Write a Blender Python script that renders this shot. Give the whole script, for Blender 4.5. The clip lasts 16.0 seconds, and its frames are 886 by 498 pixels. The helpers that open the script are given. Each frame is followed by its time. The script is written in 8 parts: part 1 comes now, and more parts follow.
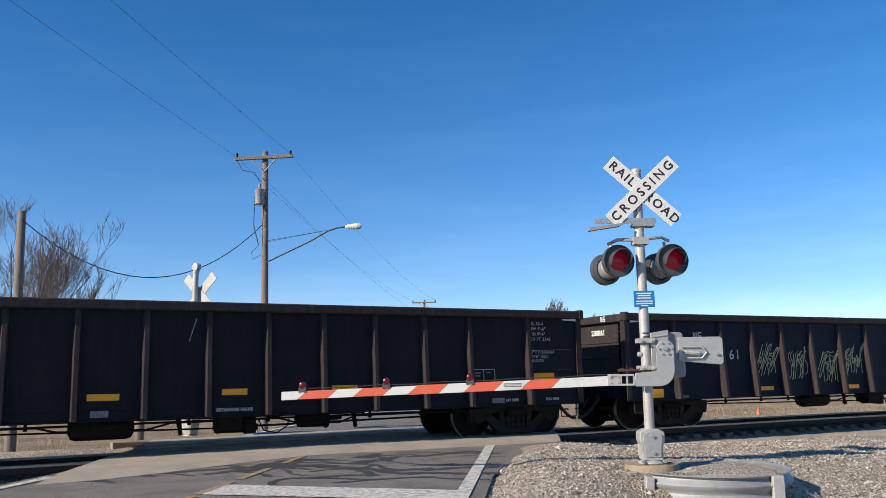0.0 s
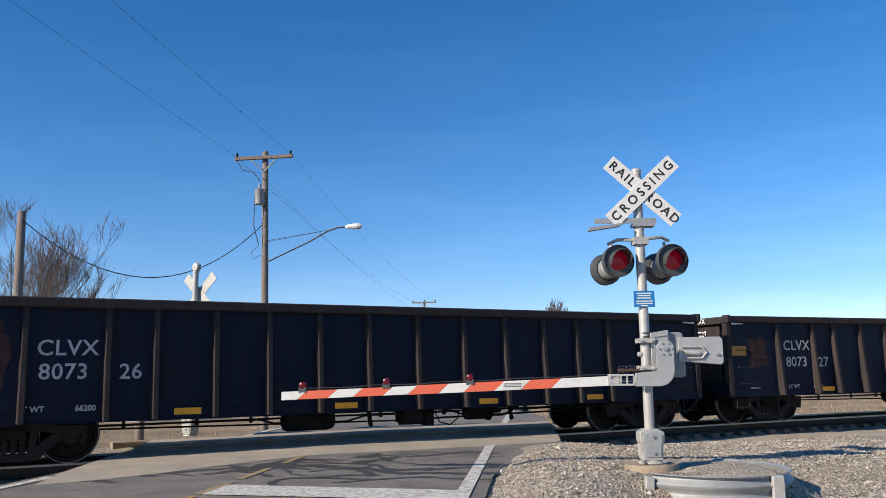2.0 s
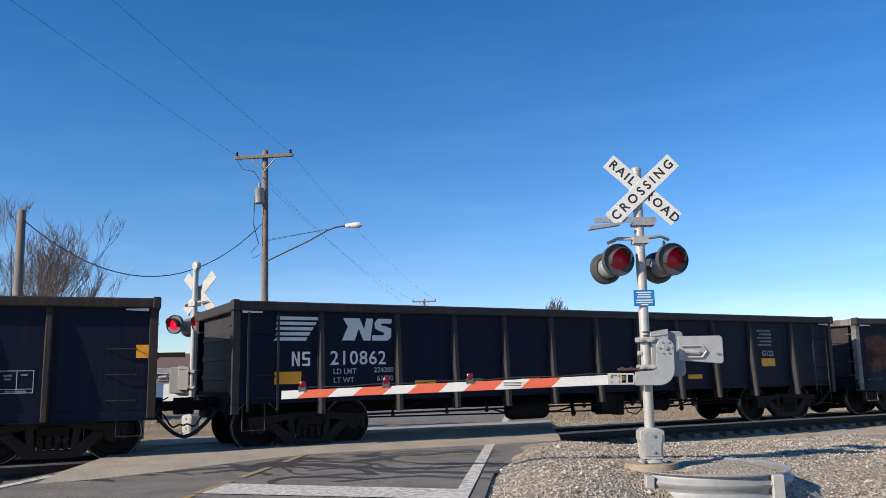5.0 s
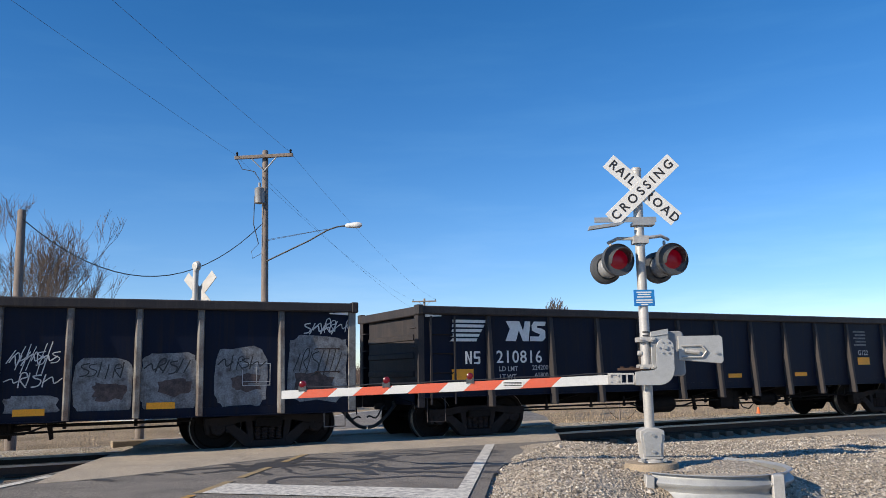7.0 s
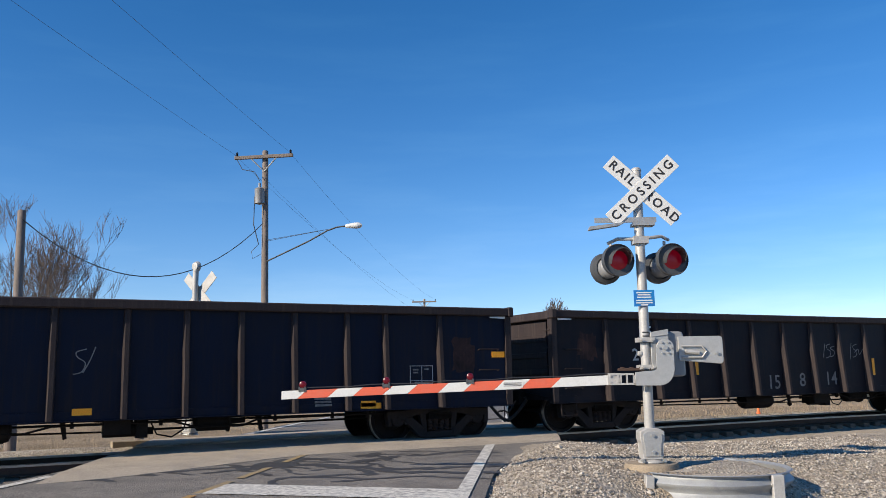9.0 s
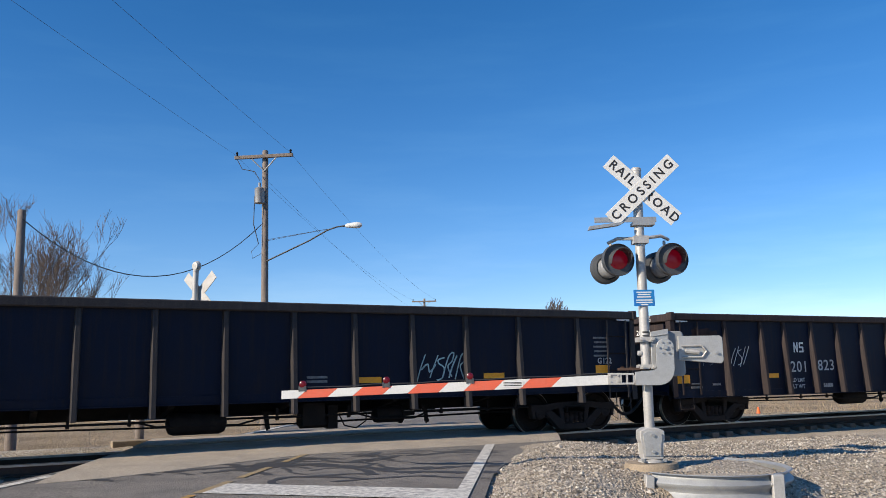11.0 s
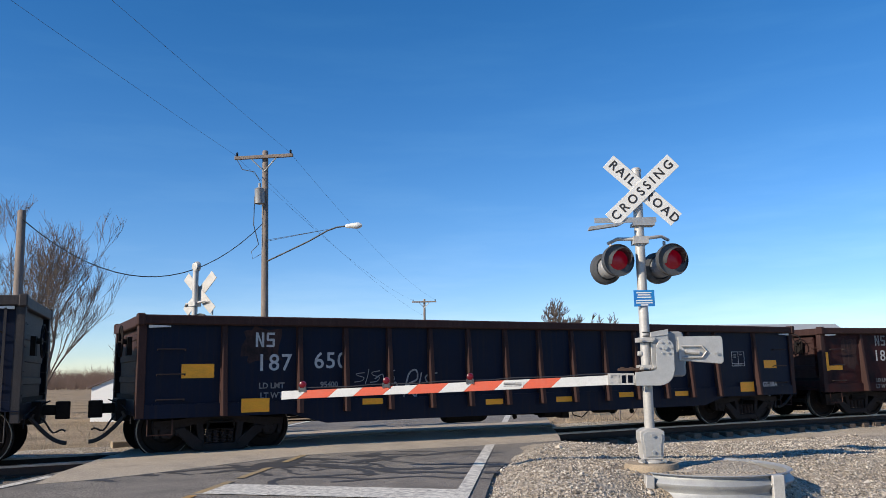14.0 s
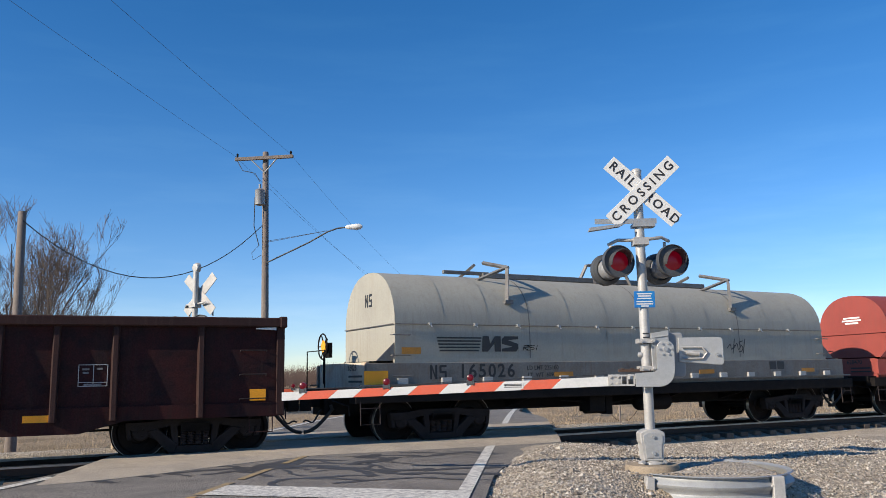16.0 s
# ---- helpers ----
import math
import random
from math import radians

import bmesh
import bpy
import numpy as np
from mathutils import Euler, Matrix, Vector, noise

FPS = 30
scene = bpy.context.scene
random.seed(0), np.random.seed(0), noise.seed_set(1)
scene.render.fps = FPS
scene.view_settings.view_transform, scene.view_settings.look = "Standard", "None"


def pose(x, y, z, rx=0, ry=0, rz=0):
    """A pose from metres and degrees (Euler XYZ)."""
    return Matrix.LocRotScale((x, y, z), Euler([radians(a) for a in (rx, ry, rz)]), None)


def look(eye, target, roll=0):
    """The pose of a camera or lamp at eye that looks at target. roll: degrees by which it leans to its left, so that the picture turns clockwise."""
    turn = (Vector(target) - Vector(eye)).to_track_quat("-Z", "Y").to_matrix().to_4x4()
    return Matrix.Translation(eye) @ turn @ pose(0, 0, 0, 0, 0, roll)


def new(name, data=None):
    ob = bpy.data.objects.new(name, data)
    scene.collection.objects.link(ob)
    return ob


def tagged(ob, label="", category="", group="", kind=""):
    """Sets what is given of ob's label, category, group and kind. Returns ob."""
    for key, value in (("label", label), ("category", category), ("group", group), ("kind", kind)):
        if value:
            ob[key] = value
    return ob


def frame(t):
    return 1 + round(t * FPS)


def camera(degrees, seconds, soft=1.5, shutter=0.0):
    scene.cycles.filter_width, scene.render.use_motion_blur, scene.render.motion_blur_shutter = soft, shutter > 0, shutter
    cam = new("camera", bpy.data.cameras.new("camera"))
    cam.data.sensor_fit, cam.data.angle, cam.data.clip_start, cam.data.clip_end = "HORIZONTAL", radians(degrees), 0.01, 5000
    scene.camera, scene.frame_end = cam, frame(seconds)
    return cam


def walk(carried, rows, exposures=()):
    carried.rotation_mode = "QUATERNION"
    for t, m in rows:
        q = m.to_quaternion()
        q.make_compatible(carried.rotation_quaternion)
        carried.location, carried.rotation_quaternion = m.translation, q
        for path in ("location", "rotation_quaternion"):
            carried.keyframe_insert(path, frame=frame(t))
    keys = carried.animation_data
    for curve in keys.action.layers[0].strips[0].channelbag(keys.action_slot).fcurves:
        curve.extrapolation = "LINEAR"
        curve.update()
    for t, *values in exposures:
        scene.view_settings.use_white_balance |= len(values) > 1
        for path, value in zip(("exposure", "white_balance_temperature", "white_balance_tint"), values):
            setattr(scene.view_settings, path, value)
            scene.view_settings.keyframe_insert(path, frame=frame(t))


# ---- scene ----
EYE = Vector((0.0, 0.0, 1.324))
cam = camera(57.65, 16.0, soft=0.75)


def aim(pitch, yaw=0.0):
    """The camera's pose at the roadside, tilted up by pitch and turned right by yaw, in degrees."""
    p, y = radians(pitch), radians(yaw)
    way = Vector((math.sin(y) * math.cos(p), math.cos(y) * math.cos(p), math.sin(p)))
    return look(EYE, EYE + way, -0.828)


walk(cam, [(0.0, aim(8.955)), (3.5, aim(8.955)), (4.2, aim(8.93)), (6.4, aim(8.835)), (7.0, aim(8.875)), (8.5, aim(8.875)),
           (9.0, aim(8.90)), (11.4, aim(8.875)), (13.0, aim(8.89)), (14.4, aim(8.92)), (15.0, aim(8.955, -0.03)), (16.0, aim(8.985, -0.02))])

# ---- world and sun ----
SUN_AZ, SUN_EL = 211.0, 27.0          # degrees from +x, anticlockwise, of the way to the sun
world = bpy.data.worlds.new("sky")
scene.world = world
world.use_nodes = True
wn = world.node_tree
bg = wn.nodes["Background"]
sky = wn.nodes.new("ShaderNodeTexSky")
sky.sky_type = "NISHITA"
sky.sun_disc = False
sky.sun_elevation = radians(SUN_EL)
sky.sun_rotation = radians(90.0 - SUN_AZ)
sky.altitude = 200.0
sky.air_density = 0.8
sky.dust_density = 0.0
sky.ozone_density = 2.0
deep = wn.nodes.new("ShaderNodeHueSaturation")
deep.inputs["Saturation"].default_value = 1.35
wn.links.new(sky.outputs["Color"], deep.inputs["Color"])
cool = wn.nodes.new("ShaderNodeMixRGB")
cool.blend_type = "MULTIPLY"
cool.inputs["Fac"].default_value = 1.0
cool.inputs["Color2"].default_value = (1.13, 1.02, 1.08, 1.0)
wn.links.new(deep.outputs["Color"], cool.inputs["Color1"])
# thin high cloud
way = wn.nodes.new("ShaderNodeTexCoord")
flat = wn.nodes.new("ShaderNodeMapping")
flat.inputs["Scale"].default_value = (1.6, 1.6, 11.0)
flat.inputs["Rotation"].default_value = (0.06, 0.05, 0.0)
wisp = wn.nodes.new("ShaderNodeTexNoise")
wisp.inputs["Scale"].default_value = 2.2
wisp.inputs["Detail"].default_value = 7.0
wisp.inputs["Roughness"].default_value = 0.6
veil = wn.nodes.new("ShaderNodeMapRange")
veil.inputs["From Min"].default_value = 0.48
veil.inputs["From Max"].default_value = 0.8
veil.inputs["To Max"].default_value = 0.55
thin = wn.nodes.new("ShaderNodeMixRGB")
thin.blend_type = "MULTIPLY"
thin.inputs["Color2"].default_value = (1.45, 1.2, 1.07, 1.0)
wn.links.new(way.outputs["Generated"], flat.inputs["Vector"])
wn.links.new(flat.outputs["Vector"], wisp.inputs["Vector"])
wn.links.new(wisp.outputs["Fac"], veil.inputs["Value"])
wn.links.new(veil.outputs["Result"], thin.inputs["Fac"])
# clean cold air: the sky stays blue down to the horizon
rise = wn.nodes.new("ShaderNodeSeparateXYZ")
wn.links.new(way.outputs["Generated"], rise.inputs[0])
low = wn.nodes.new("ShaderNodeMapRange")
low.interpolation_type = "SMOOTHSTEP"
low.inputs["From Min"].default_value = 0.22
low.inputs["From Max"].default_value = -0.02
wn.links.new(rise.outputs["Z"], low.inputs["Value"])
clear = wn.nodes.new("ShaderNodeMixRGB")
clear.blend_type = "MULTIPLY"
clear.inputs["Color2"].default_value = (0.70, 0.80, 0.90, 1.0)
wn.links.new(low.outputs["Result"], clear.inputs["Fac"])
wn.links.new(cool.outputs["Color"], clear.inputs["Color1"])
wn.links.new(clear.outputs["Color"], thin.inputs["Color1"])
wn.links.new(thin.outputs["Color"], bg.inputs["Color"])
bg.inputs["Strength"].default_value = 0.112
sun = new("sun", bpy.data.lights.new("sun", "SUN"))
sun.data.energy = 5.0
sun.data.angle = radians(0.5)
sun.data.color = (1.0, 0.88, 0.72)
S_WAY = Vector((math.cos(radians(SUN_AZ)) * math.cos(radians(SUN_EL)), math.sin(radians(SUN_AZ)) * math.cos(radians(SUN_EL)), math.sin(radians(SUN_EL))))
sun.matrix_world = look(S_WAY * 50, (0, 0, 0))
scene.view_settings.exposure = 0.4


# ---- materials ----
def material(name, color, rough=0.7, metal=0.0, second=None, scale=6.0, amount=0.5, grain=90.0, grain_amount=0.25, bump=0.15,
             streak=None, vary=0.0, spec=0.5, glow=None, glow_strength=0.0, stretch=(1, 1, 1)):
    """A surface with a base colour, a second colour in patches, fine grain, relief and, if asked for, streaks that run down it."""
    m = bpy.data.materials.new(name)
    m.use_nodes = True
    n, l = m.node_tree.nodes, m.node_tree.links
    b = n["Principled BSDF"]
    b.inputs["Roughness"].default_value = rough
    b.inputs["Metallic"].default_value = metal
    b.inputs["Specular IOR Level"].default_value = spec
    co = n.new("ShaderNodeTexCoord")
    mp = n.new("ShaderNodeMapping")
    mp.inputs["Scale"].default_value = stretch
    l.new(co.outputs["Object"], mp.inputs["Vector"])
    info = n.new("ShaderNodeObjectInfo")
    off = n.new("ShaderNodeVectorMath")
    off.operation = "ADD"
    mul = n.new("ShaderNodeMath")
    mul.operation = "MULTIPLY"
    mul.inputs[1].default_value = 40.0
    l.new(info.outputs["Random"], mul.inputs[0])
    l.new(mp.outputs["Vector"], off.inputs[0])
    l.new(mul.outputs[0], off.inputs[1])
    big = n.new("ShaderNodeTexNoise")
    big.inputs["Scale"].default_value = scale
    big.inputs["Detail"].default_value = 6.0
    big.inputs["Roughness"].default_value = 0.65
    l.new(off.outputs[0], big.inputs["Vector"])
    ramp = n.new("ShaderNodeValToRGB")
    ramp.color_ramp.elements[0].position = 0.42
    ramp.color_ramp.elements[1].position = 0.66
    l.new(big.outputs["Fac"], ramp.inputs["Fac"])
    second = second or tuple(c * 0.6 for c in color)
    mix = n.new("ShaderNodeMixRGB")
    mix.inputs["Color1"].default_value = (*color, 1)
    mix.inputs["Color2"].default_value = (*second, 1)
    fac = n.new("ShaderNodeMath")
    fac.operation = "MULTIPLY"
    fac.inputs[1].default_value = amount
    l.new(ramp.outputs["Color"], fac.inputs[0])
    l.new(fac.outputs[0], mix.inputs["Fac"])
    out = mix.outputs["Color"]
    fine = n.new("ShaderNodeTexNoise")
    fine.inputs["Scale"].default_value = grain
    fine.inputs["Detail"].default_value = 3.0
    l.new(off.outputs[0], fine.inputs["Vector"])
    if streak:
        sm = n.new("ShaderNodeMapping")
        sm.inputs["Scale"].default_value = (9, 9, 0.5)
        l.new(off.outputs[0], sm.inputs["Vector"])
        sn = n.new("ShaderNodeTexNoise")
        sn.inputs["Scale"].default_value = 1.6
        sn.inputs["Detail"].default_value = 5.0
        l.new(sm.outputs["Vector"], sn.inputs["Vector"])
        sr = n.new("ShaderNodeValToRGB")
        sr.color_ramp.elements[0].position = 0.5
        sr.color_ramp.elements[1].position = 0.75
        sr.color_ramp.elements[1].color = (0.7, 0.7, 0.7, 1)
        l.new(sn.outputs["Fac"], sr.inputs["Fac"])
        smix = n.new("ShaderNodeMixRGB")
        smix.inputs["Color2"].default_value = (*streak, 1)
        l.new(sr.outputs["Color"], smix.inputs["Fac"])
        l.new(out, smix.inputs["Color1"])
        out = smix.outputs["Color"]
    g = n.new("ShaderNodeMapRange")
    g.inputs["From Min"].default_value = 0.3
    g.inputs["From Max"].default_value = 0.7
    g.inputs["To Min"].default_value = 1.0 - grain_amount
    g.inputs["To Max"].default_value = 1.0 + grain_amount
    l.new(fine.outputs["Fac"], g.inputs["Value"])
    last = g.outputs["Result"]
    if vary:
        v = n.new("ShaderNodeMapRange")
        v.inputs["To Min"].default_value = 1.0 - vary
        v.inputs["To Max"].default_value = 1.0 + vary
        l.new(info.outputs["Random"], v.inputs["Value"])
        vm = n.new("ShaderNodeMath")
        vm.operation = "MULTIPLY"
        l.new(last, vm.inputs[0])
        l.new(v.outputs["Result"], vm.inputs[1])
        last = vm.outputs[0]
    tint = n.new("ShaderNodeVectorMath")
    tint.operation = "SCALE"
    l.new(out, tint.inputs[0])
    l.new(last, tint.inputs["Scale"])
    l.new(tint.outputs["Vector"], b.inputs["Base Color"])
    if bump:
        bu = n.new("ShaderNodeBump")
        bu.inputs["Strength"].default_value = bump
        bu.inputs["Distance"].default_value = 0.02
        l.new(fine.outputs["Fac"], bu.inputs["Height"])
        l.new(bu.outputs["Normal"], b.inputs["Normal"])
    if glow:
        b.inputs["Emission Color"].default_value = (*glow, 1)
        b.inputs["Emission Strength"].default_value = glow_strength
    return m


M = {}
M["black_paint"] = material("black_paint", (0.004, 0.0085, 0.024), 0.5, 0.0, (0.009, 0.010, 0.019), 1.2, 0.7, 60, 0.2, 0.08, streak=(0.017, 0.014, 0.017), spec=0.14)
M["brown_black"] = material("brown_black", (0.009, 0.010, 0.016), 0.55, 0.0, (0.018, 0.014, 0.016), 1.4, 0.8, 60, 0.2, 0.08, streak=(0.02, 0.016, 0.017), spec=0.14)
M["post_paint"] = material("post_paint", (0.032, 0.026, 0.027), 0.65, 0.0, (0.045, 0.032, 0.029), 3, 0.6, 60, 0.25, 0.1, streak=(0.07, 0.054, 0.048), spec=0.14)
M["post_dark"] = material("post_dark", (0.032, 0.03, 0.032), 0.6, 0.0, (0.055, 0.045, 0.042), 3, 0.6, 60, 0.25, 0.1, streak=(0.06, 0.052, 0.048), spec=0.2)
# overspray on the posts; the pale tone also stands in for sunlit edges
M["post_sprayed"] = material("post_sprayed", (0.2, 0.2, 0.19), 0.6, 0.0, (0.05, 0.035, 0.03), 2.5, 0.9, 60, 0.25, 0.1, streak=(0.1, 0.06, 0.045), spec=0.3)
M["red_brown"] = material("red_brown", (0.036, 0.010, 0.010), 0.65, 0.0, (0.012, 0.008, 0.010), 2.2, 0.9, 40, 0.3, 0.14, streak=(0.03, 0.016, 0.014), spec=0.14)
M["red_post"] = material("red_post", (0.04, 0.020, 0.018), 0.65, 0.0, (0.03, 0.018, 0.017), 3, 0.6, 60, 0.25, 0.1, streak=(0.06, 0.036, 0.03), spec=0.14)
M["dark_brown"] = material("dark_brown", (0.019, 0.010, 0.011), 0.62, 0.0, (0.045, 0.018, 0.015), 1.5, 0.8, 50, 0.25, 0.12, streak=(0.014, 0.012, 0.014), spec=0.14)
M["under_steel"] = material("under_steel", (0.010, 0.009, 0.009), 0.75, 0.1, (0.02, 0.016, 0.014), 5, 0.6, 80, 0.3, 0.15, spec=0.14)
M["truck_steel"] = material("truck_steel", (0.026, 0.022, 0.022), 0.75, 0.1, (0.016, 0.014, 0.013), 5, 0.6, 80, 0.3, 0.15, spec=0.14)
M["spring_rust"] = material("spring_rust", (0.04, 0.03, 0.028), 0.8, 0.1, (0.024, 0.02, 0.018), 5, 0.6, 80, 0.3, 0.15, spec=0.14)
M["wheel_steel"] = material("wheel_steel", (0.014, 0.012, 0.012), 0.6, 0.4, (0.026, 0.019, 0.016), 5, 0.6, 80, 0.3, 0.1, spec=0.14)
M["tread"] = material("tread", (0.3, 0.29, 0.27), 0.35, 0.9, (0.3, 0.28, 0.26), 8, 0.5, 80, 0.1, 0.02)
M["rail_head"] = material("rail_head", (0.35, 0.33, 0.31), 0.35, 0.9, (0.2, 0.17, 0.14), 8, 0.5, 80, 0.1, 0.02)
M["rail_rust"] = material("rail_rust", (0.07, 0.04, 0.028), 0.8, 0.2, (0.04, 0.026, 0.02), 8, 0.5, 80, 0.2, 0.1)
M["tie_wood"] = material("tie_wood", (0.16, 0.12, 0.09), 0.9, 0, (0.08, 0.06, 0.048), 3, 0.7, 30, 0.35, 0.4, vary=0.35, stretch=(1, 6, 6))
M["yellow"] = material("yellow", (0.95, 0.38, 0.008), 0.45, 0, (0.7, 0.3, 0.02), 4, 0.4, 60, 0.12, 0.03)
M["dull_yellow"] = material("dull_yellow", (0.5, 0.21, 0.02), 0.5, 0, (0.3, 0.16, 0.04), 4, 0.4, 60, 0.12, 0.03)
M["lettering"] = material("lettering", (0.45, 0.45, 0.45), 0.6, 0, (0.25, 0.25, 0.25), 7, 0.5, 60, 0.2, 0.0)
# also on the chord gussets, where the white stands in for sun
M["white_lettering_and_glint"] = material("white_lettering_and_glint", (0.72, 0.72, 0.7), 0.6, 0, (0.5, 0.5, 0.48), 7, 0.3, 60, 0.1, 0.0)
M["faded_lettering"] = material("faded_lettering", (0.2, 0.2, 0.2), 0.7, 0, (0.07, 0.07, 0.07), 7, 0.7, 60, 0.3, 0.0)
M["asphalt"] = material("asphalt", (0.205, 0.183, 0.157), 0.9, 0, (0.135, 0.121, 0.106), 1.6, 0.85, 60, 0.8, 0.8)
M["crossing_asphalt"] = material("crossing_asphalt", (0.41, 0.345, 0.265), 0.9, 0, (0.29, 0.25, 0.2), 1.5, 0.7, 75, 0.5, 0.5)
M["crack_seal"] = material("crack_seal", (0.055, 0.054, 0.055), 0.6, 0, (0.05, 0.05, 0.05), 4, 0.5, 120, 0.2, 0.2)
M["road_white"] = material("road_white", (0.66, 0.63, 0.56), 0.8, 0, (0.2, 0.19, 0.18), 14, 0.9, 120, 0.25, 0.2)
M["road_yellow"] = material("road_yellow", (0.5, 0.27, 0.05), 0.8, 0, (0.2, 0.15, 0.09), 9, 0.8, 120, 0.25, 0.2)
M["worn_yellow"] = material("worn_yellow", (0.33, 0.235, 0.11), 0.85, 0, (0.21, 0.175, 0.13), 5, 0.9, 90, 0.4, 0.3)
M["gravel_ground"] = material("gravel_ground", (0.42, 0.36, 0.285), 0.95, 0, (0.28, 0.235, 0.18), 0.8, 0.7, 45, 0.5, 0.8)
M["galvanized"] = material("galvanized", (0.36, 0.37, 0.37), 0.5, 0.4, (0.26, 0.27, 0.28), 6, 0.6, 70, 0.08, 0.05)
M["aluminium"] = material("aluminium", (0.42, 0.42, 0.41), 0.45, 0.4, (0.32, 0.32, 0.31), 9, 0.5, 70, 0.08, 0.05)


# ---- mesh helpers ----
def box(bm, x0, x1, y0, y1, z0, z1):
    v = [bm.verts.new((x, y, z)) for x in (x0, x1) for y in (y0, y1) for z in (z0, z1)]
    for f in ((0, 1, 3, 2), (4, 6, 7, 5), (0, 4, 5, 1), (2, 3, 7, 6), (0, 2, 6, 4), (1, 5, 7, 3)):
        bm.faces.new([v[i] for i in f])


def prism(bm, poly, a0, a1, axis="y"):
    """A polygon in the plane across axis, pushed from a0 to a1."""
    def at(p, a):
        return {"x": (a, p[0], p[1]), "y": (p[0], a, p[1]), "z": (p[0], p[1], a)}[axis]
    lo = [bm.verts.new(at(p, a0)) for p in poly]
    hi = [bm.verts.new(at(p, a1)) for p in poly]
    bm.faces.new(lo)
    bm.faces.new(hi[::-1])
    for i in range(len(poly)):
        j = (i + 1) % len(poly)
        bm.faces.new((lo[j], lo[i], hi[i], hi[j]))


def tube(bm, path, radius, sides=8, caps=True):
    """A round bar along a path; radius is a number or one for each point."""
    path = [Vector(p) for p in path]
    rings = []
    side = None
    for i, p in enumerate(path):
        d = (path[min(i + 1, len(path) - 1)] - path[max(i - 1, 0)]).normalized()
        if side is None:
            side = d.cross(Vector((0, 0, 1)) if abs(d.z) < 0.9 else Vector((1, 0, 0))).normalized()
        side = (side - d * side.dot(d)).normalized()
        up = d.cross(side)
        r = radius[i] if isinstance(radius, (list, tuple)) else radius
        rings.append([bm.verts.new(p + (side * math.cos(2 * math.pi * k / sides) + up * math.sin(2 * math.pi * k / sides)) * r) for k in range(sides)])
    for a, b in zip(rings, rings[1:]):
        for k in range(sides):
            j = (k + 1) % sides
            bm.faces.new((a[k], a[j], b[j], b[k]))
    if caps:
        bm.faces.new(rings[0][::-1])
        bm.faces.new(rings[-1])


def lathe(bm, profile, axis="z", sides=24, origin=(0, 0, 0), caps=True):
    """A profile of (radius, height) pairs turned round an axis."""
    o = Vector(origin)
    rings = []
    for r, h in profile:
        ring = []
        for k in range(sides):
            c, s = r * math.cos(2 * math.pi * k / sides), r * math.sin(2 * math.pi * k / sides)
            ring.append(bm.verts.new(o + Vector({"z": (c, s, h), "y": (c, h, s), "x": (h, c, s)}[axis])))
        rings.append(ring)
    for a, b in zip(rings, rings[1:]):
        for k in range(sides):
            j = (k + 1) % sides
            bm.faces.new((a[k], a[j], b[j], b[k]))
    for ring in (rings[0], rings[-1]) if caps else ():
        bm.faces.new(ring)


def finish(bm, bevel=0.0, smooth=False, name="mesh"):
    if bevel:
        bmesh.ops.bevel(bm, geom=bm.edges[:], offset=bevel, segments=1, affect="EDGES", clamp_overlap=True)
    bmesh.ops.recalc_face_normals(bm, faces=bm.faces[:])
    me = bpy.data.meshes.new(name)
    bm.to_mesh(me)
    bm.free()
    if smooth:
        me.shade_smooth()
        me.set_sharp_from_angle(angle=radians(40))
    return me


CACHE = {}


def shared(key, make, bevel=0.0, smooth=False):
    """The mesh of that key, made once by make(bm)."""
    if key not in CACHE:
        bm = bmesh.new()
        make(bm)
        CACHE[key] = finish(bm, bevel, smooth, key)
    return CACHE[key]


def part(name, mesh, mat, parent=None, label="", at=None):
    """Links a mesh (or a bmesh) as one object, under a thing or a part if one is given."""
    if isinstance(mesh, bmesh.types.BMesh):
        mesh = finish(mesh, name=name)
    if len(mesh.materials) == 0:
        mesh.materials.append(mat)
    elif mesh.materials[0] is not mat:
        key = (mesh.name, mat.name)
        if key not in CACHE:
            CACHE[key] = mesh.copy()
            CACHE[key].materials[0] = mat
        mesh = CACHE[key]
    ob = new(name, mesh)
    if parent:
        ob.parent = parent
    if at is not None:
        ob.matrix_basis = at
    if label:
        tagged(ob, label)
    return ob


def thing(name, at, label, category, group="", kind=""):
    ob = new(name)
    ob.empty_display_size = 0.2
    ob.matrix_basis = at
    return tagged(ob, label, category, group, kind)


def text_mesh(words, height, align="CENTER", depth=0.0, bold=0.0, spacing=1.0):
    """Letters standing upright in the xz plane and facing -y, as tall as height."""
    key = ("text", words, height, align, depth, bold, spacing)
    if key not in CACHE:
        cu = bpy.data.curves.new("lettering", "FONT")
        cu.body, cu.size, cu.align_x, cu.align_y = words, height / 0.72, align, "CENTER"
        cu.extrude, cu.offset, cu.space_character, cu.resolution_u = depth, bold, spacing, 3
        ob = new("lettering", cu)
        bpy.context.view_layer.update()
        me = bpy.data.meshes.new_from_object(ob)
        bpy.data.objects.remove(ob)
        bpy.data.curves.remove(cu)
        me.transform(pose(0, 0, 0, 90))
        CACHE[key] = me
    return CACHE[key]


# ---- the line of the track ----
BEND, BEND_RISE, D0, HEAD0, GRADE = 0.00197, -0.001038, 17.987, radians(28.694), 0.0027
STEP = 0.25
LINE = {}


def bend(s):
    a = abs(s)
    return (BEND + BEND_RISE * s) * (1.0 if a < 17 else max(0.0, 1 - (a - 17) / 8))


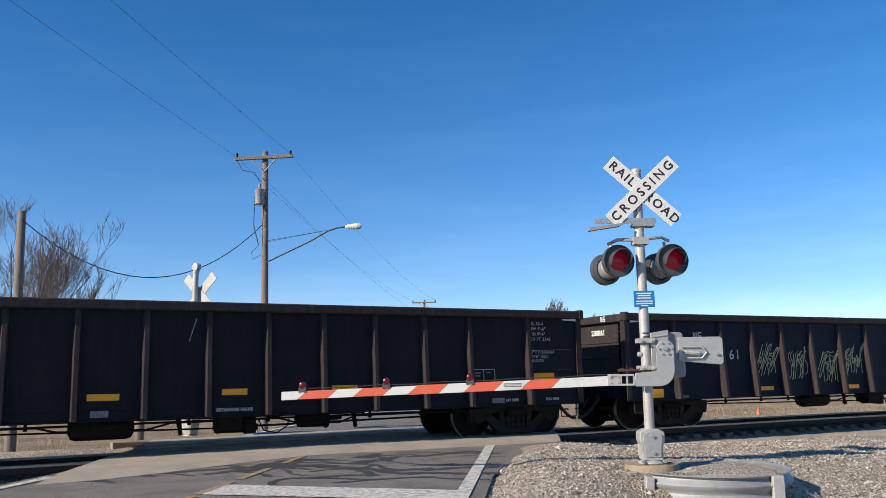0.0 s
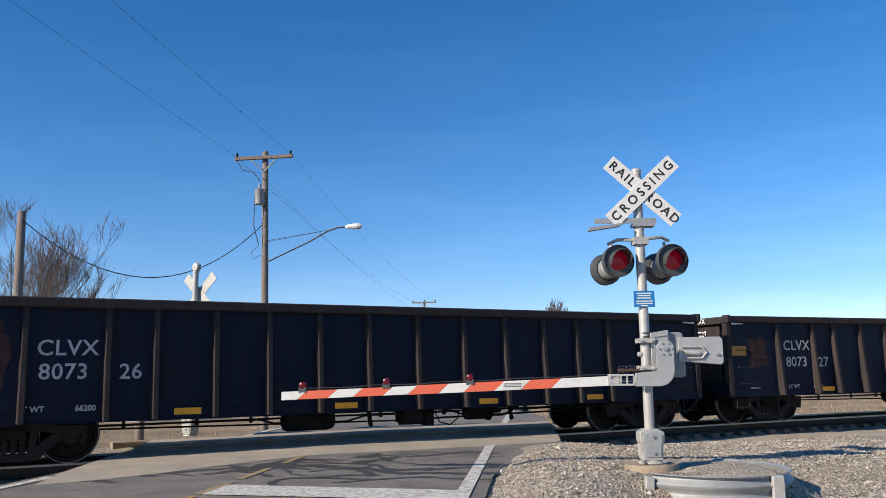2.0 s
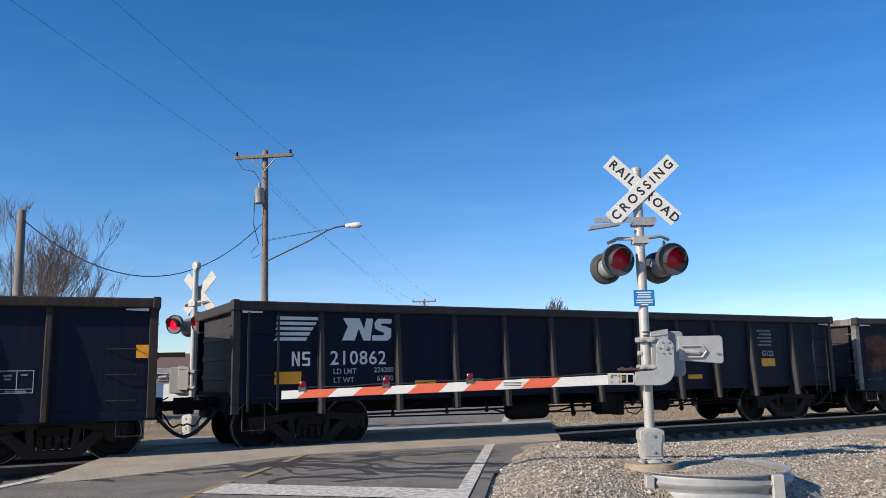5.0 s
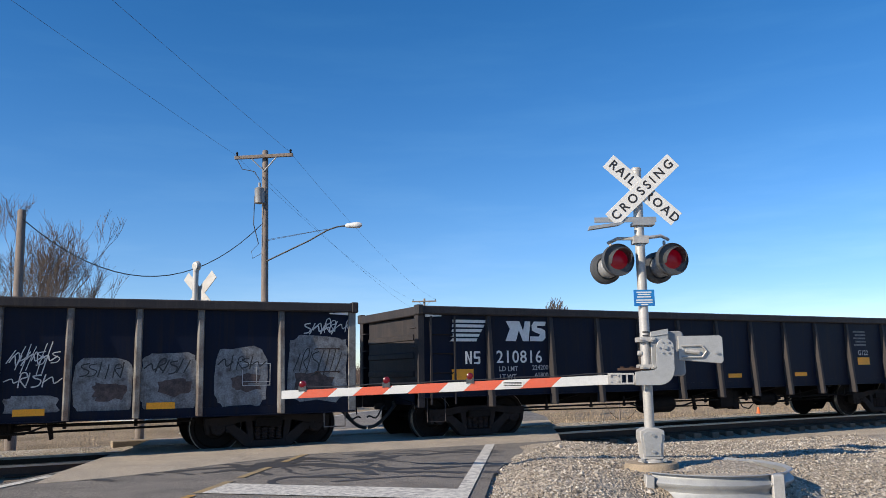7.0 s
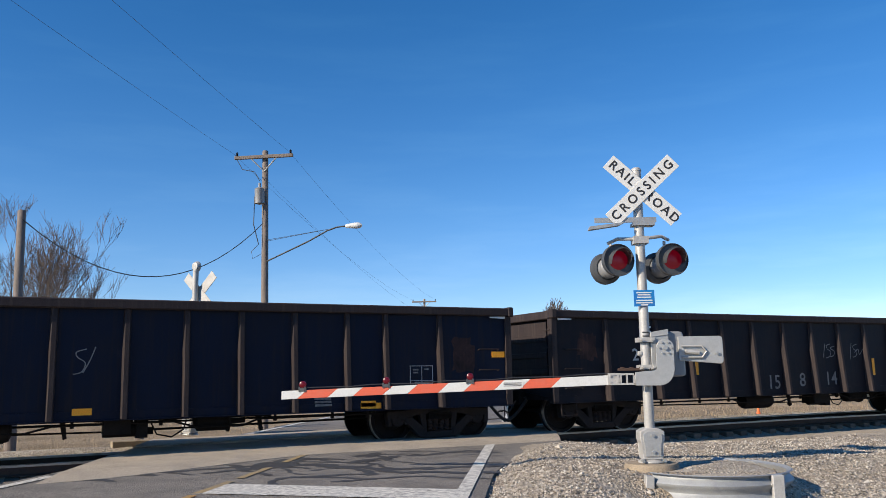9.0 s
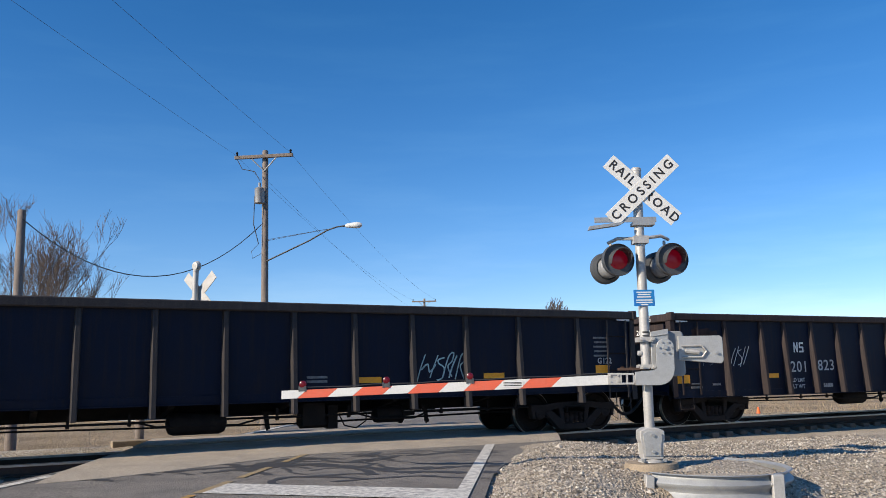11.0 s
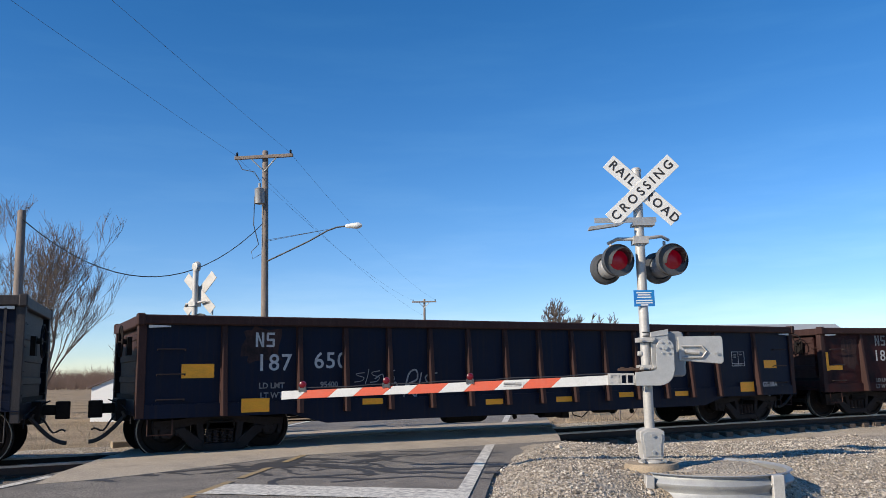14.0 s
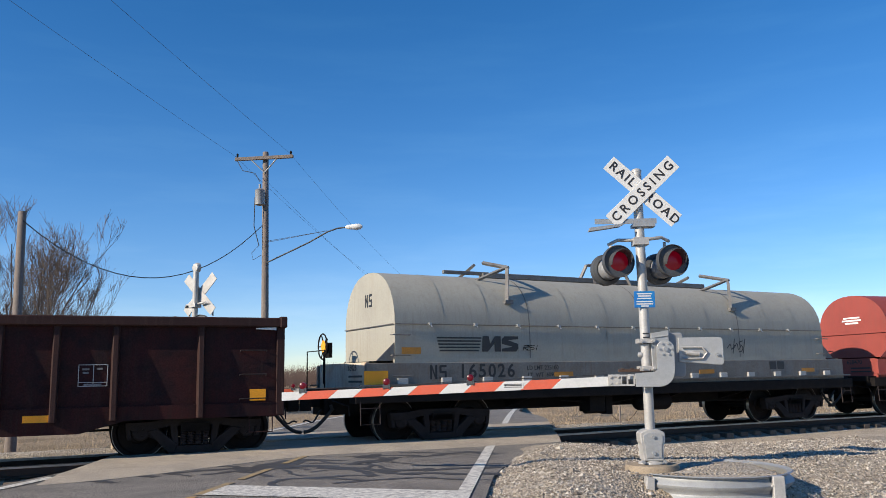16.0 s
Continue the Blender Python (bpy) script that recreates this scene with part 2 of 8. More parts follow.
def lay_line():
    for sign in (1, -1):
        x, y, h = 0.0, D0, HEAD0
        for i in range(0, 1400):
            LINE[sign * i] = (x, y, h)
            k = bend(sign * (i + 0.5) * STEP)
            hm = h + sign * k * STEP / 2
            x += sign * STEP * math.cos(hm)
            y += sign * STEP * math.sin(hm)
            h += sign * k * STEP


lay_line()


def on_line(s):
    i = math.floor(s / STEP)
    f = s / STEP - i
    a, b = LINE[i], LINE[i + 1]
    return tuple(p + (q - p) * f for p, q in zip(a, b))


def grade(s):
    """The line climbs gently to the right."""
    return GRADE * max(-30.0, min(30.0, s))


def at_track(s, n=0.0, z=0.0):
    """The point n metres to the far side of the line (less than 0: towards the road's near side) at s."""
    x, y, h = on_line(s)
    return Vector((x - n * math.sin(h), y + n * math.cos(h), z + grade(s)))


def beside(x, y):
    """The way along the line and to its far side of a point of the plan."""
    def gap(i):
        return (LINE[i][0] - x) ** 2 + (LINE[i][1] - y) ** 2
    best = min(range(-1376, 1399, 96), key=gap)
    best = min(range(max(-1399, best - 96), min(1399, best + 97), 8), key=gap)
    px, py, h = LINE[best]
    d = Vector((x - px, y - py))
    s = best * STEP + d.x * math.cos(h) + d.y * math.sin(h)
    n = -d.x * math.sin(h) + d.y * math.cos(h)
    k = bend(s)
    return s, n + (k / 2) * (s - best * STEP) ** 2 * -1


# ---- ground, road and track ----
def smooth(a, b, x):
    t = min(1.0, max(0.0, (x - a) / (b - a)))
    return t * t * (3 - 2 * t)


def road_mid(y):
    """The road's centre line, as x at y."""
    return -2.55 + 0.105 * (y - 10.5)


def ground_height(x, y):
    s, n = beside(x, y)
    far = smooth(1.5, 11.0, n)
    z = -0.03 - 0.75 * far
    mound = 0.13 * smooth(0.4, 1.4, x - 0.1 * (y - 10)) * (1 - smooth(2.5, 7.0, math.hypot(x - 3.0, y - 10.9)))
    if n < 0:
        z += mound - 0.22 * smooth(7.0, 16.0, x) - 0.5 * smooth(4.5, 7.5, -x - 0.1 * (10 - y)) * smooth(0, 4, 40 - y)
    if n < 0 and s > 1.0:
        z -= 0.42 * (1 - smooth(2.2, 5.0, -n))                       # bed of the ballast
    else:
        z -= 0.34 * (1 - smooth(1.6, 3.0, abs(n)))
    z -= 0.36 * smooth(10.3, 9.4, y) * smooth(1.4, 2.7, x) + 0.25 * smooth(4.1, 4.6, x) * smooth(11.9, 10.6, y) * smooth(9.0, 9.8, y)
    z -= 0.09 * (1 - smooth(0.3, 0.62, math.hypot(x - 2.69, y - 10.86)))
    off = abs(x - road_mid(y))
    z -= 0.10 * (1 - smooth(2.6, 3.2, off)) * (1 if abs(n) > 1 else 0.5)
    near = math.hypot(x, y - 14)
    if near < 40:
        z += 0.018 * noise.noise((x * 1.3, y * 1.3, 0)) + 0.012 * noise.noise((x * 5, y * 5, 3))
    return z


def axis_steps(lo, hi, mid0, mid1, fine, grow):
    out = [mid0]
    while out[-1] < mid1:
        out.append(out[-1] + fine)
    st = fine
    while out[-1] < hi:
        st *= grow
        out.append(out[-1] + st)
    st = fine
    first = [mid0]
    while first[-1] > lo:
        st *= grow
        first.append(first[-1] - st)
    return first[:0:-1] + out


def build_ground():
    xs = axis_steps(-1500, 1500, -14, 18, 0.25, 1.12)
    ys = axis_steps(-1400, 2500, 5, 26, 0.25, 1.12)
    verts, faces = [], []
    for y in ys:
        for x in xs:
            verts.append((x, y, ground_height(x, y)))
    w = len(xs)
    for j in range(len(ys) - 1):
        for i in range(w - 1):
            a = j * w + i
            faces.append((a, a + 1, a + w + 1, a + w))
    me = bpy.data.meshes.new("ground")
    me.from_pydata(verts, [], faces)
    me.shade_smooth()
    me.materials.append(M["ground"])
    return tagged(new("ground", me), "dry winter field and grey roadside gravel", "ground", kind="structure")


def ground_material():
    """Gravel beside the road and the line, dry straw-coloured grass beyond."""
    m = bpy.data.materials.new("ground")
    m.use_nodes = True
    n, l = m.node_tree.nodes, m.node_tree.links
    b = n["Principled BSDF"]
    b.inputs["Roughness"].default_value = 0.95
    geo = n.new("ShaderNodeNewGeometry")
    sep = n.new("ShaderNodeSeparateXYZ")
    l.new(geo.outputs["Position"], sep.inputs[0])

    def noise_node(scale, detail=5.0):
        t = n.new("ShaderNodeTexNoise")
        t.inputs["Scale"].default_value = scale
        t.inputs["Detail"].default_value = detail
        t.inputs["Roughness"].default_value = 0.65
        l.new(geo.outputs["Position"], t.inputs["Vector"])
        return t

    def ramp(src, stops):
        r = n.new("ShaderNodeValToRGB")
        while len(r.color_ramp.elements) < len(stops):
            r.color_ramp.elements.new(0.5)
        for e, (p, c) in zip(r.color_ramp.elements, stops):
            e.position, e.color = p, (*c, 1)
        l.new(src, r.inputs["Fac"])
        return r.outputs["Color"]

    stones = n.new("ShaderNodeTexVoronoi")
    stones.inputs["Scale"].default_value = 28.0
    l.new(geo.outputs["Position"], stones.inputs["Vector"])
    grey = ramp(stones.outputs["Color"], [(0.0, (0.22, 0.185, 0.14)), (0.5, (0.43, 0.37, 0.29)), (1.0, (0.64, 0.57, 0.47))])
    dirt = ramp(noise_node(0.6).outputs["Fac"], [(0.35, (0.55, 0.5, 0.44)), (0.65, (1, 1, 1))])
    gm = n.new("ShaderNodeMixRGB")
    gm.blend_type = "MULTIPLY"
    gm.inputs["Fac"].default_value = 0.8
    l.new(grey, gm.inputs["Color1"])
    l.new(dirt, gm.inputs["Color2"])
    straw = ramp(noise_node(9.0, 8.0).outputs["Fac"], [(0.3, (0.14, 0.1, 0.065)), (0.5, (0.33, 0.25, 0.155)), (0.72, (0.52, 0.42, 0.29))])
    patches = ramp(noise_node(0.25).outputs["Fac"], [(0.35, (0.62, 0.58, 0.5)), (0.65, (1.05, 1.0, 0.95))])
    sm = n.new("ShaderNodeMixRGB")
    sm.blend_type = "MULTIPLY"
    sm.inputs["Fac"].default_value = 1.0
    l.new(straw, sm.inputs["Color1"])
    l.new(patches, sm.inputs["Color2"])
    # height tells the field (low) from the gravel shoulder (high)
    edge = n.new("ShaderNodeMath")
    edge.operation = "MULTIPLY_ADD"
    l.new(noise_node(1.2).outputs["Fac"], edge.inputs[0])
    edge.inputs[1].default_value = 0.35
    l.new(sep.outputs["Z"], edge.inputs[2])
    mask = n.new("ShaderNodeMapRange")
    mask.inputs["From Min"].default_value = -0.42
    mask.inputs["From Max"].default_value = -0.26
    l.new(edge.outputs[0], mask.inputs["Value"])
    mix = n.new("ShaderNodeMixRGB")
    l.new(mask.outputs["Result"], mix.inputs["Fac"])
    l.new(sm.outputs["Color"], mix.inputs["Color1"])
    l.new(gm.outputs["Color"], mix.inputs["Color2"])
    l.new(mix.outputs["Color"], b.inputs["Base Color"])
    bu = n.new("ShaderNodeBump")
    bu.inputs["Strength"].default_value = 0.9
    bu.inputs["Distance"].default_value = 0.03
    l.new(stones.outputs["Distance"], bu.inputs["Height"])
    l.new(bu.outputs["Normal"], b.inputs["Normal"])
    return m


def road_height(y):
    return 0.012 - 0.72 * smooth(24, 60, y) - 0.12 * smooth(9, -25, y)


def strip(name, rows, mat, thick=0.05):
    """A flat slab from rows of left and right points, with its edges."""
    bm = bmesh.new()
    top = [[bm.verts.new(p) for p in r] for r in rows]
    low = [[bm.verts.new((p[0], p[1], p[2] - thick)) for p in r] for r in rows]
    for i in range(len(rows) - 1):
        for k in range(len(rows[0]) - 1):
            bm.faces.new((top[i][k], top[i][k + 1], top[i + 1][k + 1], top[i + 1][k]))
        bm.faces.new((top[i][0], top[i + 1][0], low[i + 1][0], low[i][0]))
        bm.faces.new((top[i][-1], low[i][-1], low[i + 1][-1], top[i + 1][-1]))
    for r, q in ((top[0], low[0]), (top[-1], low[-1])):
        for k in range(len(r) - 1):
            bm.faces.new((r[k], q[k], q[k + 1], r[k + 1]))
    bmesh.ops.recalc_face_normals(bm, faces=bm.faces[:])
    return part(name, bm, mat)


def build_road():
    rows = []
    y = -120.0
    while y < 400:
        wide = 3.12 + 1.0 * smooth(11.0, 16.3, y) * (1 - smooth(24, 34, y))
        rows.append([(road_mid(y) - 3.25, y, road_height(y)), (road_mid(y), y, road_height(y) + 0.03), (road_mid(y) + wide, y, road_height(y))])
        y += 1.0 if -20 < y < 80 else 10.0
    tagged(strip("road", rows, M["asphalt"], 0.12), "worn grey asphalt road with sealed cracks", "road", kind="structure")
    # lighter pavement on both sides of and between the rails
    def crown(x, y):
        return road_height(y) + 0.03 * max(0.0, 1 - abs(x - road_mid(y)) / 3.25) + 0.006
    for k, (n0, n1) in enumerate(((-2.6, -0.80), (-0.66, 0.66), (0.80, 2.6))):
        rows = []
        for i in range(0, 41):
            row = []
            f = i / 40
            mid = -6.8 + f * 9.5
            lo = n0 - (1.5 * smooth(-2.5, -6.5, mid) if k == 0 else 0)
            for n in np.linspace(lo, n1, 5):
                # the ends follow the road's edges
                s = (-6.6 + 0.33 * n) * (1 - f) + (2.9 + 0.67 * n) * f
                p = at_track(s, n)
                row.append((p.x, p.y, crown(p.x, p.y) + (0.045 if k != 1 else 0.02) * smooth(0.0, 0.35, n - lo if k == 0 else 1)))
            rows.append(row)
        tagged(strip("crossing_pavement", rows, M["crossing_asphalt"], 0.14), "pale weathered asphalt between and beside the rails", "pavement", kind="structure")

    def marking(name, pts, mat, label):
        bm = bmesh.new()
        lo = [bm.verts.new((x, y, crown(x, y) + 0.004)) for x, y in pts[0]]
        hi = [bm.verts.new((x, y, crown(x, y) + 0.004)) for x, y in pts[1]]
        for i in range(len(lo) - 1):
            bm.faces.new((lo[i], hi[i], hi[i + 1], lo[i + 1]))
        tagged(part(name, bm, mat), label, "road marking", kind="structure")
    for side, y0, y1 in ((2.86, -60, 16.3), (2.9, 21.5, 120), (-3.0, -60, 11.8), (-3.0, 17.5, 120)):
        ys = np.arange(y0, y1, 0.5)
        marking("edge_line", ([(road_mid(y) + side - 0.085, y) for y in ys], [(road_mid(y) + side + 0.085, y) for y in ys]), M["road_white"], "worn white painted road edge line")
    xs = np.linspace(-2.85, 0.12, 20)
    marking("stop_line", ([(x + 0.0, 9.34 - 0.18 * (x + 2.8)) for x in xs], [(x + 0.12, 10.12 - 0.204 * (x + 2.69)) for x in xs]), M["road_white"], "worn white painted stop line")
    for y0, y1 in ((9.35, 10.4), (10.7, 11.9), (12.6, 14.9)):
        ys = np.linspace(y0, y1, 6)
        marking("centre_line", ([(road_mid(y) - 0.19, y) for y in ys], [(road_mid(y) - 0.08, y) for y in ys]), M["worn_yellow"], "worn faint yellow centre line")
    for off in (-0.12, 0.12):
        ys = np.arange(-60.3, 9.5 if off < 0 else 8.6, 0.5)
        marking("centre_line", ([(road_mid(y) + off - 0.05, y) for y in ys], [(road_mid(y) + off + 0.05, y) for y in ys]), M["road_yellow"], "yellow painted centre line")


def build_track():
    # rails
    for n in (-0.7525, 0.7525):
        rail = thing("rail", Matrix(), "worn steel rail with a bright head", "rail", "rails of the line", "structure")
        for nm, prof, mat in (("rail_head", [(-0.037, -0.04), (0.037, -0.04), (0.037, -0.006), (0.028, 0.0), (-0.028, 0.0), (-0.037, -0.006)], M["rail_head"]),
                              ("rail_web", [(-0.075, -0.18), (0.075, -0.18), (0.07, -0.165), (0.01, -0.15), (0.01, -0.041), (-0.01, -0.041), (-0.01, -0.15), (-0.07, -0.165)], M["rail_rust"])):
            verts, faces = [], []
            ss = [i * 1.5 for i in range(-190, 211)]
            for s in ss:
                for a, z in prof:
                    verts.append(at_track(s, n + a, z))
            c = len(prof)
            for i in range(len(ss) - 1):
                for k in range(c):
                    j = (k + 1) % c
                    faces.append((i * c + k, i * c + j, (i + 1) * c + j, (i + 1) * c + k))
            me = bpy.data.meshes.new(nm)
            me.from_pydata(verts, [], faces)
            part(nm, me, mat, rail)
    # ballast bed
    verts, faces = [], []
    prof = [(-3.9, -0.36), (-2.8, -0.31), (-2.2, -0.315), (-1.5, -0.32), (-1.25, -0.29), (-0.9, -0.22), (0.9, -0.2), (1.7, -0.22), (2.8, -0.42), (3.6, -0.62)]
    ss = [i * 1.0 for i in range(-285, 316)]
    for s in ss:
        for a, z in prof:
            p = at_track(s, a, z)
            if abs(a) > 1 and -14 < s < 6 and abs(p.x - road_mid(p.y)) < 4.3:
                p.z = min(p.z, -0.09)
            verts.append(p)
    c = len(prof)
    for i in range(len(ss) - 1):
        for k in range(c - 1):
            faces.append((i * c + k, i * c + k + 1, (i + 1) * c + k + 1, (i + 1) * c + k))
    me = bpy.data.meshes.new("ballast_bed")
    me.from_pydata(verts, [], faces)
    me.materials.append(M["gravel_ground"])
    tagged(new("ballast_bed", me), "grey crushed stone ballast under the track", "ballast", kind="structure")


M["ground"] = ground_material()
build_ground()
build_road()
build_track()


# ---- rail cars ----
HALF, TRUCK_AT, SIDE, TOP, SILL = 8.125, 6.58, 1.46, 2.69, 0.675


def wheelset_mesh(bm):
    prof = [(0.10, -0.80), (0.20, -0.80), (0.22, -0.775), (0.36, -0.765), (0.385, -0.80), (0.452, -0.80), (0.457, -0.795), (0.459, -0.70), (0.485, -0.685), (0.48, -0.665), (0.37, -0.665), (0.2, -0.69), (0.085, -0.67)]
    lathe(bm, prof + [(r, -h) for r, h in prof[::-1]], "y", 32)
    for sg in (-1, 1):
        lathe(bm, [(0.11, sg * 0.79), (0.11, sg * 1.12), (0.095, sg * 1.15)], "y", 16)
        for k in range(3):
            a = 2 * math.pi * k / 3
            lathe(bm, [(0.018, sg * 1.14), (0.018, sg * 1.175)], "y", 6, (0.06 * math.cos(a), 0, 0.06 * math.sin(a)))


def tread_mesh(bm):
    for sg in (-1, 1):
        lathe(bm, [(0.450, sg * 0.8015), (0.4575, sg * 0.802), (0.4605, sg * 0.797), (0.4605, sg * 0.71), (0.450, sg * 0.71)], "y", 40, caps=False)


def side_frame_mesh(bm, side):
    """The cast frame on one side of a truck, with its two windows."""
    for sg in (side,):
        y0, y1 = sg * 0.98, sg * 1.16
        upper = [(-1.14, 0.64), (-0.74, 0.63), (-0.44, 0.69), (0.44, 0.69), (0.74, 0.63), (1.14, 0.64), (1.14, 0.53), (0.98, 0.47), (0.72, 0.50), (0.42, 0.57), (-0.42, 0.57), (-0.72, 0.50), (-0.98, 0.47), (-1.14, 0.53)]
        prism(bm, upper, y0, y1)
        for m in (-1, 1):
            prism(bm, [(m * 0.80, 0.48), (m * 0.62, 0.52), (m * 0.28, 0.25), (m * 0.34, 0.10), (m * 0.42, 0.10)], y0 + sg * 0.012, y1 + sg * 0.012)
            prism(bm, [(m * 0.42, 0.57), (m * 0.29, 0.57), (m * 0.26, 0.20), (m * 0.36, 0.20)], y0, y1)
            prism(bm, [(m * 1.14, 0.56), (m * 1.06, 0.56), (m * 1.03, 0.34), (m * 1.10, 0.34)], y0, y1)
            prism(bm, [(m * 0.77, 0.53), (m * 0.66, 0.53), (m * 0.66, 0.35), (m * 0.75, 0.37)], y0, y1)
            lathe(bm, [(0.15, sg * 1.0), (0.15, sg * 1.13), (0.12, sg * 1.155)], "y", 14, (m * 0.89, 0, 0.47))
        prism(bm, [(-0.44, 0.22), (0.44, 0.22), (0.36, 0.09), (-0.36, 0.09)], y0, y1)


def spring_mesh(bm):
    prof = [(0.04, 0.23)]
    for k in range(8):
        prof += [(0.046, 0.235 + k * 0.028), (0.062, 0.241 + k * 0.028), (0.062, 0.250 + k * 0.028), (0.046, 0.257 + k * 0.028)]
    lathe(bm, prof, "z", 10)


def truck_rest_mesh(bm):
    box(bm, -0.24, 0.24, -1.22, 1.22, 0.46, 0.60)
    box(bm, -0.30, 0.30, -0.5, 0.5, 0.5, 0.66)
    for sg in (-1, 1):
        for x in (-0.89, 0.89):
            box(bm, x - 0.13, x + 0.13, sg * 0.97, sg * 1.13, 0.40, 0.56)
        for m in (-1, 1):
            box(bm, m * 0.38 - 0.04, m * 0.38 + 0.04, sg * 0.70, sg * 0.80, 0.30, 0.62)


WHEELS = []


def add_truck(car, x, speed_sign=1, base=0.89):
    tr = part("truck", shared("truck_rest%.2f" % base, truck_rest_mesh), M["under_steel"], car, "cast steel truck with rusty springs", pose(x, 0, 0))
    for sg in (-1, 1):
        part("side_frame", shared("side_frame%d" % sg, lambda bm: side_frame_mesh(bm, sg), 0.012), M["truck_steel"], tr)
    for sg in (-1, 1):
        for sx, sy in ((-0.19, 1.11), (-0.065, 1.11), (0.065, 1.11), (0.19, 1.11), (-0.13, 1.01), (0.0, 1.01), (0.13, 1.01)):
            part("spring", shared("spring", spring_mesh), M["spring_rust"], tr, "", pose(sx, sg * sy, 0))
        part("bolster_end", shared("bolster_end%d" % sg, lambda bm: prism(bm, [(-0.25, 0.46), (0.25, 0.46), (0.20, 0.58), (-0.20, 0.58)], sg * 1.16, sg * 1.22), 0.012), M["truck_steel"], tr)
        for m in (-1, 1):
            part("brake_beam", shared("brake_beam%d%d" % (sg, m), lambda bm: box(bm, m * 0.36, m * 0.42, sg * 0.2, sg * 0.95, 0.33, 0.42), 0.008), M["under_steel"], tr)
    for m in (-1, 1):
        w = part("wheelset", shared("wheelset", wheelset_mesh, 0, True), M["wheel_steel"], tr, "steel wheels on an axle", pose(m * base, 0, 0.46))
        me = w.data
        if len(me.materials) < 2:
            bm = bmesh.new()
            bm.from_mesh(me)
            k0 = len(bm.faces)
            tread_mesh(bm)
            bm.faces.ensure_lookup_table()
            for f in bm.faces[k0:]:
                f.material_index = 1
            bmesh.ops.recalc_face_normals(bm, faces=bm.faces[k0:])
            bm.to_mesh(me)
            bm.free()
            me.materials.append(M["tread"])
        WHEELS.append((w, car, x + m * base, m * base))
    return tr


def coupler(car, x, sg, z=0.86):
    bm = bmesh.new()
    box(bm, min(x, x + sg * 0.45), max(x, x + sg * 0.45), -0.09, 0.09, z - 0.10, z + 0.07)
    box(bm, min(x - sg * 0.1, x + sg * 0.2), max(x - sg * 0.1, x + sg * 0.2), -0.34, 0.34, z - 0.24, z + 0.14)
    prism(bm, [(x + sg * 0.40, -0.16), (x + sg * 0.64, -0.13), (x + sg * 0.60, 0.02), (x + sg * 0.55, 0.15), (x + sg * 0.40, 0.16)], z - 0.17, z + 0.13, "z")
    part("coupler", finish(bm, 0.015, name="coupler"), M["under_steel"], car, "dark cast steel coupler")
    bm = bmesh.new()
    pts = []
    for i in range(13):
        t = i / 12
        pts.append((x + sg * (0.05 + 0.58 * t), -0.42 + 0.05 * t, 0.74 - 0.44 * math.sin(math.pi / 2 * t)))
    tube(bm, pts, 0.036, 7)
    tube(bm, [(p[0] - sg * 0.05, p[1] + 0.2, p[2] + 0.16 - 0.05 * math.sin(i)) for i, p in enumerate(pts)], 0.018, 6)
    tube(bm, [(x + sg * 0.1, -0.42, 0.80), (x + sg * 0.06, -0.42, 0.70)], 0.035, 7)
    part("air_hose", bm, M["rubber"], car, "black rubber air hose")
    bm = bmesh.new()
    tube(bm, [(x + sg * 0.10, -1.42, 0.62), (x + sg * 0.10, -1.35, 0.80), (x + sg * 0.12, -0.3, 0.92), (x + sg * 0.3, -0.05, 1.0)], 0.014, 6)
    part("uncoupling_lever", bm, M["under_steel"], car)


def rungs(car, name, x, sg, zs, wide, y, mat):
    me = shared("rung%.2f" % wide, lambda bm: tube(bm, [(-wide / 2, 0, -0.02), (-wide / 2, -0.07, 0), (wide / 2, -0.07, 0), (wide / 2, 0, -0.02)], 0.011, 6))
    for z in zs:
        part(name, me, mat, car, "", pose(x, y, z))


def brake_wheel(car, x, sg, y, z):
    bm = bmesh.new()
    ring = [(x + sg * 0.18, y + 0.27 * math.cos(a), z + 0.27 * math.sin(a)) for a in np.linspace(0, 2 * math.pi, 25)]
    tube(bm, ring, 0.016, 6, False)
    for k in range(5):
        a = 2 * math.pi * k / 5
        tube(bm, [(x + sg * 0.14, y, z), (x + sg * 0.18, y + 0.26 * math.cos(a), z + 0.26 * math.sin(a))], 0.013, 6)
    lathe(bm, [(0.05, x), (0.05, x + sg * 0.16)], "x", 10, (0, y, z))
    box(bm, min(x, x + sg * 0.08), max(x, x + sg * 0.08), y - 0.11, y + 0.11, z - 0.24, z + 0.08)
    part("brake_wheel", bm, M["under_steel"], car, "black iron hand brake wheel")


POSTS_B = (-6.41, -5.21, -4.42, -3.45, -2.49, -1.54, -0.55, 0.57, 1.55, 2.5, 3.48, 4.5, 5.29, 6.46)
POSTS_P = (-6.65, -5.19, -4.16, -3.13, -2.07, -0.99, 0.06, 1.12, 2.17, 3.21, 4.28, 5.3, 6.72)
POSTS_Q = (-6.45, -5.22, -4.46, -3.46, -2.51, -1.55, -0.56, 0.49, 1.54, 2.55, 3.53, 4.43, 5.31, 6.33)


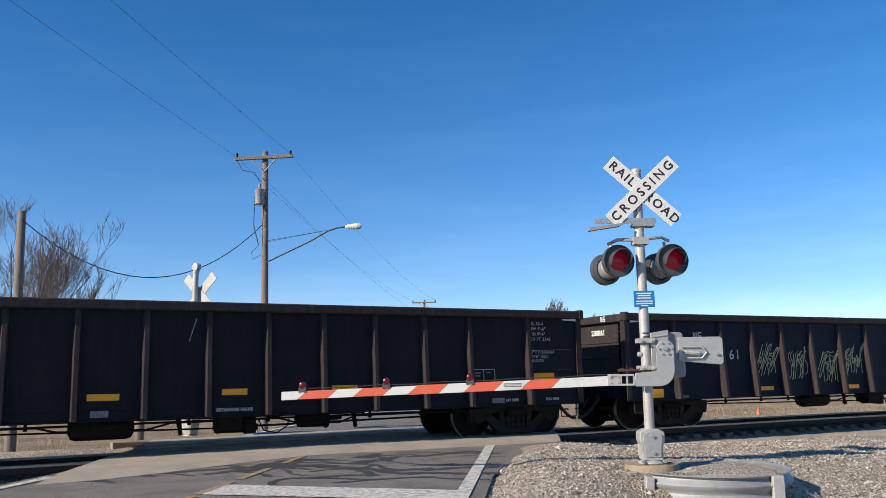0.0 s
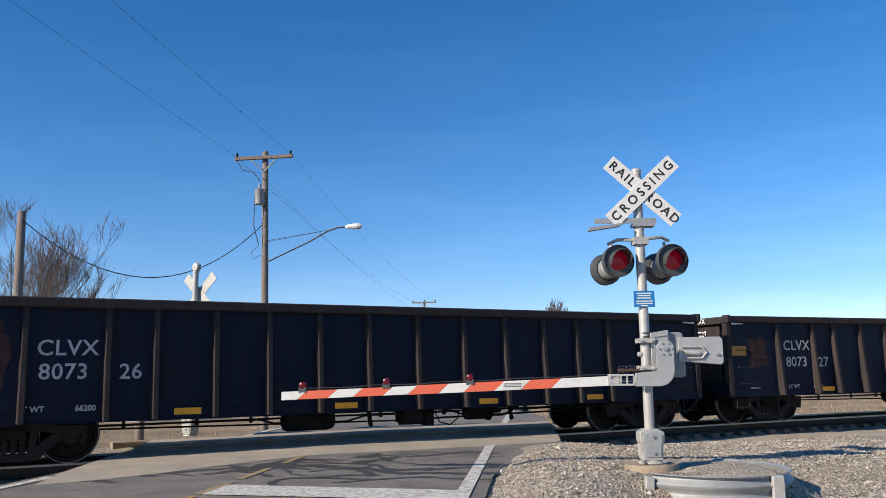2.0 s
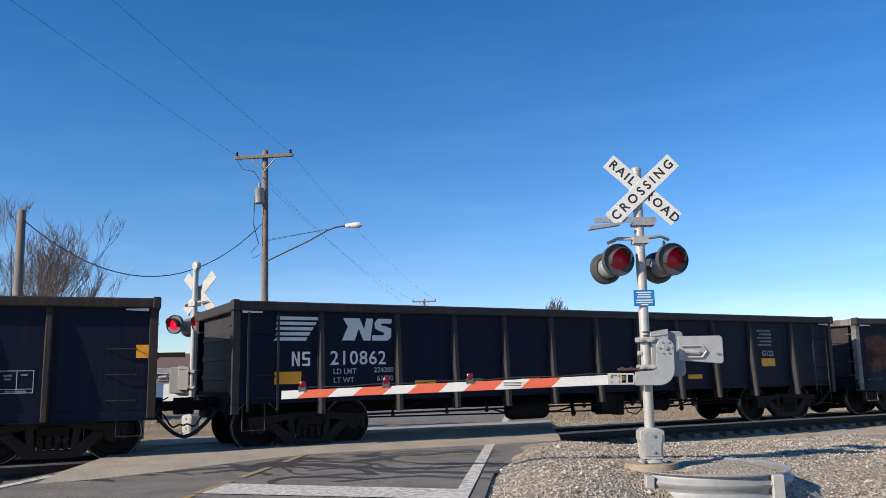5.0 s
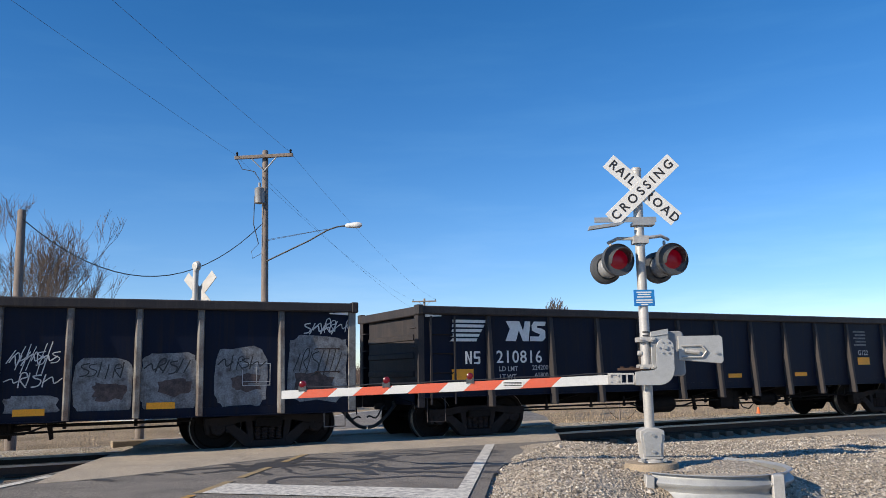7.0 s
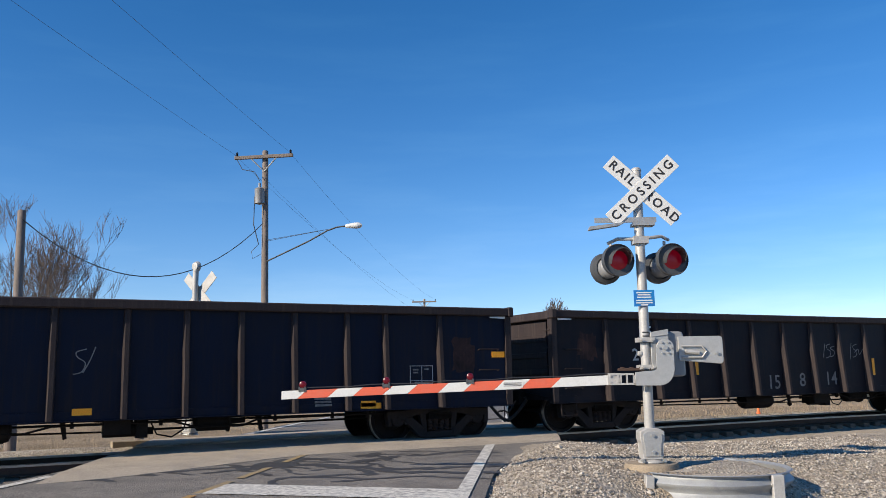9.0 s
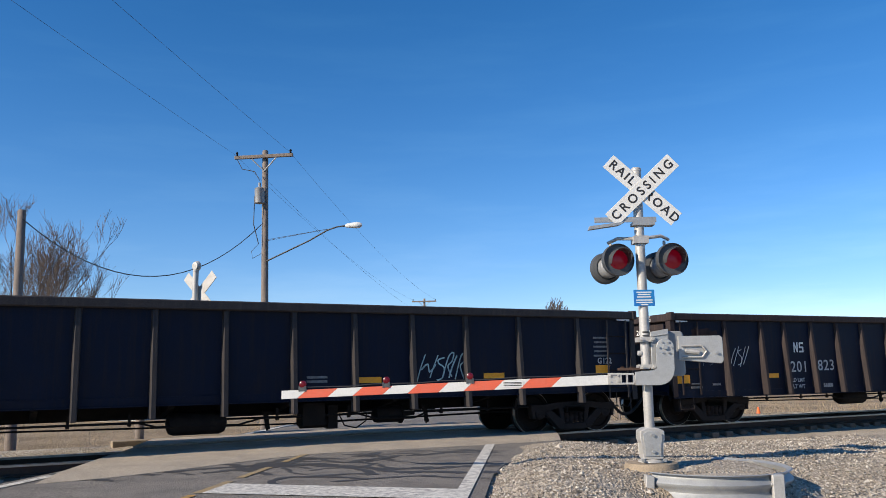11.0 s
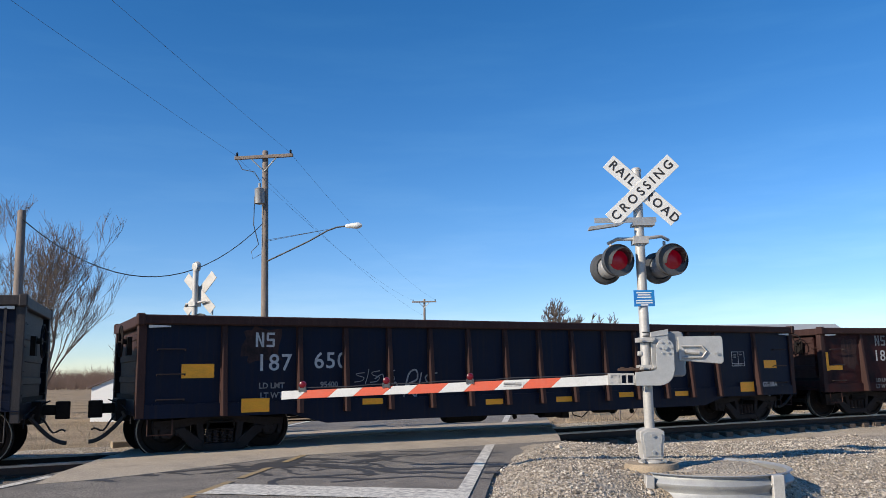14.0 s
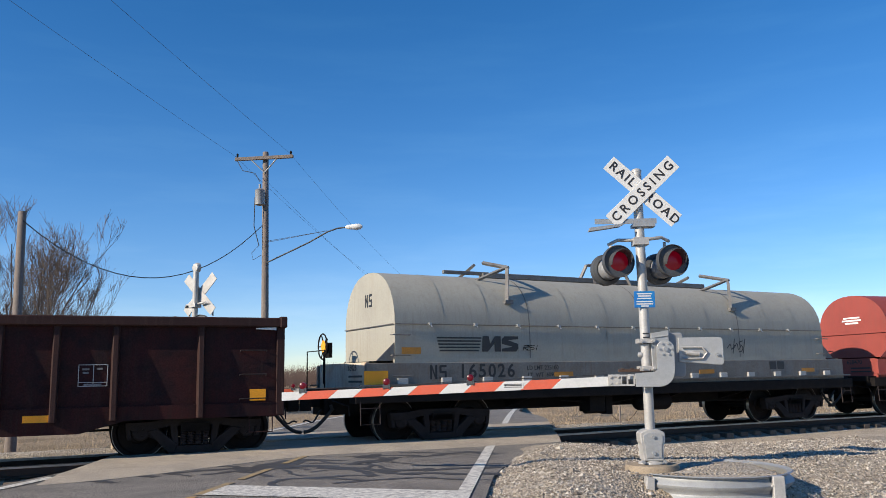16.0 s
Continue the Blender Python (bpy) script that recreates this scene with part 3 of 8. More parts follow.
def gondola(label, sheet, post, posts=POSTS_P, top=TOP, half=HALF, truck_at=TRUCK_AT, older=False, ladder=False, brake=1, hung=False, base=0.89):
    car = thing("gondola_car", Matrix(), label, "freight car", "cars of the freight train")
    sheet, post = M[sheet], M[post]
    k = "g%.2f_%.2f_%d%d" % (top, half, older, hung)
    low = 0.68 if older else (0.88 if hung else SILL)

    def side(bm, sg):
        box(bm, -half + 0.02, half - 0.02, sg * (SIDE - 0.012), sg * SIDE, low + 0.1, top - 0.1)

    def sill(bm, sg):
        if older:
            # a deeper belly between the trucks
            q = [(-half, 0.92), (-half, 0.69), (-5.5, 0.69), (-4.8, 0.50), (4.8, 0.50), (5.5, 0.69), (half, 0.69), (half, 0.92)]
            prism(bm, q, sg * (SIDE + 0.045), sg * (SIDE - 0.03))
        else:
            box(bm, -half, half, sg * (SIDE - 0.03), sg * (SIDE + 0.02), low, low + 0.16)
            box(bm, -half, half, sg * (SIDE - 0.14), sg * (SIDE + 0.07), low, low + 0.014)

    def chord(bm, sg):
        box(bm, -half - 0.02, half + 0.02, sg * (SIDE - 0.05), sg * (SIDE + 0.115), top - 0.165, top)
        for e in (-1, 1):
            box(bm, e * half - 0.10 * (e > 0) - 0.03 * (e < 0), e * half + 0.03 * (e > 0) + 0.10 * (e < 0), sg * (SIDE - 0.07), sg * (SIDE + 0.13), top - 0.18, top + 0.022)

    def post_mesh(bm, sg):
        z0, z1 = (0.67 if hung else low + 0.02, top - 0.16)
        for a, b, dz0, dz1 in ((0.075, 0.03, 0.0, 0.0),):
            lo = [(-0.062, SIDE), (-0.042, SIDE + 0.19), (0.042, SIDE + 0.19), (0.062, SIDE)]
            hi = [(-0.062, SIDE), (-0.04, SIDE + 0.05), (0.04, SIDE + 0.05), (0.062, SIDE)]
            mid = [(-0.062, SIDE), (-0.042, SIDE + 0.085), (0.042, SIDE + 0.085), (0.062, SIDE)]
            rings = [[bm.verts.new((x, sg * y, z)) for x, y in ps] for ps, z in ((lo, z0), (mid, z1 - 0.35), (hi, z1))]
            for r, q in zip(rings, rings[1:]):
                for i in range(3):
                    bm.faces.new((r[i], r[i + 1], q[i + 1], q[i]))
            bm.faces.new(rings[0])
            bm.faces.new(rings[2])
    part("floor", shared(k + "floor", lambda bm: box(bm, -half + 0.05, half - 0.05, -SIDE + 0.02, SIDE - 0.02, 1.0, 1.08)), M["under_steel"], car)
    for sg in (-1, 1):
        part("side_sheet", shared(k + "side%d" % sg, lambda bm: side(bm, sg)), sheet, car)
        part("side_sill", shared(k + "sill%d" % sg, lambda bm: sill(bm, sg)), sheet, car)
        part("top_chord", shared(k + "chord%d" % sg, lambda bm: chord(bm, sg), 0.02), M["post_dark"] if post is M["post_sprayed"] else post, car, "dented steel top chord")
        pm = shared(k + "post%d" % sg, lambda bm: post_mesh(bm, sg), 0.008)
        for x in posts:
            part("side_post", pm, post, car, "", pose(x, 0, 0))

    def end(bm, e):
        x = e * (half - 0.10)
        box(bm, min(x, x + e * 0.012), max(x, x + e * 0.012), -SIDE + 0.3, SIDE - 0.3, 0.95, top - 0.1)

    def end_corner(bm, e, sg):
        x, x2 = e * (half - 0.10), e * (half - 0.30)
        q = [(x + e * 0.012, sg * (SIDE - 0.3)), (x + e * 0.012, sg * (SIDE - 0.288)), (x2 + e * 0.012, sg * (SIDE - 0.288)), (x2 + e * 0.012, sg * (SIDE - 0.02)), (x2, sg * (SIDE - 0.02)), (x2, sg * (SIDE - 0.3))]
        prism(bm, q, 0.95, top - 0.1, "z")

    def end_sill(bm, e):
        x = e * (half - 0.10)
        box(bm, min(x, x + e * 0.1), max(x, x + e * 0.1), -SIDE + 0.02, SIDE - 0.02, 0.74, 1.0)

    def end_chord(bm, e):
        x = e * half
        box(bm, min(x - e * 0.14, x + e * 0.02), max(x - e * 0.14, x + e * 0.02), -SIDE + 0.04, SIDE - 0.04, top - 0.19, top - 0.01)

    def corner(bm, e, sg):
        x = e * half
        prism(bm, [(x - e * 0.14, sg * SIDE), (x - e * 0.14, sg * (SIDE + 0.05)), (x, sg * (SIDE + 0.05)), (x, sg * (SIDE - 0.12)), (x - e * 0.03, sg * (SIDE - 0.12)), (x - e * 0.03, sg * SIDE)], 0.70, top - 0.165, "z")
    for e in (-1, 1):
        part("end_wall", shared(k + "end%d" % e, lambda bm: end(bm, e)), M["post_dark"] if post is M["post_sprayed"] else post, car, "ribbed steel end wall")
        part("end_sill", shared(k + "endsill%d" % e, lambda bm: end_sill(bm, e)), sheet, car)
        for sg in (-1, 1):
            part("corner_panel", shared(k + "endcorner%d%d" % (e, sg), lambda bm: end_corner(bm, e, sg)), sheet, car)
        part("end_chord", shared(k + "endchord%d" % e, lambda bm: end_chord(bm, e), 0.015), post, car)
        for sg in (-1, 1):
            part("corner_post", shared(k + "corner%d%d" % (e, sg), lambda bm: corner(bm, e, sg), 0.01), post, car)
        coupler(car, e * (half - 0.05), e)
        x = e * (half - 0.10)
        rib = shared(k + "rib%d" % e, lambda bm: prism(bm, [(x, -0.07), (x + e * 0.035, -0.05), (x + e * 0.035, 0.05), (x, 0.07)], -SIDE + 0.3, SIDE - 0.3))
        for z in (1.35, 1.72, 2.08):
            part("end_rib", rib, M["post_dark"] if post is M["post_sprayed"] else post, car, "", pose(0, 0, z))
        for sg in (-1, 1):
            rung = shared(k + "endrung%d%d" % (e, sg), lambda bm: tube(bm, [(e * (half - 0.2), sg * (SIDE - 0.30), 0), (e * half, sg * (SIDE - 0.30), 0), (e * half, sg * (SIDE - 0.02), 0)], 0.013, 6))
            for z in (1.12, 1.5, 1.88, 2.26):
                part("end_rung", rung, post, car, "", pose(0, 0, z))
        rungs(car, "side_rung", e * (half - 0.55), e, (0.98, 1.36, 1.74, 2.12) if ladder else (1.0, 1.42, 1.84), 0.46, -SIDE, M["post_paint"] if not ladder else M["under_steel"])
        if ladder:
            for dx in (-0.27, 0.27):
                part("ladder_rail", shared(k + "ladder", lambda bm: box(bm, -0.02, 0.02, -0.02, 0.0, 0.75, top - 0.2)), post, car, "", pose(e * (half - 0.55) + dx, -SIDE - 0.06, 0))
        bm = bmesh.new()
        xs = e * (half - 0.4)
        tube(bm, [(xs - 0.2, -SIDE - 0.02, low), (xs - 0.2, -SIDE - 0.03, 0.42), (xs + 0.2, -SIDE - 0.03, 0.42), (xs + 0.2, -SIDE - 0.02, low)], 0.013, 6)
        part("stirrup_step", bm, post, car)
        add_truck(car, e * truck_at, base=base)
    if brake:
        brake_wheel(car, brake * half, brake, -0.75, 2.0)

    def under(bm):
        box(bm, -half + 0.1, half - 0.1, -0.33, 0.33, 0.62, 1.0)
        for x in (-4.2, -2.1, 0, 2.1, 4.2):
            prism(bm, [(-SIDE + 0.06, 0.96), (-SIDE + 0.06, 0.84), (-0.33, 0.64), (0.33, 0.64), (SIDE - 0.06, 0.84), (SIDE - 0.06, 0.96)], x - 0.05, x + 0.05, "x")
        tube(bm, [(-truck_at + 1.2, -0.75, 0.58), (truck_at - 1.2, -0.75, 0.60)], 0.022, 6)
        tube(bm, [(-3.0, -0.95, 0.66), (3.2, -0.95, 0.64)], 0.016, 6)
    part("underframe", shared(k + "under", under), M["under_steel"], car)

    def reservoir(bm):
        lathe(bm, [(0.08, -0.52), (0.17, -0.48), (0.20, -0.4), (0.20, 0.4), (0.17, 0.48), (0.08, 0.52)], "x", 16, (0, 0, 0))
    part("air_reservoir", shared("reservoir", reservoir, 0, True), M["under_steel"], car, "", pose(-1.6, -1.0, 0.55))

    def valve(bm):
        box(bm, -0.22, 0.22, -0.2, 0.2, -0.18, 0.25)
        lathe(bm, [(0.11, -0.32), (0.11, 0.30)], "x", 12, (0.1, 0, -0.12))
        box(bm, 0.3, 0.5, -0.12, 0.1, -0.25, 0.2)
        tube(bm, [(-0.9, 0, 0.1), (-0.3, -0.05, 0.05), (0.6, 0, 0.0), (1.3, 0.05, 0.08)], 0.02, 6)
    part("brake_valve", shared("valve", valve, 0.01), M["under_steel"], car, "", pose(0.5, -1.05, 0.60))
    rigging(car, truck_at)
    # gussets under the ends of the top chord, their sunlight painted on in white
    for e in (-1, 1):
        part("corner_gusset", shared("gusset%d" % e, lambda bm: prism(bm, [(0, 0.028), (-e * 0.36, 0.016), (-e * 0.36, -0.005), (0, -0.022)], -SIDE - 0.075, -SIDE - 0.055)), M["white_lettering_and_glint"], car, "", pose(e * (half - 0.16), 0, top - 0.2))
    return car


def rigging(car, truck_at):
    """Pipes, cylinder, rods and hangers of the air brake, under the near side."""
    end = truck_at - 1.25

    def pipe(bm):
        tube(bm, [(-end, -1.22, 0.61), (-2.6, -1.22, 0.60), (-2.3, -1.18, 0.52), (-0.9, -1.18, 0.50), (-0.5, -1.22, 0.6), (1.4, -1.22, 0.61), (1.8, -1.2, 0.5), (2.6, -1.2, 0.49), (2.9, -1.22, 0.6), (end, -1.22, 0.61)], 0.02, 6)
    part("brake_pipe", shared("brake_pipe%.2f" % truck_at, pipe), M["under_steel"], car)

    def rod(bm):
        tube(bm, [(-end, -0.6, 0.52), (-1.0, -0.66, 0.46), (0.9, -0.7, 0.44)], 0.018, 6)
        tube(bm, [(1.1, -0.7, 0.46), (end, -0.55, 0.5)], 0.022, 6)
        box(bm, 0.86, 1.14, -0.74, -0.66, 0.38, 0.5)
    part("brake_rod", shared("brake_rod%.2f" % truck_at, rod), M["under_steel"], car)

    def lever(bm):
        prism(bm, [(-0.05, 0.0), (0.05, 0.0), (0.09, -0.34), (0.03, -0.36)], -0.02, 0.02)
        lathe(bm, [(0.035, -0.05), (0.035, 0.05)], "y", 8, (0.05, 0, -0.3))
    for x in (-0.35, 2.95):
        part("brake_lever", shared("brake_lever", lever), M["under_steel"], car, "", pose(x, -0.95, 0.72))

    def cylinder(bm):
        lathe(bm, [(0.05, -0.42), (0.15, -0.36), (0.16, -0.3), (0.16, 0.16), (0.19, 0.17), (0.19, 0.21), (0.06, 0.24), (0.04, 0.5)], "x", 16)
    part("brake_cylinder", shared("brake_cylinder", cylinder, 0, True), M["under_steel"], car, "", pose(2.2, -0.98, 0.57))

    def hanger(bm):
        box(bm, -0.025, 0.025, -0.01, 0.01, -0.1, 0.12)
        lathe(bm, [(0.035, -0.03), (0.035, 0.03)], "x", 8, (0, 0, -0.06))
    for x in (-4.9, -3.7, -2.75, -0.2, 1.2, 3.2, 4.3, 5.0):
        if abs(x) < end:
            part("pipe_hanger", shared("hanger", hanger), M["under_steel"], car, "", pose(x, -1.22, 0.65))

    def hose(bm):
        tube(bm, [(0.0, 0, 0.05), (0.1, -0.02, -0.16), (0.35, 0, -0.22), (0.55, 0.02, -0.1), (0.6, 0.05, 0.05)], 0.014, 5)
    part("brake_hose", shared("valve_hose", hose), M["under_steel"], car, "", pose(1.05, -1.1, 0.56))


def low_face(car, z):
    """How far the sill stands out from the side sheet at height z."""
    if "belly" in car["label"]:
        return 0.046 if z < 1.0 else 0.0
    return 0.022 if z < 0.92 and "gondola" in car["label"] else 0.0


def plate(car, name, x, z, w, h, mat, label="", y=None):
    """A thin plate or decal on the near side."""
    y = -SIDE - 0.004 - low_face(car, z) if y is None else y
    part(name, shared("plate%.2f_%.2f" % (w, h), lambda bm: box(bm, -w / 2, w / 2, -0.004, 0.003, -h / 2, h / 2)), M[mat], car, label, pose(x, y, z))


def owner_mark(car, x, z, h, mat="lettering", y=None, end=None):
    """The owner's two-part mark as plain block shapes, centred at x."""
    y = -SIDE - 0.005 - low_face(car, z) if y is None else y
    w = 0.58 * h
    t = 0.16 * h
    one = [(-w - 0.08 * h, -h / 2), (-w - 0.08 * h, h / 2), (-w - 0.08 * h + t, h / 2), (-0.08 * h - t, -h / 2 + 0.3 * h), (-0.08 * h - t, h / 2), (-0.08 * h, h / 2), (-0.08 * h, -h / 2), (-0.08 * h - t, -h / 2), (-w - 0.08 * h + t, h / 2 - 0.3 * h), (-w - 0.08 * h + t, -h / 2)]
    a, b = 0.10 * h, 0.10 * h + w
    two = [(a, -h / 2), (b - 0.06 * h, -h / 2), (b, -h / 2 + 0.1 * h), (b, 0.02 * h), (b - 0.06 * h, t / 2), (a + t, t / 2), (a + t, h / 2 - t), (b, h / 2 - t), (b, h / 2), (a + 0.06 * h, h / 2), (a, h / 2 - 0.1 * h), (a, 0.0), (a + 0.06 * h, -t / 2), (b - t, -t / 2), (b - t, -h / 2 + t), (a, -h / 2 + t)]
    at = pose(x, y, z) if end is None else Matrix.Translation((end, x, z)) @ Matrix.Rotation(radians(-90), 4, "Z")
    for q in (one, two):
        bm = bmesh.new()
        prism(bm, q, -0.003, 0.002)
        part("owner_mark", bm, M[mat], car, "", at)


def words(car, text, x, z, h, mat="lettering", align="CENTER", spacing=1.0, bold=0.004, y=None):
    y = -SIDE - 0.005 - low_face(car, z) if y is None else y
    part("lettering", text_mesh(text, h, align, 0.0, bold, spacing), M[mat], car, "", pose(x, y, z))


M["rubber"] = material("rubber", (0.015, 0.015, 0.016), 0.6, 0, (0.03, 0.028, 0.026), 6, 0.5, 60, 0.2, 0.05)

SPEED = 15.72
CARS = []


def add_car(car, s0, passes):
    """A car whose middle is at s0 on the line at 0 s; passes: its reach along the line, to know when it is near the crossing."""
    CARS.append((car, s0, passes))


POSTS_N = (-6.48, -4.91, -3.64, -2.43, -1.23, 0.02, 1.22, 2.44, 3.66, 4.95, 6.5)
POSTS_O = (-6.69, -5.32, -4.42, -3.52, -2.62, -1.74, -0.84, 0.02, 0.9, 1.81, 2.71, 3.58, 4.4, 5.3, 6.68)
DARK = "black gondola car with rust-worn posts and white stencils"
SPECS = [("brown_black", "post_paint", POSTS_P, -5.44, "dark brown-black gondola car with stencilled data", dict(brake=1)),
         ("black_paint", "post_paint", POSTS_P, 12.13, "black gondola car with yellow-green graffiti tags", dict(brake=1)),
         ("black_paint", "post_paint", POSTS_Q, 29.59, DARK, dict(brake=-1)), ("black_paint", "post_paint", POSTS_Q, 46.97, DARK, dict(brake=-1)),
         ("black_paint", "post_paint", POSTS_B, 64.35, "black gondola car with a chalk drawing on its side", dict(brake=0)),
         ("black_paint", "post_dark", POSTS_N, 81.65, "black gondola car with white logo stripes", dict(hung=True, ladder=True, brake=0)),
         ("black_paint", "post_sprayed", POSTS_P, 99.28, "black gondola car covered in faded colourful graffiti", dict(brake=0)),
         ("black_paint", "post_dark", POSTS_N, 116.75, "black gondola car with white logo stripes", dict(hung=True, ladder=True, brake=0)),
         ("black_paint", "post_paint", POSTS_B, 134.19, DARK, dict(brake=-1)),
         ("brown_black", "post_paint", POSTS_P, 151.50, "dark gondola car with chalk letters and upright yellow plates", dict(brake=0)),
         ("black_paint", "post_dark", POSTS_N, 169.03, "black gondola car with a pale blue graffiti tag", dict(hung=True, ladder=True, brake=0)),
         ("black_paint", "post_paint", POSTS_B, 186.51, "black gondola car with a scratched rusty top chord", dict(brake=1, ladder=True)),
         ("black_paint", "post_dark", POSTS_N, 203.88, "black gondola car with white logo stripes", dict(hung=True, ladder=True, brake=1))]
for sheet, post, posts, s0, label, more in SPECS:
    add_car(gondola(label, sheet, post, posts, **more), s0, 8.7)
for sheet, post, s0, label in (("black_paint", "red_post", 221.57, "navy-black gondola car with rusty posts and a deep belly sill"), ("red_brown", "red_post", 239.27, "red-brown rusty gondola car with a deep belly sill")):
    add_car(gondola(label, sheet, post, POSTS_O, 2.42, 8.13, 6.65, older=True, brake=-1), s0, 8.7)


def car_pose(s):
    x, y, h = on_line(s)
    k = bend(s)
    n = k * 6.5 ** 2 / 2
    return Matrix.Translation((x - n * math.sin(h), y + n * math.cos(h), grade(s))) @ Matrix.Rotation(h, 4, "Z") @ Matrix.Rotation(-GRADE if abs(s) < 30 else 0.0, 4, "Y")


def slowing(t):
    """The train eases off a little over the last moments."""
    return 0.2 * max(0.0, t - 15.2) ** 2


def motions():
    for car, s0, reach in CARS:
        walk(car, [(i * 0.5, car_pose(s0 - SPEED * i * 0.5 + slowing(i * 0.5))) for i in range(33)])
    start = {car: s0 for car, s0, reach in CARS}
    for w, car, off, x in WHEELS:
        s0 = start[car]
        # turn while the car is near enough to be seen
        f0 = max(0, math.floor((s0 + off - 34) / SPEED * FPS))
        f1 = min(480, math.ceil((s0 + off + 16) / SPEED * FPS))
        rows = []
        for f in [0] + list(range(f0, f1 + 1)) + [480]:
            if rows and f <= rows[-1][2]:
                continue
            g = min(max(f, f0), f1)
            rows.append((f / FPS, Matrix.Translation((x, 0, 0.46)) @ Matrix.Rotation(-SPEED * (g - f0) / FPS / 0.46, 4, "Y"), f))
        walk(w, [(t, m) for t, m, f in rows])


# ---- sleepers and stones ----
def build_sleepers(bed):
    rnd = random.Random(5)
    me = shared("tie", lambda bm: box(bm, -0.115, 0.115, -1.3, 1.3, -0.36, -0.17), 0.012)
    me.materials.append(M["tie_wood"])
    rest_v, rest_f = [], []
    for i in range(-520, 580):
        s = i * 0.52
        p = at_track(s, rnd.uniform(-0.05, 0.05), rnd.uniform(-0.012, 0.0))
        turn = on_line(s)[2] + rnd.uniform(-0.015, 0.015)
        m = Matrix.Translation(p) @ Matrix.Rotation(turn, 4, "Z")
        if -12 < s < 2.2:
            m = Matrix.Translation((0, 0, -0.03)) @ m
        if -60 < s < 70:
            ob = new("tie", me)
            ob.parent = bed
            ob.matrix_basis = m
        else:
            k = len(rest_v)
            rest_v += [m @ Vector((x, y, z)) for x in (-0.115, 0.115) for y in (-1.3, 1.3) for z in (-0.36, -0.17)]
            rest_f += [tuple(k + q for q in f) for f in ((0, 1, 3, 2), (4, 6, 7, 5), (0, 4, 5, 1), (2, 3, 7, 6), (0, 2, 6, 4), (1, 5, 7, 3))]
    far = bpy.data.meshes.new("far_ties")
    far.from_pydata(rest_v, [], rest_f)
    far.materials.append(M["tie_wood"])
    ob = new("far_ties", far)
    ob.parent = bed
    tagged(ob, kind="stuff")


def stone_material(name, dark, mid, pale):
    m = bpy.data.materials.new(name)
    m.use_nodes = True
    n, l = m.node_tree.nodes, m.node_tree.links
    geo = n.new("ShaderNodeNewGeometry")
    r = n.new("ShaderNodeValToRGB")
    r.color_ramp.elements.new(0.5)
    for e, (p, c) in zip(r.color_ramp.elements, ((0.0, dark), (0.55, mid), (1.0, pale))):
        e.position, e.color = p, (*c, 1)
    l.new(geo.outputs["Random Per Island"], r.inputs["Fac"])
    nz = n.new("ShaderNodeTexNoise")
    nz.inputs["Scale"].default_value = 60
    l.new(geo.outputs["Position"], nz.inputs["Vector"])
    mx = n.new("ShaderNodeMixRGB")
    mx.blend_type = "MULTIPLY"
    mx.inputs["Fac"].default_value = 0.35
    l.new(r.outputs["Color"], mx.inputs["Color1"])
    l.new(nz.outputs["Fac"], mx.inputs["Color2"])
    l.new(mx.outputs["Color"], n["Principled BSDF"].inputs["Base Color"])
    n["Principled BSDF"].inputs["Roughness"].default_value = 0.9
    return m


def scatter_stones(name, places, mat, label):
    """Loose stones as one object; places: rows of x, y, z and size."""
    rng = np.random.default_rng(11)
    base = np.array([(1, 0, 0), (-1, 0, 0), (0, 1, 0), (0, -1, 0), (0, 0, 1), (0, 0, -1)], float)
    tri = np.array([(0, 2, 4), (2, 1, 4), (1, 3, 4), (3, 0, 4), (2, 0, 5), (1, 2, 5), (3, 1, 5), (0, 3, 5)])
    n = len(places)
    a = rng.uniform(0, 2 * np.pi, n)
    sc = rng.uniform(0.55, 1.2, (n, 6, 1))
    v = base[None] * sc + rng.uniform(-0.3, 0.3, (n, 6, 3))
    v[:, :, 2] *= 0.75
    ca, sa = np.cos(a)[:, None], np.sin(a)[:, None]
    x = v[:, :, 0] * ca - v[:, :, 1] * sa
    y = v[:, :, 0] * sa + v[:, :, 1] * ca
    v = np.stack([x, y, v[:, :, 2]], -1) * places[:, 3][:, None, None] + places[:, None, :3]
    f = (tri[None] + (np.arange(n) * 6)[:, None, None]).reshape(-1, 3)
    me = bpy.data.meshes.new(name)
    me.from_pydata(v.reshape(-1, 3).tolist(), [], f.tolist())
    me.materials.append(mat)
    return tagged(new(name, me), label, "gravel", kind="stuff")


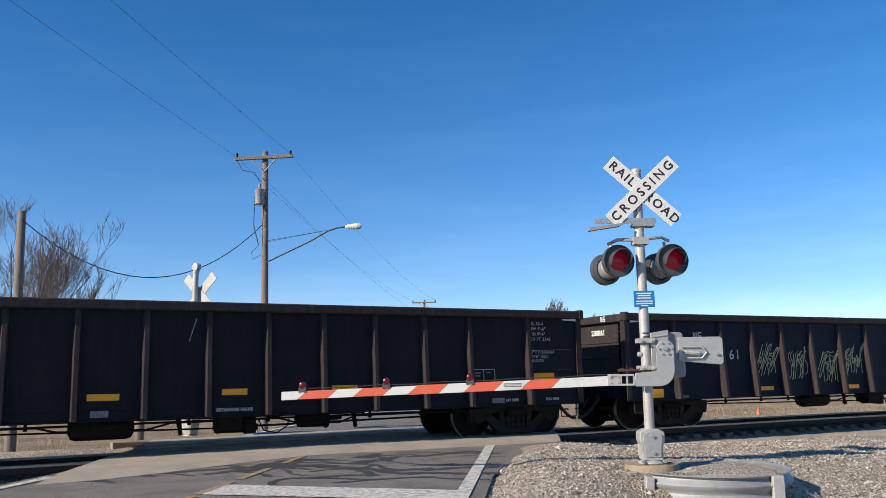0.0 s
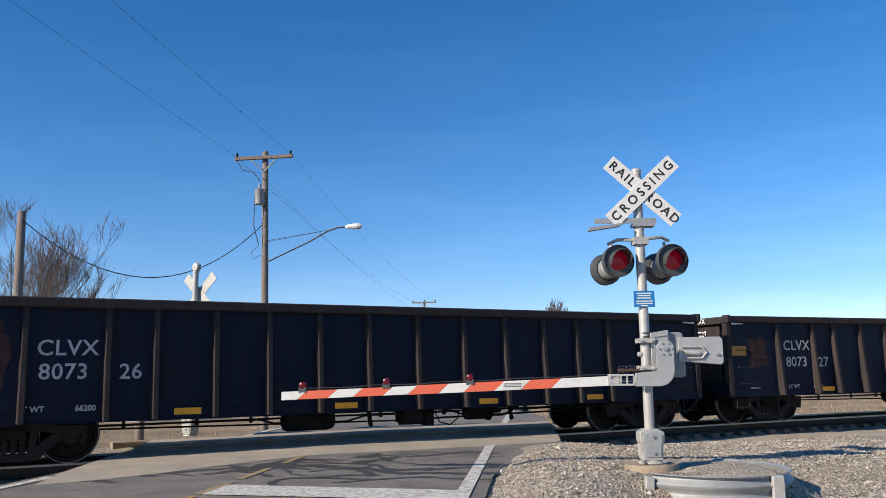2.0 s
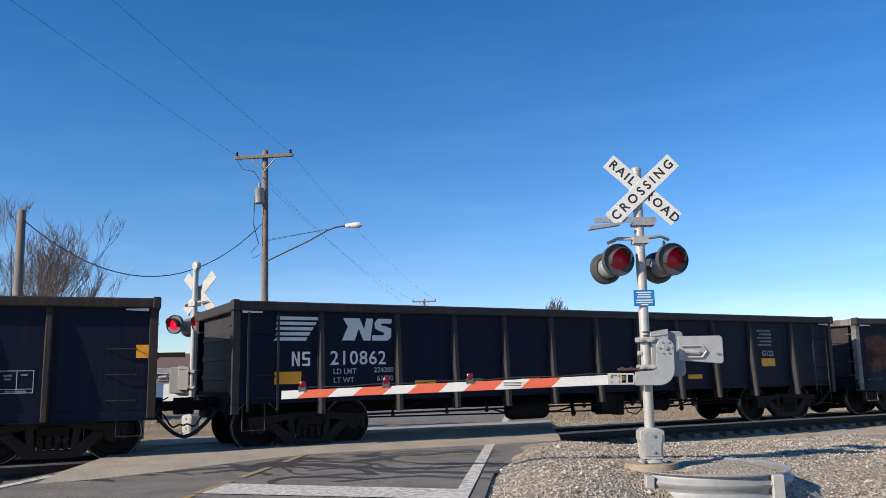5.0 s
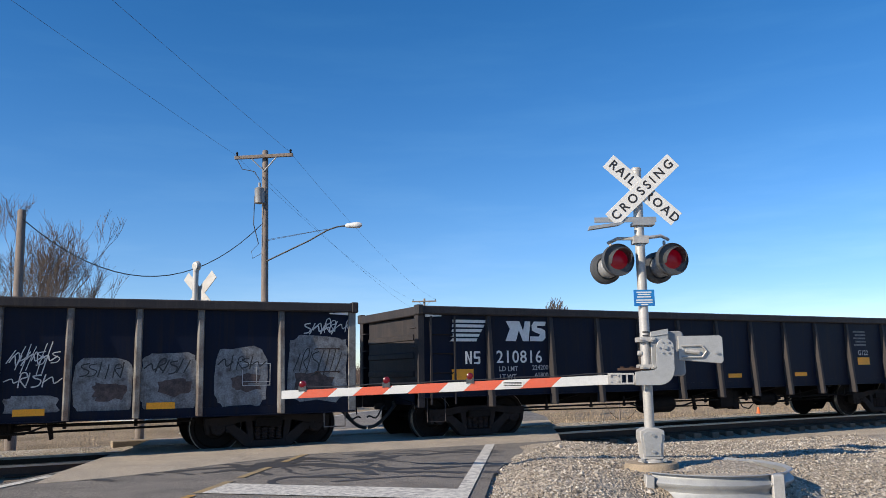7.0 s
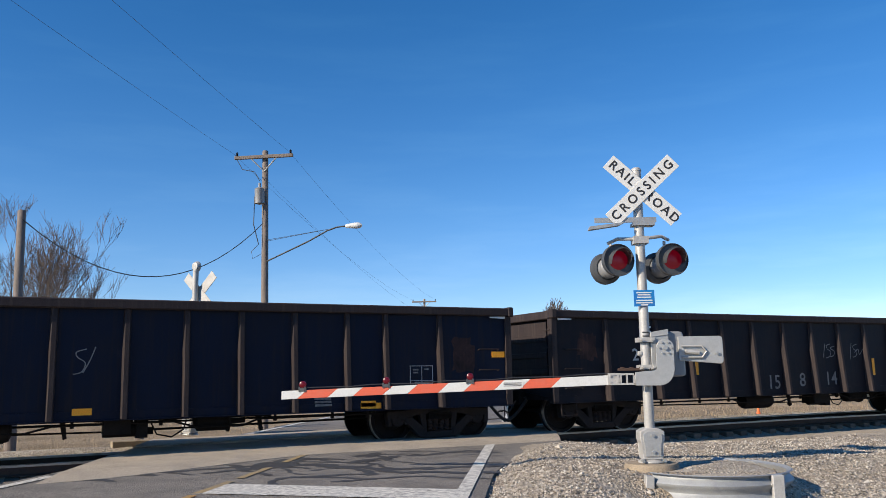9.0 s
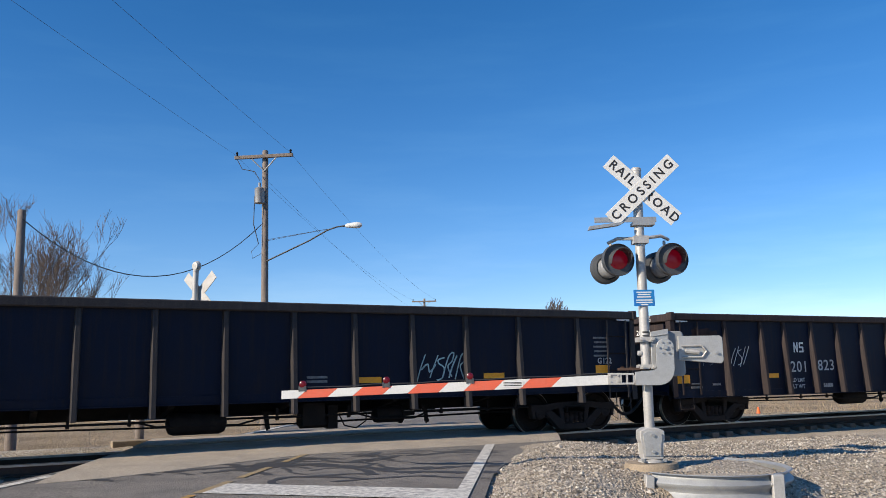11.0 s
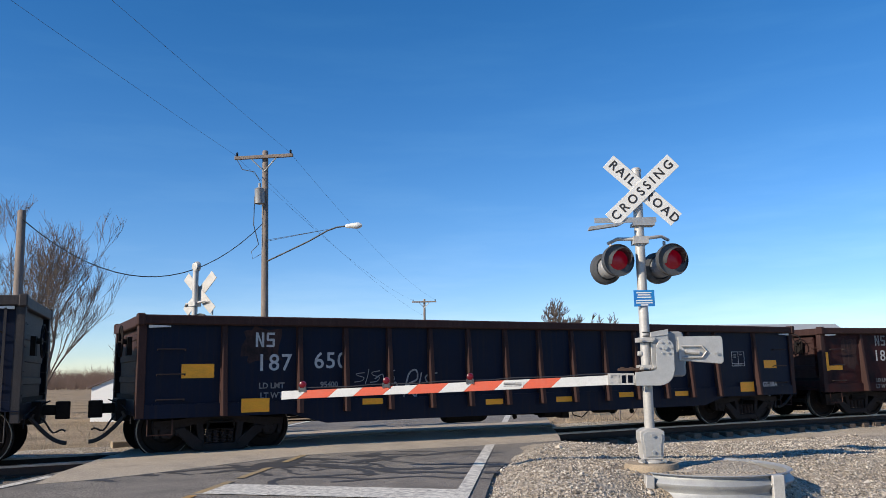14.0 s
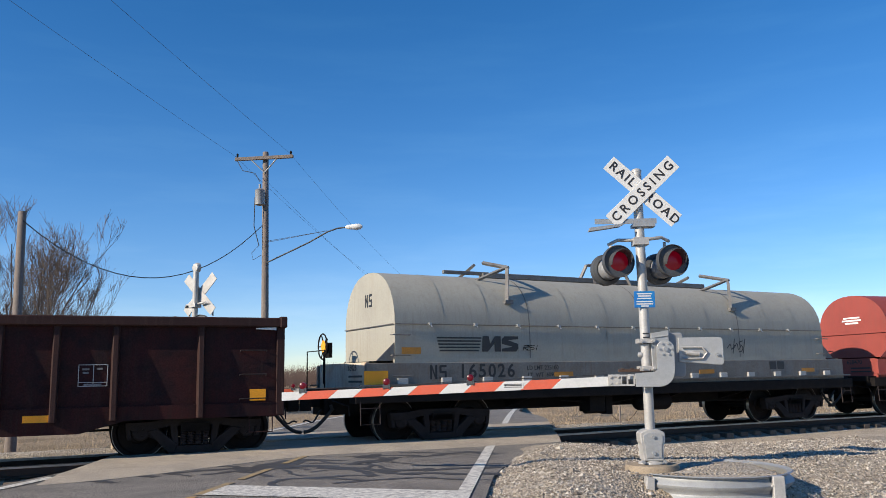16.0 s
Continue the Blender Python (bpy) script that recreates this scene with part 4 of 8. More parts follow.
def build_stones():
    rnd = random.Random(3)
    near, bed = [], []
    while len(near) < 34000:
        x, y = rnd.uniform(0.3, 8.5), rnd.uniform(7.6, 18.5)
        s, n = beside(x, y)
        edge = road_mid(y) + 3.05 + 1.05 * smooth(11.0, 16.3, y)
        if n > -2.7 or x < edge + rnd.uniform(-0.05, 0.25) or (y > 13 and rnd.random() < 0.4):
            continue
        if math.hypot(x - 2.69, y - 10.86) < 0.37:
            continue
        size = rnd.choice((0.009, 0.012, 0.014, 0.016, 0.020)) * rnd.uniform(0.7, 1.3)
        if rnd.random() < 0.015:
            size *= 2.4
        rr = math.hypot((x - 3.3) / 1.0, (y - 10.6) / 1.05)
        z = 0.09 - 0.07 * rr if rr < 0.97 else ground_height(x, y)
        near.append((x, y, z + size * 0.35, size))
    while len(bed) < 26000:
        s, n = rnd.uniform(1.5, 34), rnd.uniform(-4.0, -1.6)
        if rnd.random() < 0.2:
            s, n = rnd.uniform(1.5, 34), rnd.uniform(0.85, 3.4)
        if rnd.random() < 0.12:
            s, n = rnd.uniform(-24, -10.5), rnd.choice((rnd.uniform(-3.4, -0.85), rnd.uniform(0.85, 4.2)))
        p = at_track(s, n)
        if abs(p.x - road_mid(p.y)) < 4.2:
            continue
        z = max(bed_height(n), ground_height(p.x, p.y))
        size = rnd.uniform(0.014, 0.032)
        bed.append((p.x, p.y, z + size * 0.3, size))
    scatter_stones("loose_gravel", np.array(near), stone_material("pale_stones", (0.15, 0.125, 0.1), (0.41, 0.355, 0.29), (0.66, 0.6, 0.51)), "pale crushed limestone gravel on the verge")
    scatter_stones("ballast_stones", np.array(bed), stone_material("bed_stones", (0.1, 0.08, 0.06), (0.28, 0.23, 0.17), (0.5, 0.43, 0.33)), "grey-brown ballast stones along the rails")


def build_cracks():
    rnd = random.Random(21)
    bm = bmesh.new()

    def ribbon(pts, w):
        prev = None
        for i, (x, y) in enumerate(pts):
            a = Vector(pts[max(0, i - 1)])
            b = Vector(pts[min(len(pts) - 1, i + 1)])
            d = (b - a).normalized()
            side = Vector((-d.y, d.x)) * w * rnd.uniform(0.5, 1.2)
            z = road_height(y) + 0.03 * max(0.0, 1 - abs(x - road_mid(y)) / 3.25) + 0.004
            cur = (bm.verts.new((x + side.x, y + side.y, z)), bm.verts.new((x - side.x, y - side.y, z)))
            if prev:
                bm.faces.new((prev[0], prev[1], cur[1], cur[0]))
            prev = cur
    for k in range(62):
        x, y = rnd.uniform(-5.0, 0.9), rnd.uniform(10.6, 14.6)
        s, n = beside(x, y)
        if n > -2.9:
            continue
        a = rnd.choice((rnd.uniform(-0.3, 0.3), rnd.uniform(0.5, 1.3), rnd.uniform(2.6, 3.6)))
        pts = []
        for i in range(rnd.randint(10, 30)):
            pts.append((x, y))
            a += rnd.uniform(-0.45, 0.45)
            x += 0.09 * math.cos(a)
            y += 0.09 * math.sin(a)
            if beside(x, y)[1] > -2.85 or abs(x - road_mid(y)) > 3.2:
                break
        if len(pts) > 5:
            ribbon(pts, rnd.uniform(0.03, 0.12))
    tagged(part("crack_seal", bm, M["crack_seal"]), "dark bitumen sealing the cracks in the asphalt", "crack seal", kind="stuff")


def bed_height(n):
    a = abs(n)
    if n < 0:
        return -0.32 if a < 1.55 else -0.32 + 0.01 * smooth(1.55, 2.8, a) - 0.05 * smooth(2.8, 3.9, a)
    return -0.22 if a < 1.7 else -0.22 - 0.4 * smooth(1.7, 3.6, a)


# ---- crossing signals ----
M["grey_paint"] = material("grey_paint", (0.25, 0.255, 0.26), 0.5, 0.1, (0.2, 0.205, 0.21), 5, 0.5, 70, 0.06, 0.03)
M["silver_paint"] = material("silver_paint", (0.44, 0.43, 0.41), 0.5, 0.2, (0.3, 0.285, 0.26), 5, 0.5, 50, 0.1, 0.05)
M["sign_white"] = material("sign_white", (0.64, 0.64, 0.62), 0.55, 0, (0.56, 0.56, 0.53), 5, 0.4, 60, 0.04, 0.02)
M["sign_black"] = material("sign_black", (0.02, 0.02, 0.022), 0.5, 0, (0.035, 0.035, 0.035), 5, 0.3, 60, 0.1, 0.02)
M["sign_blue"] = material("sign_blue", (0.008, 0.17, 0.45), 0.45, 0, (0.02, 0.1, 0.42), 5, 0.3, 60, 0.05, 0.02)
M["lamp_black"] = material("lamp_black", (0.075, 0.08, 0.085), 0.55, 0.2, (0.06, 0.062, 0.066), 6, 0.5, 60, 0.15, 0.03)
M["red_lens"] = material("red_lens", (0.05, 0.0006, 0.003), 0.3, 0, (0.02, 0.0004, 0.002), 30, 0.5, 60, 0.1, 0.0, glow=(1.0, 0.004, 0.06), glow_strength=0.065)
M["bright_lens"] = material("bright_lens", (0.1, 0.001, 0.005), 0.3, 0, (0.05, 0.001, 0.003), 30, 0.5, 60, 0.1, 0.0, glow=(1.0, 0.004, 0.04), glow_strength=0.7)
M["arm_white"] = material("arm_white", (0.6, 0.6, 0.58), 0.5, 0, (0.48, 0.48, 0.46), 6, 0.4, 60, 0.06, 0.02)
M["arm_red"] = material("arm_red", (0.62, 0.11, 0.055), 0.4, 0, (0.5, 0.15, 0.1), 6, 0.4, 60, 0.08, 0.02)
M["concrete"] = material("concrete", (0.3, 0.24, 0.17), 0.9, 0, (0.2, 0.16, 0.11), 4, 0.6, 60, 0.2, 0.3)
M["pole_wood"] = material("pole_wood", (0.2, 0.165, 0.14), 0.85, 0, (0.11, 0.09, 0.08), 2, 0.6, 20, 0.3, 0.5, stretch=(6, 6, 0.5))
M["wire"] = material("wire", (0.05, 0.05, 0.05), 0.6, 0.2, (0.07, 0.07, 0.07), 6, 0.3, 60, 0.1, 0.0)


def blade(mast, letters, tilt, y, zc, size=1.22, lettered=True):
    """One board of the crossbuck, in the mast's space; faces -y."""
    bm = bmesh.new()
    box(bm, -size / 2, size / 2, -0.004, 0.004, -0.114, 0.114)
    b = part("crossbuck_blade", finish(bm, 0.002, name="blade"), M["sign_white"] if lettered else M["silver_paint"], mast, "white board with black letters" if lettered else "bare metal back of the board", pose(0.05, y, zc, 0, -tilt, 0))
    if not lettered:
        for z in (-0.07, 0.07):
            bm = bmesh.new()
            box(bm, -size / 2 + 0.02, size / 2 - 0.02, 0.004, 0.03, z - 0.028, z + 0.028)
            part("stiffener", bm, M["grey_paint"], b, "grey stiffening channel")
    if lettered:
        for word, x in letters:
            part("lettering", text_mesh(word, 0.125, "CENTER", 0.001, 0.003, 1.5 if len(word) > 4 else 1.28), M["sign_black"], b, "", pose(x, -0.006, 0))


def flasher(mast, x, y, z, face=-1, turn=0.0, lens="red_lens"):
    """A lamp with its round background and hood; face -1 looks to -y."""
    hold = pose(x, y, z, 0, 0, turn + (180 if face > 0 else 0)) @ Matrix.Scale(0.83, 4)
    bm = bmesh.new()
    lathe(bm, [(0.11, 0.26), (0.17, 0.20), (0.185, 0.02), (0.16, 0.0)], "y", 28)
    unit = part("flasher", finish(bm, 0, True, "flasher"), M["grey_paint"], mast, "grey lamp housing", hold)
    bm = bmesh.new()
    lathe(bm, [(0.20, 0.09), (0.262, 0.06), (0.266, -0.04), (0.256, -0.045), (0.248, -0.016), (0.158, -0.014)], "y", 40, caps=False)
    part("background_disc", finish(bm, 0, True, "disc"), M["lamp_black"], unit, "dark grey round background")
    bm = bmesh.new()
    lathe(bm, [(0.02, -0.05), (0.08, -0.045), (0.13, -0.03), (0.159, -0.012), (0.159, -0.004)], "y", 32)
    part("lens", finish(bm, 0, True, "lens"), M[lens], unit, "lit red lens")
    bm = bmesh.new()
    n = 26
    a0, a1 = radians(-25), radians(205)
    rings = []
    for i in range(n + 1):
        a = a0 + (a1 - a0) * i / n
        reach = 0.10 + 0.16 * max(0.0, math.sin((i / n) * math.pi)) ** 0.7
        c, s = math.cos(a), math.sin(a)
        rings.append([bm.verts.new(p) for p in ((0.165 * c, -0.014, 0.165 * s), (0.165 * c, -reach, 0.165 * s), (0.161 * c, -reach, 0.161 * s), (0.161 * c, -0.014, 0.161 * s))])
    for p, q in zip(rings, rings[1:]):
        for k in range(4):
            j = (k + 1) % 4
            bm.faces.new((p[k], p[j], q[j], q[k]))
    part("hood", finish(bm, 0, True, "hood"), M["lamp_black"], unit, "curved dark hood")


def gate(at, length, label, droop, flip=1, shown=True):
    """A lowered gate arm with its bracket and counterweight. The arm runs to -x (flip 1) or +x."""
    g = thing("crossing_gate", at, label, "crossing gate", "crossing gates")
    f = -flip

    def along(x):
        return f * x, droop * (x / length)
    pieces, x, red = [], 0.55, False
    edges = [e for e in (0.36, 1.12, 1.53, 1.88, 2.29, 2.63, 3.05, 3.39, 3.80, 4.15, 4.57) if e < length - 0.1] + [length]
    for a, b in zip(edges, edges[1:]):
        if b > length + 0.01:
            break
        bm = bmesh.new()
        h = 0.064 if a < 2.9 else 0.058
        t = 0.018
        sl = 0.07
        za, zb = along(a)[1], along(b)[1]
        q = [(f * (a + (sl if a > 0.4 else 0)), za - h), (f * (b + (sl if b < length else 0)), zb - h), (f * (b - (sl if b < length else 0)), zb + h), (f * (a - (sl if a > 0.4 else 0)), za + h)]
        prism(bm, q, -t, t)
        part("arm_stripe", finish(bm, 0.003, name="stripe"), M["arm_red"] if red else M["arm_white"], g, "red reflective stripe" if red else "white stripe")
        red = not red
    for x in (2.27, 3.41, 4.57):
        if x > length:
            continue
        px, pz = along(x)
        bm = bmesh.new()
        lathe(bm, [(0.026, -0.04), (0.044, -0.028), (0.046, 0.028), (0.026, 0.045)], "y", 14)
        lamp = part("arm_lamp", finish(bm, 0, True, "lamp"), M["red_lens"], g, "small red gate lamp", pose(px, 0, pz + 0.135))
        bm = bmesh.new()
        box(bm, -0.035, 0.035, -0.03, 0.03, -0.09, -0.045)
        box(bm, -0.05, -0.03, -0.03, 0.03, -0.10, -0.03)
        box(bm, 0.03, 0.05, -0.03, 0.03, -0.10, -0.03)
        part("lamp_bracket", bm, M["lamp_black"], lamp)
    bm = bmesh.new()
    pts = [along(x) for x in np.linspace(0.4, length - 0.3, 14)]
    tube(bm, [(x, 0.0, z + 0.085 + 0.008 * math.sin(i * 2.1)) for i, (x, z) in enumerate(pts)], 0.007, 5)
    part("lamp_cable", bm, M["sign_black"], g, "thin black cable")
    # bolted adapter between arm and bracket
    bm = bmesh.new()
    box(bm, min(f * -0.13, f * 0.30), max(f * -0.13, f * 0.30), -0.03, 0.03, 0.105, 0.14)
    for x in (0.0, 0.12, 0.24):
        box(bm, f * x - 0.022, f * x + 0.022, -0.035, 0.035, 0.14, 0.155)
    part("crank_bar", finish(bm, 0.004, name="bar"), M["rail_rust"], g, "rusty crank bar")
    bm = bmesh.new()
    for z in (-0.065, 0.06):
        box(bm, min(f * 0.10, f * 0.40), max(f * 0.10, f * 0.40), -0.06, 0.04, z - 0.012, z + 0.012)
    for x in (0.10, 0.19, 0.27):
        box(bm, f * x - 0.008, f * x + 0.008, -0.06, 0.04, -0.053, 0.048)
    box(bm, min(f * 0.28, f * 0.44), max(f * 0.28, f * 0.44), -0.045, -0.02, -0.075, 0.075)
    for x, z in ((0.31, 0.04), (0.41, 0.04), (0.31, -0.04), (0.41, -0.04)):
        lathe(bm, [(0.014, -0.065), (0.014, -0.045)], "y", 8, (f * x, 0, z))
    part("arm_adapter", bm, M["silver_paint"], g, "weathered bolted arm adapter")
    # curved bracket plate
    bm = bmesh.new()
    q = [(-0.09, -0.09), (0.22, -0.09)]
    q += [(0.22 + 0.20 * math.sin(a), 0.11 - 0.20 * math.cos(a)) for a in np.linspace(0.15, math.pi / 2, 8)]
    q += [(0.315 + 0.115 * math.cos(a), 0.40 + 0.115 * math.sin(a)) for a in np.linspace(0.0, math.pi, 11)]
    q += [(0.20, 0.13), (0.17, 0.10), (-0.09, 0.085)]
    prism(bm, [(-f * a, b) for a, b in q], -0.10, -0.07)
    part("gate_bracket", finish(bm, 0.005, name="bracket"), M["aluminium"], g, "cast aluminium bracket plate")
    for k in range(6):
        a = 2 * math.pi * k / 6
        bm = bmesh.new()
        lathe(bm, [(0.013, -0.122), (0.013, -0.10)], "y", 6, (-f * 0.315 + 0.08 * math.cos(a), 0, 0.40 + 0.08 * math.sin(a)))
        part("bolt", bm, M["galvanized"], g)
    bm = bmesh.new()
    lathe(bm, [(0.03, -0.13), (0.03, -0.10)], "y", 12, (-f * 0.315, 0, 0.40))
    part("pivot", bm, M["galvanized"], g)
    # counterweight plates
    bm = bmesh.new()
    q = [(-0.52, 0.23), (-1.07, 0.18), (-1.10, 0.21), (-1.10, 0.52), (-1.07, 0.55), (-0.52, 0.55)]
    prism(bm, [(f * a, b) for a, b in q], 0.08, 0.12)
    cw = part("counterweight_arm", finish(bm, 0.006, name="cw"), M["aluminium"], g, "cast aluminium counterweight arm")
    bm = bmesh.new()
    for z in (0.27, 0.42):
        tube(bm, [(f * -0.56, 0.06, z), (f * -0.82, 0.06, z)], 0.014, 6)
    tube(bm, [(f * -0.82, 0.06, 0.27), (f * -0.88, 0.06, 0.345), (f * -0.82, 0.06, 0.42)], 0.014, 6)
    tube(bm, [(f * -0.60, 0.05, 0.35), (f * -0.78, 0.05, 0.33)], 0.03, 8)
    part("counterweight", bm, M["silver_paint"], cw)
    bm = bmesh.new()
    lathe(bm, [(0.02, 0.05), (0.02, 0.079)], "y", 8, (f * -1.02, 0, 0.32))
    part("bolt", bm, M["galvanized"], cw)
    bm = bmesh.new()
    box(bm, -0.14, 0.14, -0.022, -0.0185, -0.04, 0.04)
    tag = part("notice", bm, M["sign_white"], g, "small white notice", pose(f * 1.70, 0, droop * 1.70 / length))
    for z in (0.022, 0.006, -0.016):
        bm = bmesh.new()
        box(bm, -0.12, 0.12, -0.0235, -0.0225, z - 0.005, z + 0.005)
        part("writing_bar", bm, M["sign_black"], tag)
    return g


def mechanism(at, flip=1):
    """The motor housing of a gate, clamped to its mast."""
    g = thing("gate_mechanism", at, "grey gate motor housing clamped to the mast", "gate mechanism", "gate mechanisms")
    f = flip
    bm = bmesh.new()
    q = [(0.10, 0.09), (0.50, 0.09), (0.53, 0.12), (0.52, 0.66), (0.49, 0.69), (0.10, 0.69)]
    prism(bm, [(f * a, b) for a, b in q], 0.0, 0.32)
    part("housing", finish(bm, 0.02, name="housing"), M["grey_paint"], g, "grey cast housing")
    bm = bmesh.new()
    prism(bm, [(f * a, b) for a, b in [(0.06, 0.17), (0.30, 0.17), (0.30, 0.72), (0.06, 0.68)]], -0.07, -0.001)
    prism(bm, [(f * a, b) for a, b in [(0.05, 0.61), (0.29, 0.64), (0.29, 0.66), (0.05, 0.63)]], -0.085, -0.07)
    part("front_cover", finish(bm, 0.006, name="cover"), M["aluminium"], g, "pale cast front cover")
    bm = bmesh.new()
    lathe(bm, [(0.03, -0.11), (0.034, -0.10), (0.034, -0.06)], "x", 12, (0, -0.02, 0.40))
    part("cable_gland", bm, M["silver_paint"], g)
    for z in (0.22, 0.58):
        bm = bmesh.new()
        box(bm, -0.11, 0.11, -0.10, 0.10, z - 0.03, z + 0.03)
        lathe(bm, [(0.018, -0.16), (0.018, -0.1)], "y", 8, (-0.07, 0, z))
        lathe(bm, [(0.018, -0.16), (0.018, -0.1)], "y", 8, (0.07, 0, z))
        part("clamp", finish(bm, 0, name="clamp"), M["silver_paint"], g)
    return g


def signal_mast(at, label, height=3.97, lit=((-0.33, -1), (0.40, -1), (-0.42, 1), (0.31, 1)), bell=False, back=False):
    g = thing("crossing_signal", at, label, "crossing signal", "crossing signals")
    bm = bmesh.new()
    lathe(bm, [(0.066, 0.1), (0.066, height), (0.07, height), (0.07, height + 0.03), (0.05, height + 0.05)], "z", 20)
    part("mast", finish(bm, 0, True, "mast"), M["silver_paint"], g, "silver painted steel mast")
    bm = bmesh.new()
    lathe(bm, [(0.17, 0.05), (0.18, 0.07), (0.12, 0.10), (0.10, 0.14)], "z", 20)
    q = [(-0.13, 0.10), (0.13, 0.10), (0.13, 0.30), (0.16, 0.34), (0.16, 0.46), (0.08, 0.50), (-0.08, 0.50), (-0.16, 0.46), (-0.16, 0.34), (-0.13, 0.30)]
    prism(bm, q, -0.13, 0.11)
    base = part("junction_base", finish(bm, 0.012, name="base"), M["silver_paint"], g, "cast aluminium junction box base")
    bm = bmesh.new()
    prism(bm, [(a * 0.78, 0.30 + (b - 0.30) * 0.8) for a, b in q], -0.145, -0.131)
    part("cover", finish(bm, 0.004, name="cover"), M["aluminium"], base)
    for x, z in ((0, 0.41), (0, 0.20), (-0.14, 0.09), (0.14, 0.09)):
        bm = bmesh.new()
        lathe(bm, [(0.022, -0.17), (0.022, -0.144)] if z > 0.1 else [(0.02, -0.18), (0.02, -0.11)], "y" if z > 0.1 else "y", 8, (x, 0, z))
        part("bolt", bm, M["galvanized"], base)
    for word, tilt, y in (((("CROSSING", 0.0),), 43, -0.095), ((("RAIL", -0.36), ("ROAD", 0.35)), -43, -0.08)):
        if back:
            y = -y
        blade(g, word, tilt, y, 3.685 if not back else 3.26, 1.22, not back)
    # cross arm that carries the lamps
    bm = bmesh.new()
    tube(bm, [(-0.42, 0.10, 2.98), (-0.30, 0.02, 3.03), (0.0, -0.02, 3.02), (0.30, 0.02, 3.06), (0.42, 0.10, 3.02)], 0.024, 8)
    box(bm, -0.10, 0.10, -0.10, 0.10, 2.95, 3.05)
    tube(bm, [(-0.36, 0.18, 2.98), (-0.37, 0.18, 2.75)], 0.022, 8)
    tube(bm, [(0.38, 0.18, 3.02), (0.385, 0.18, 2.75)], 0.022, 8)
    part("lamp_arm", finish(bm, 0, True, "arm"), M["silver_paint"], g, "bent pipe arm")
    for x, face in lit:
        flasher(g, x, -0.10 if face < 0 else 0.32, (2.72 if face < 0 else 2.66) - (0.17 if back else 0), face, 10 if face < 0 else 14, "bright_lens" if back else "red_lens")
    if bell:
        bm = bmesh.new()
        lathe(bm, [(0.03, -0.05), (0.09, -0.045), (0.12, 0.0), (0.125, 0.04), (0.10, 0.06), (0.03, 0.075)], "y", 20, (0, 0, height + 0.13))
        part("bell", finish(bm, 0, True, "bell"), M["silver_paint"], g, "round silver crossing bell")
    # bracket under the crossbuck
    if back:
        return g
    bm = bmesh.new()
    box(bm, -0.62, 0.22, -0.085, -0.066, 3.24, 3.31)
    prism(bm, [(-0.72, 3.13), (-0.30, 3.19), (-0.22, 3.235), (-0.70, 3.18)], -0.16, -0.06)
    box(bm, -0.10, 0.20, -0.09, 0.09, 3.20, 3.24)
    part("sign_bracket", bm, M["galvanized"], g, "galvanized channel bracket")
    return g


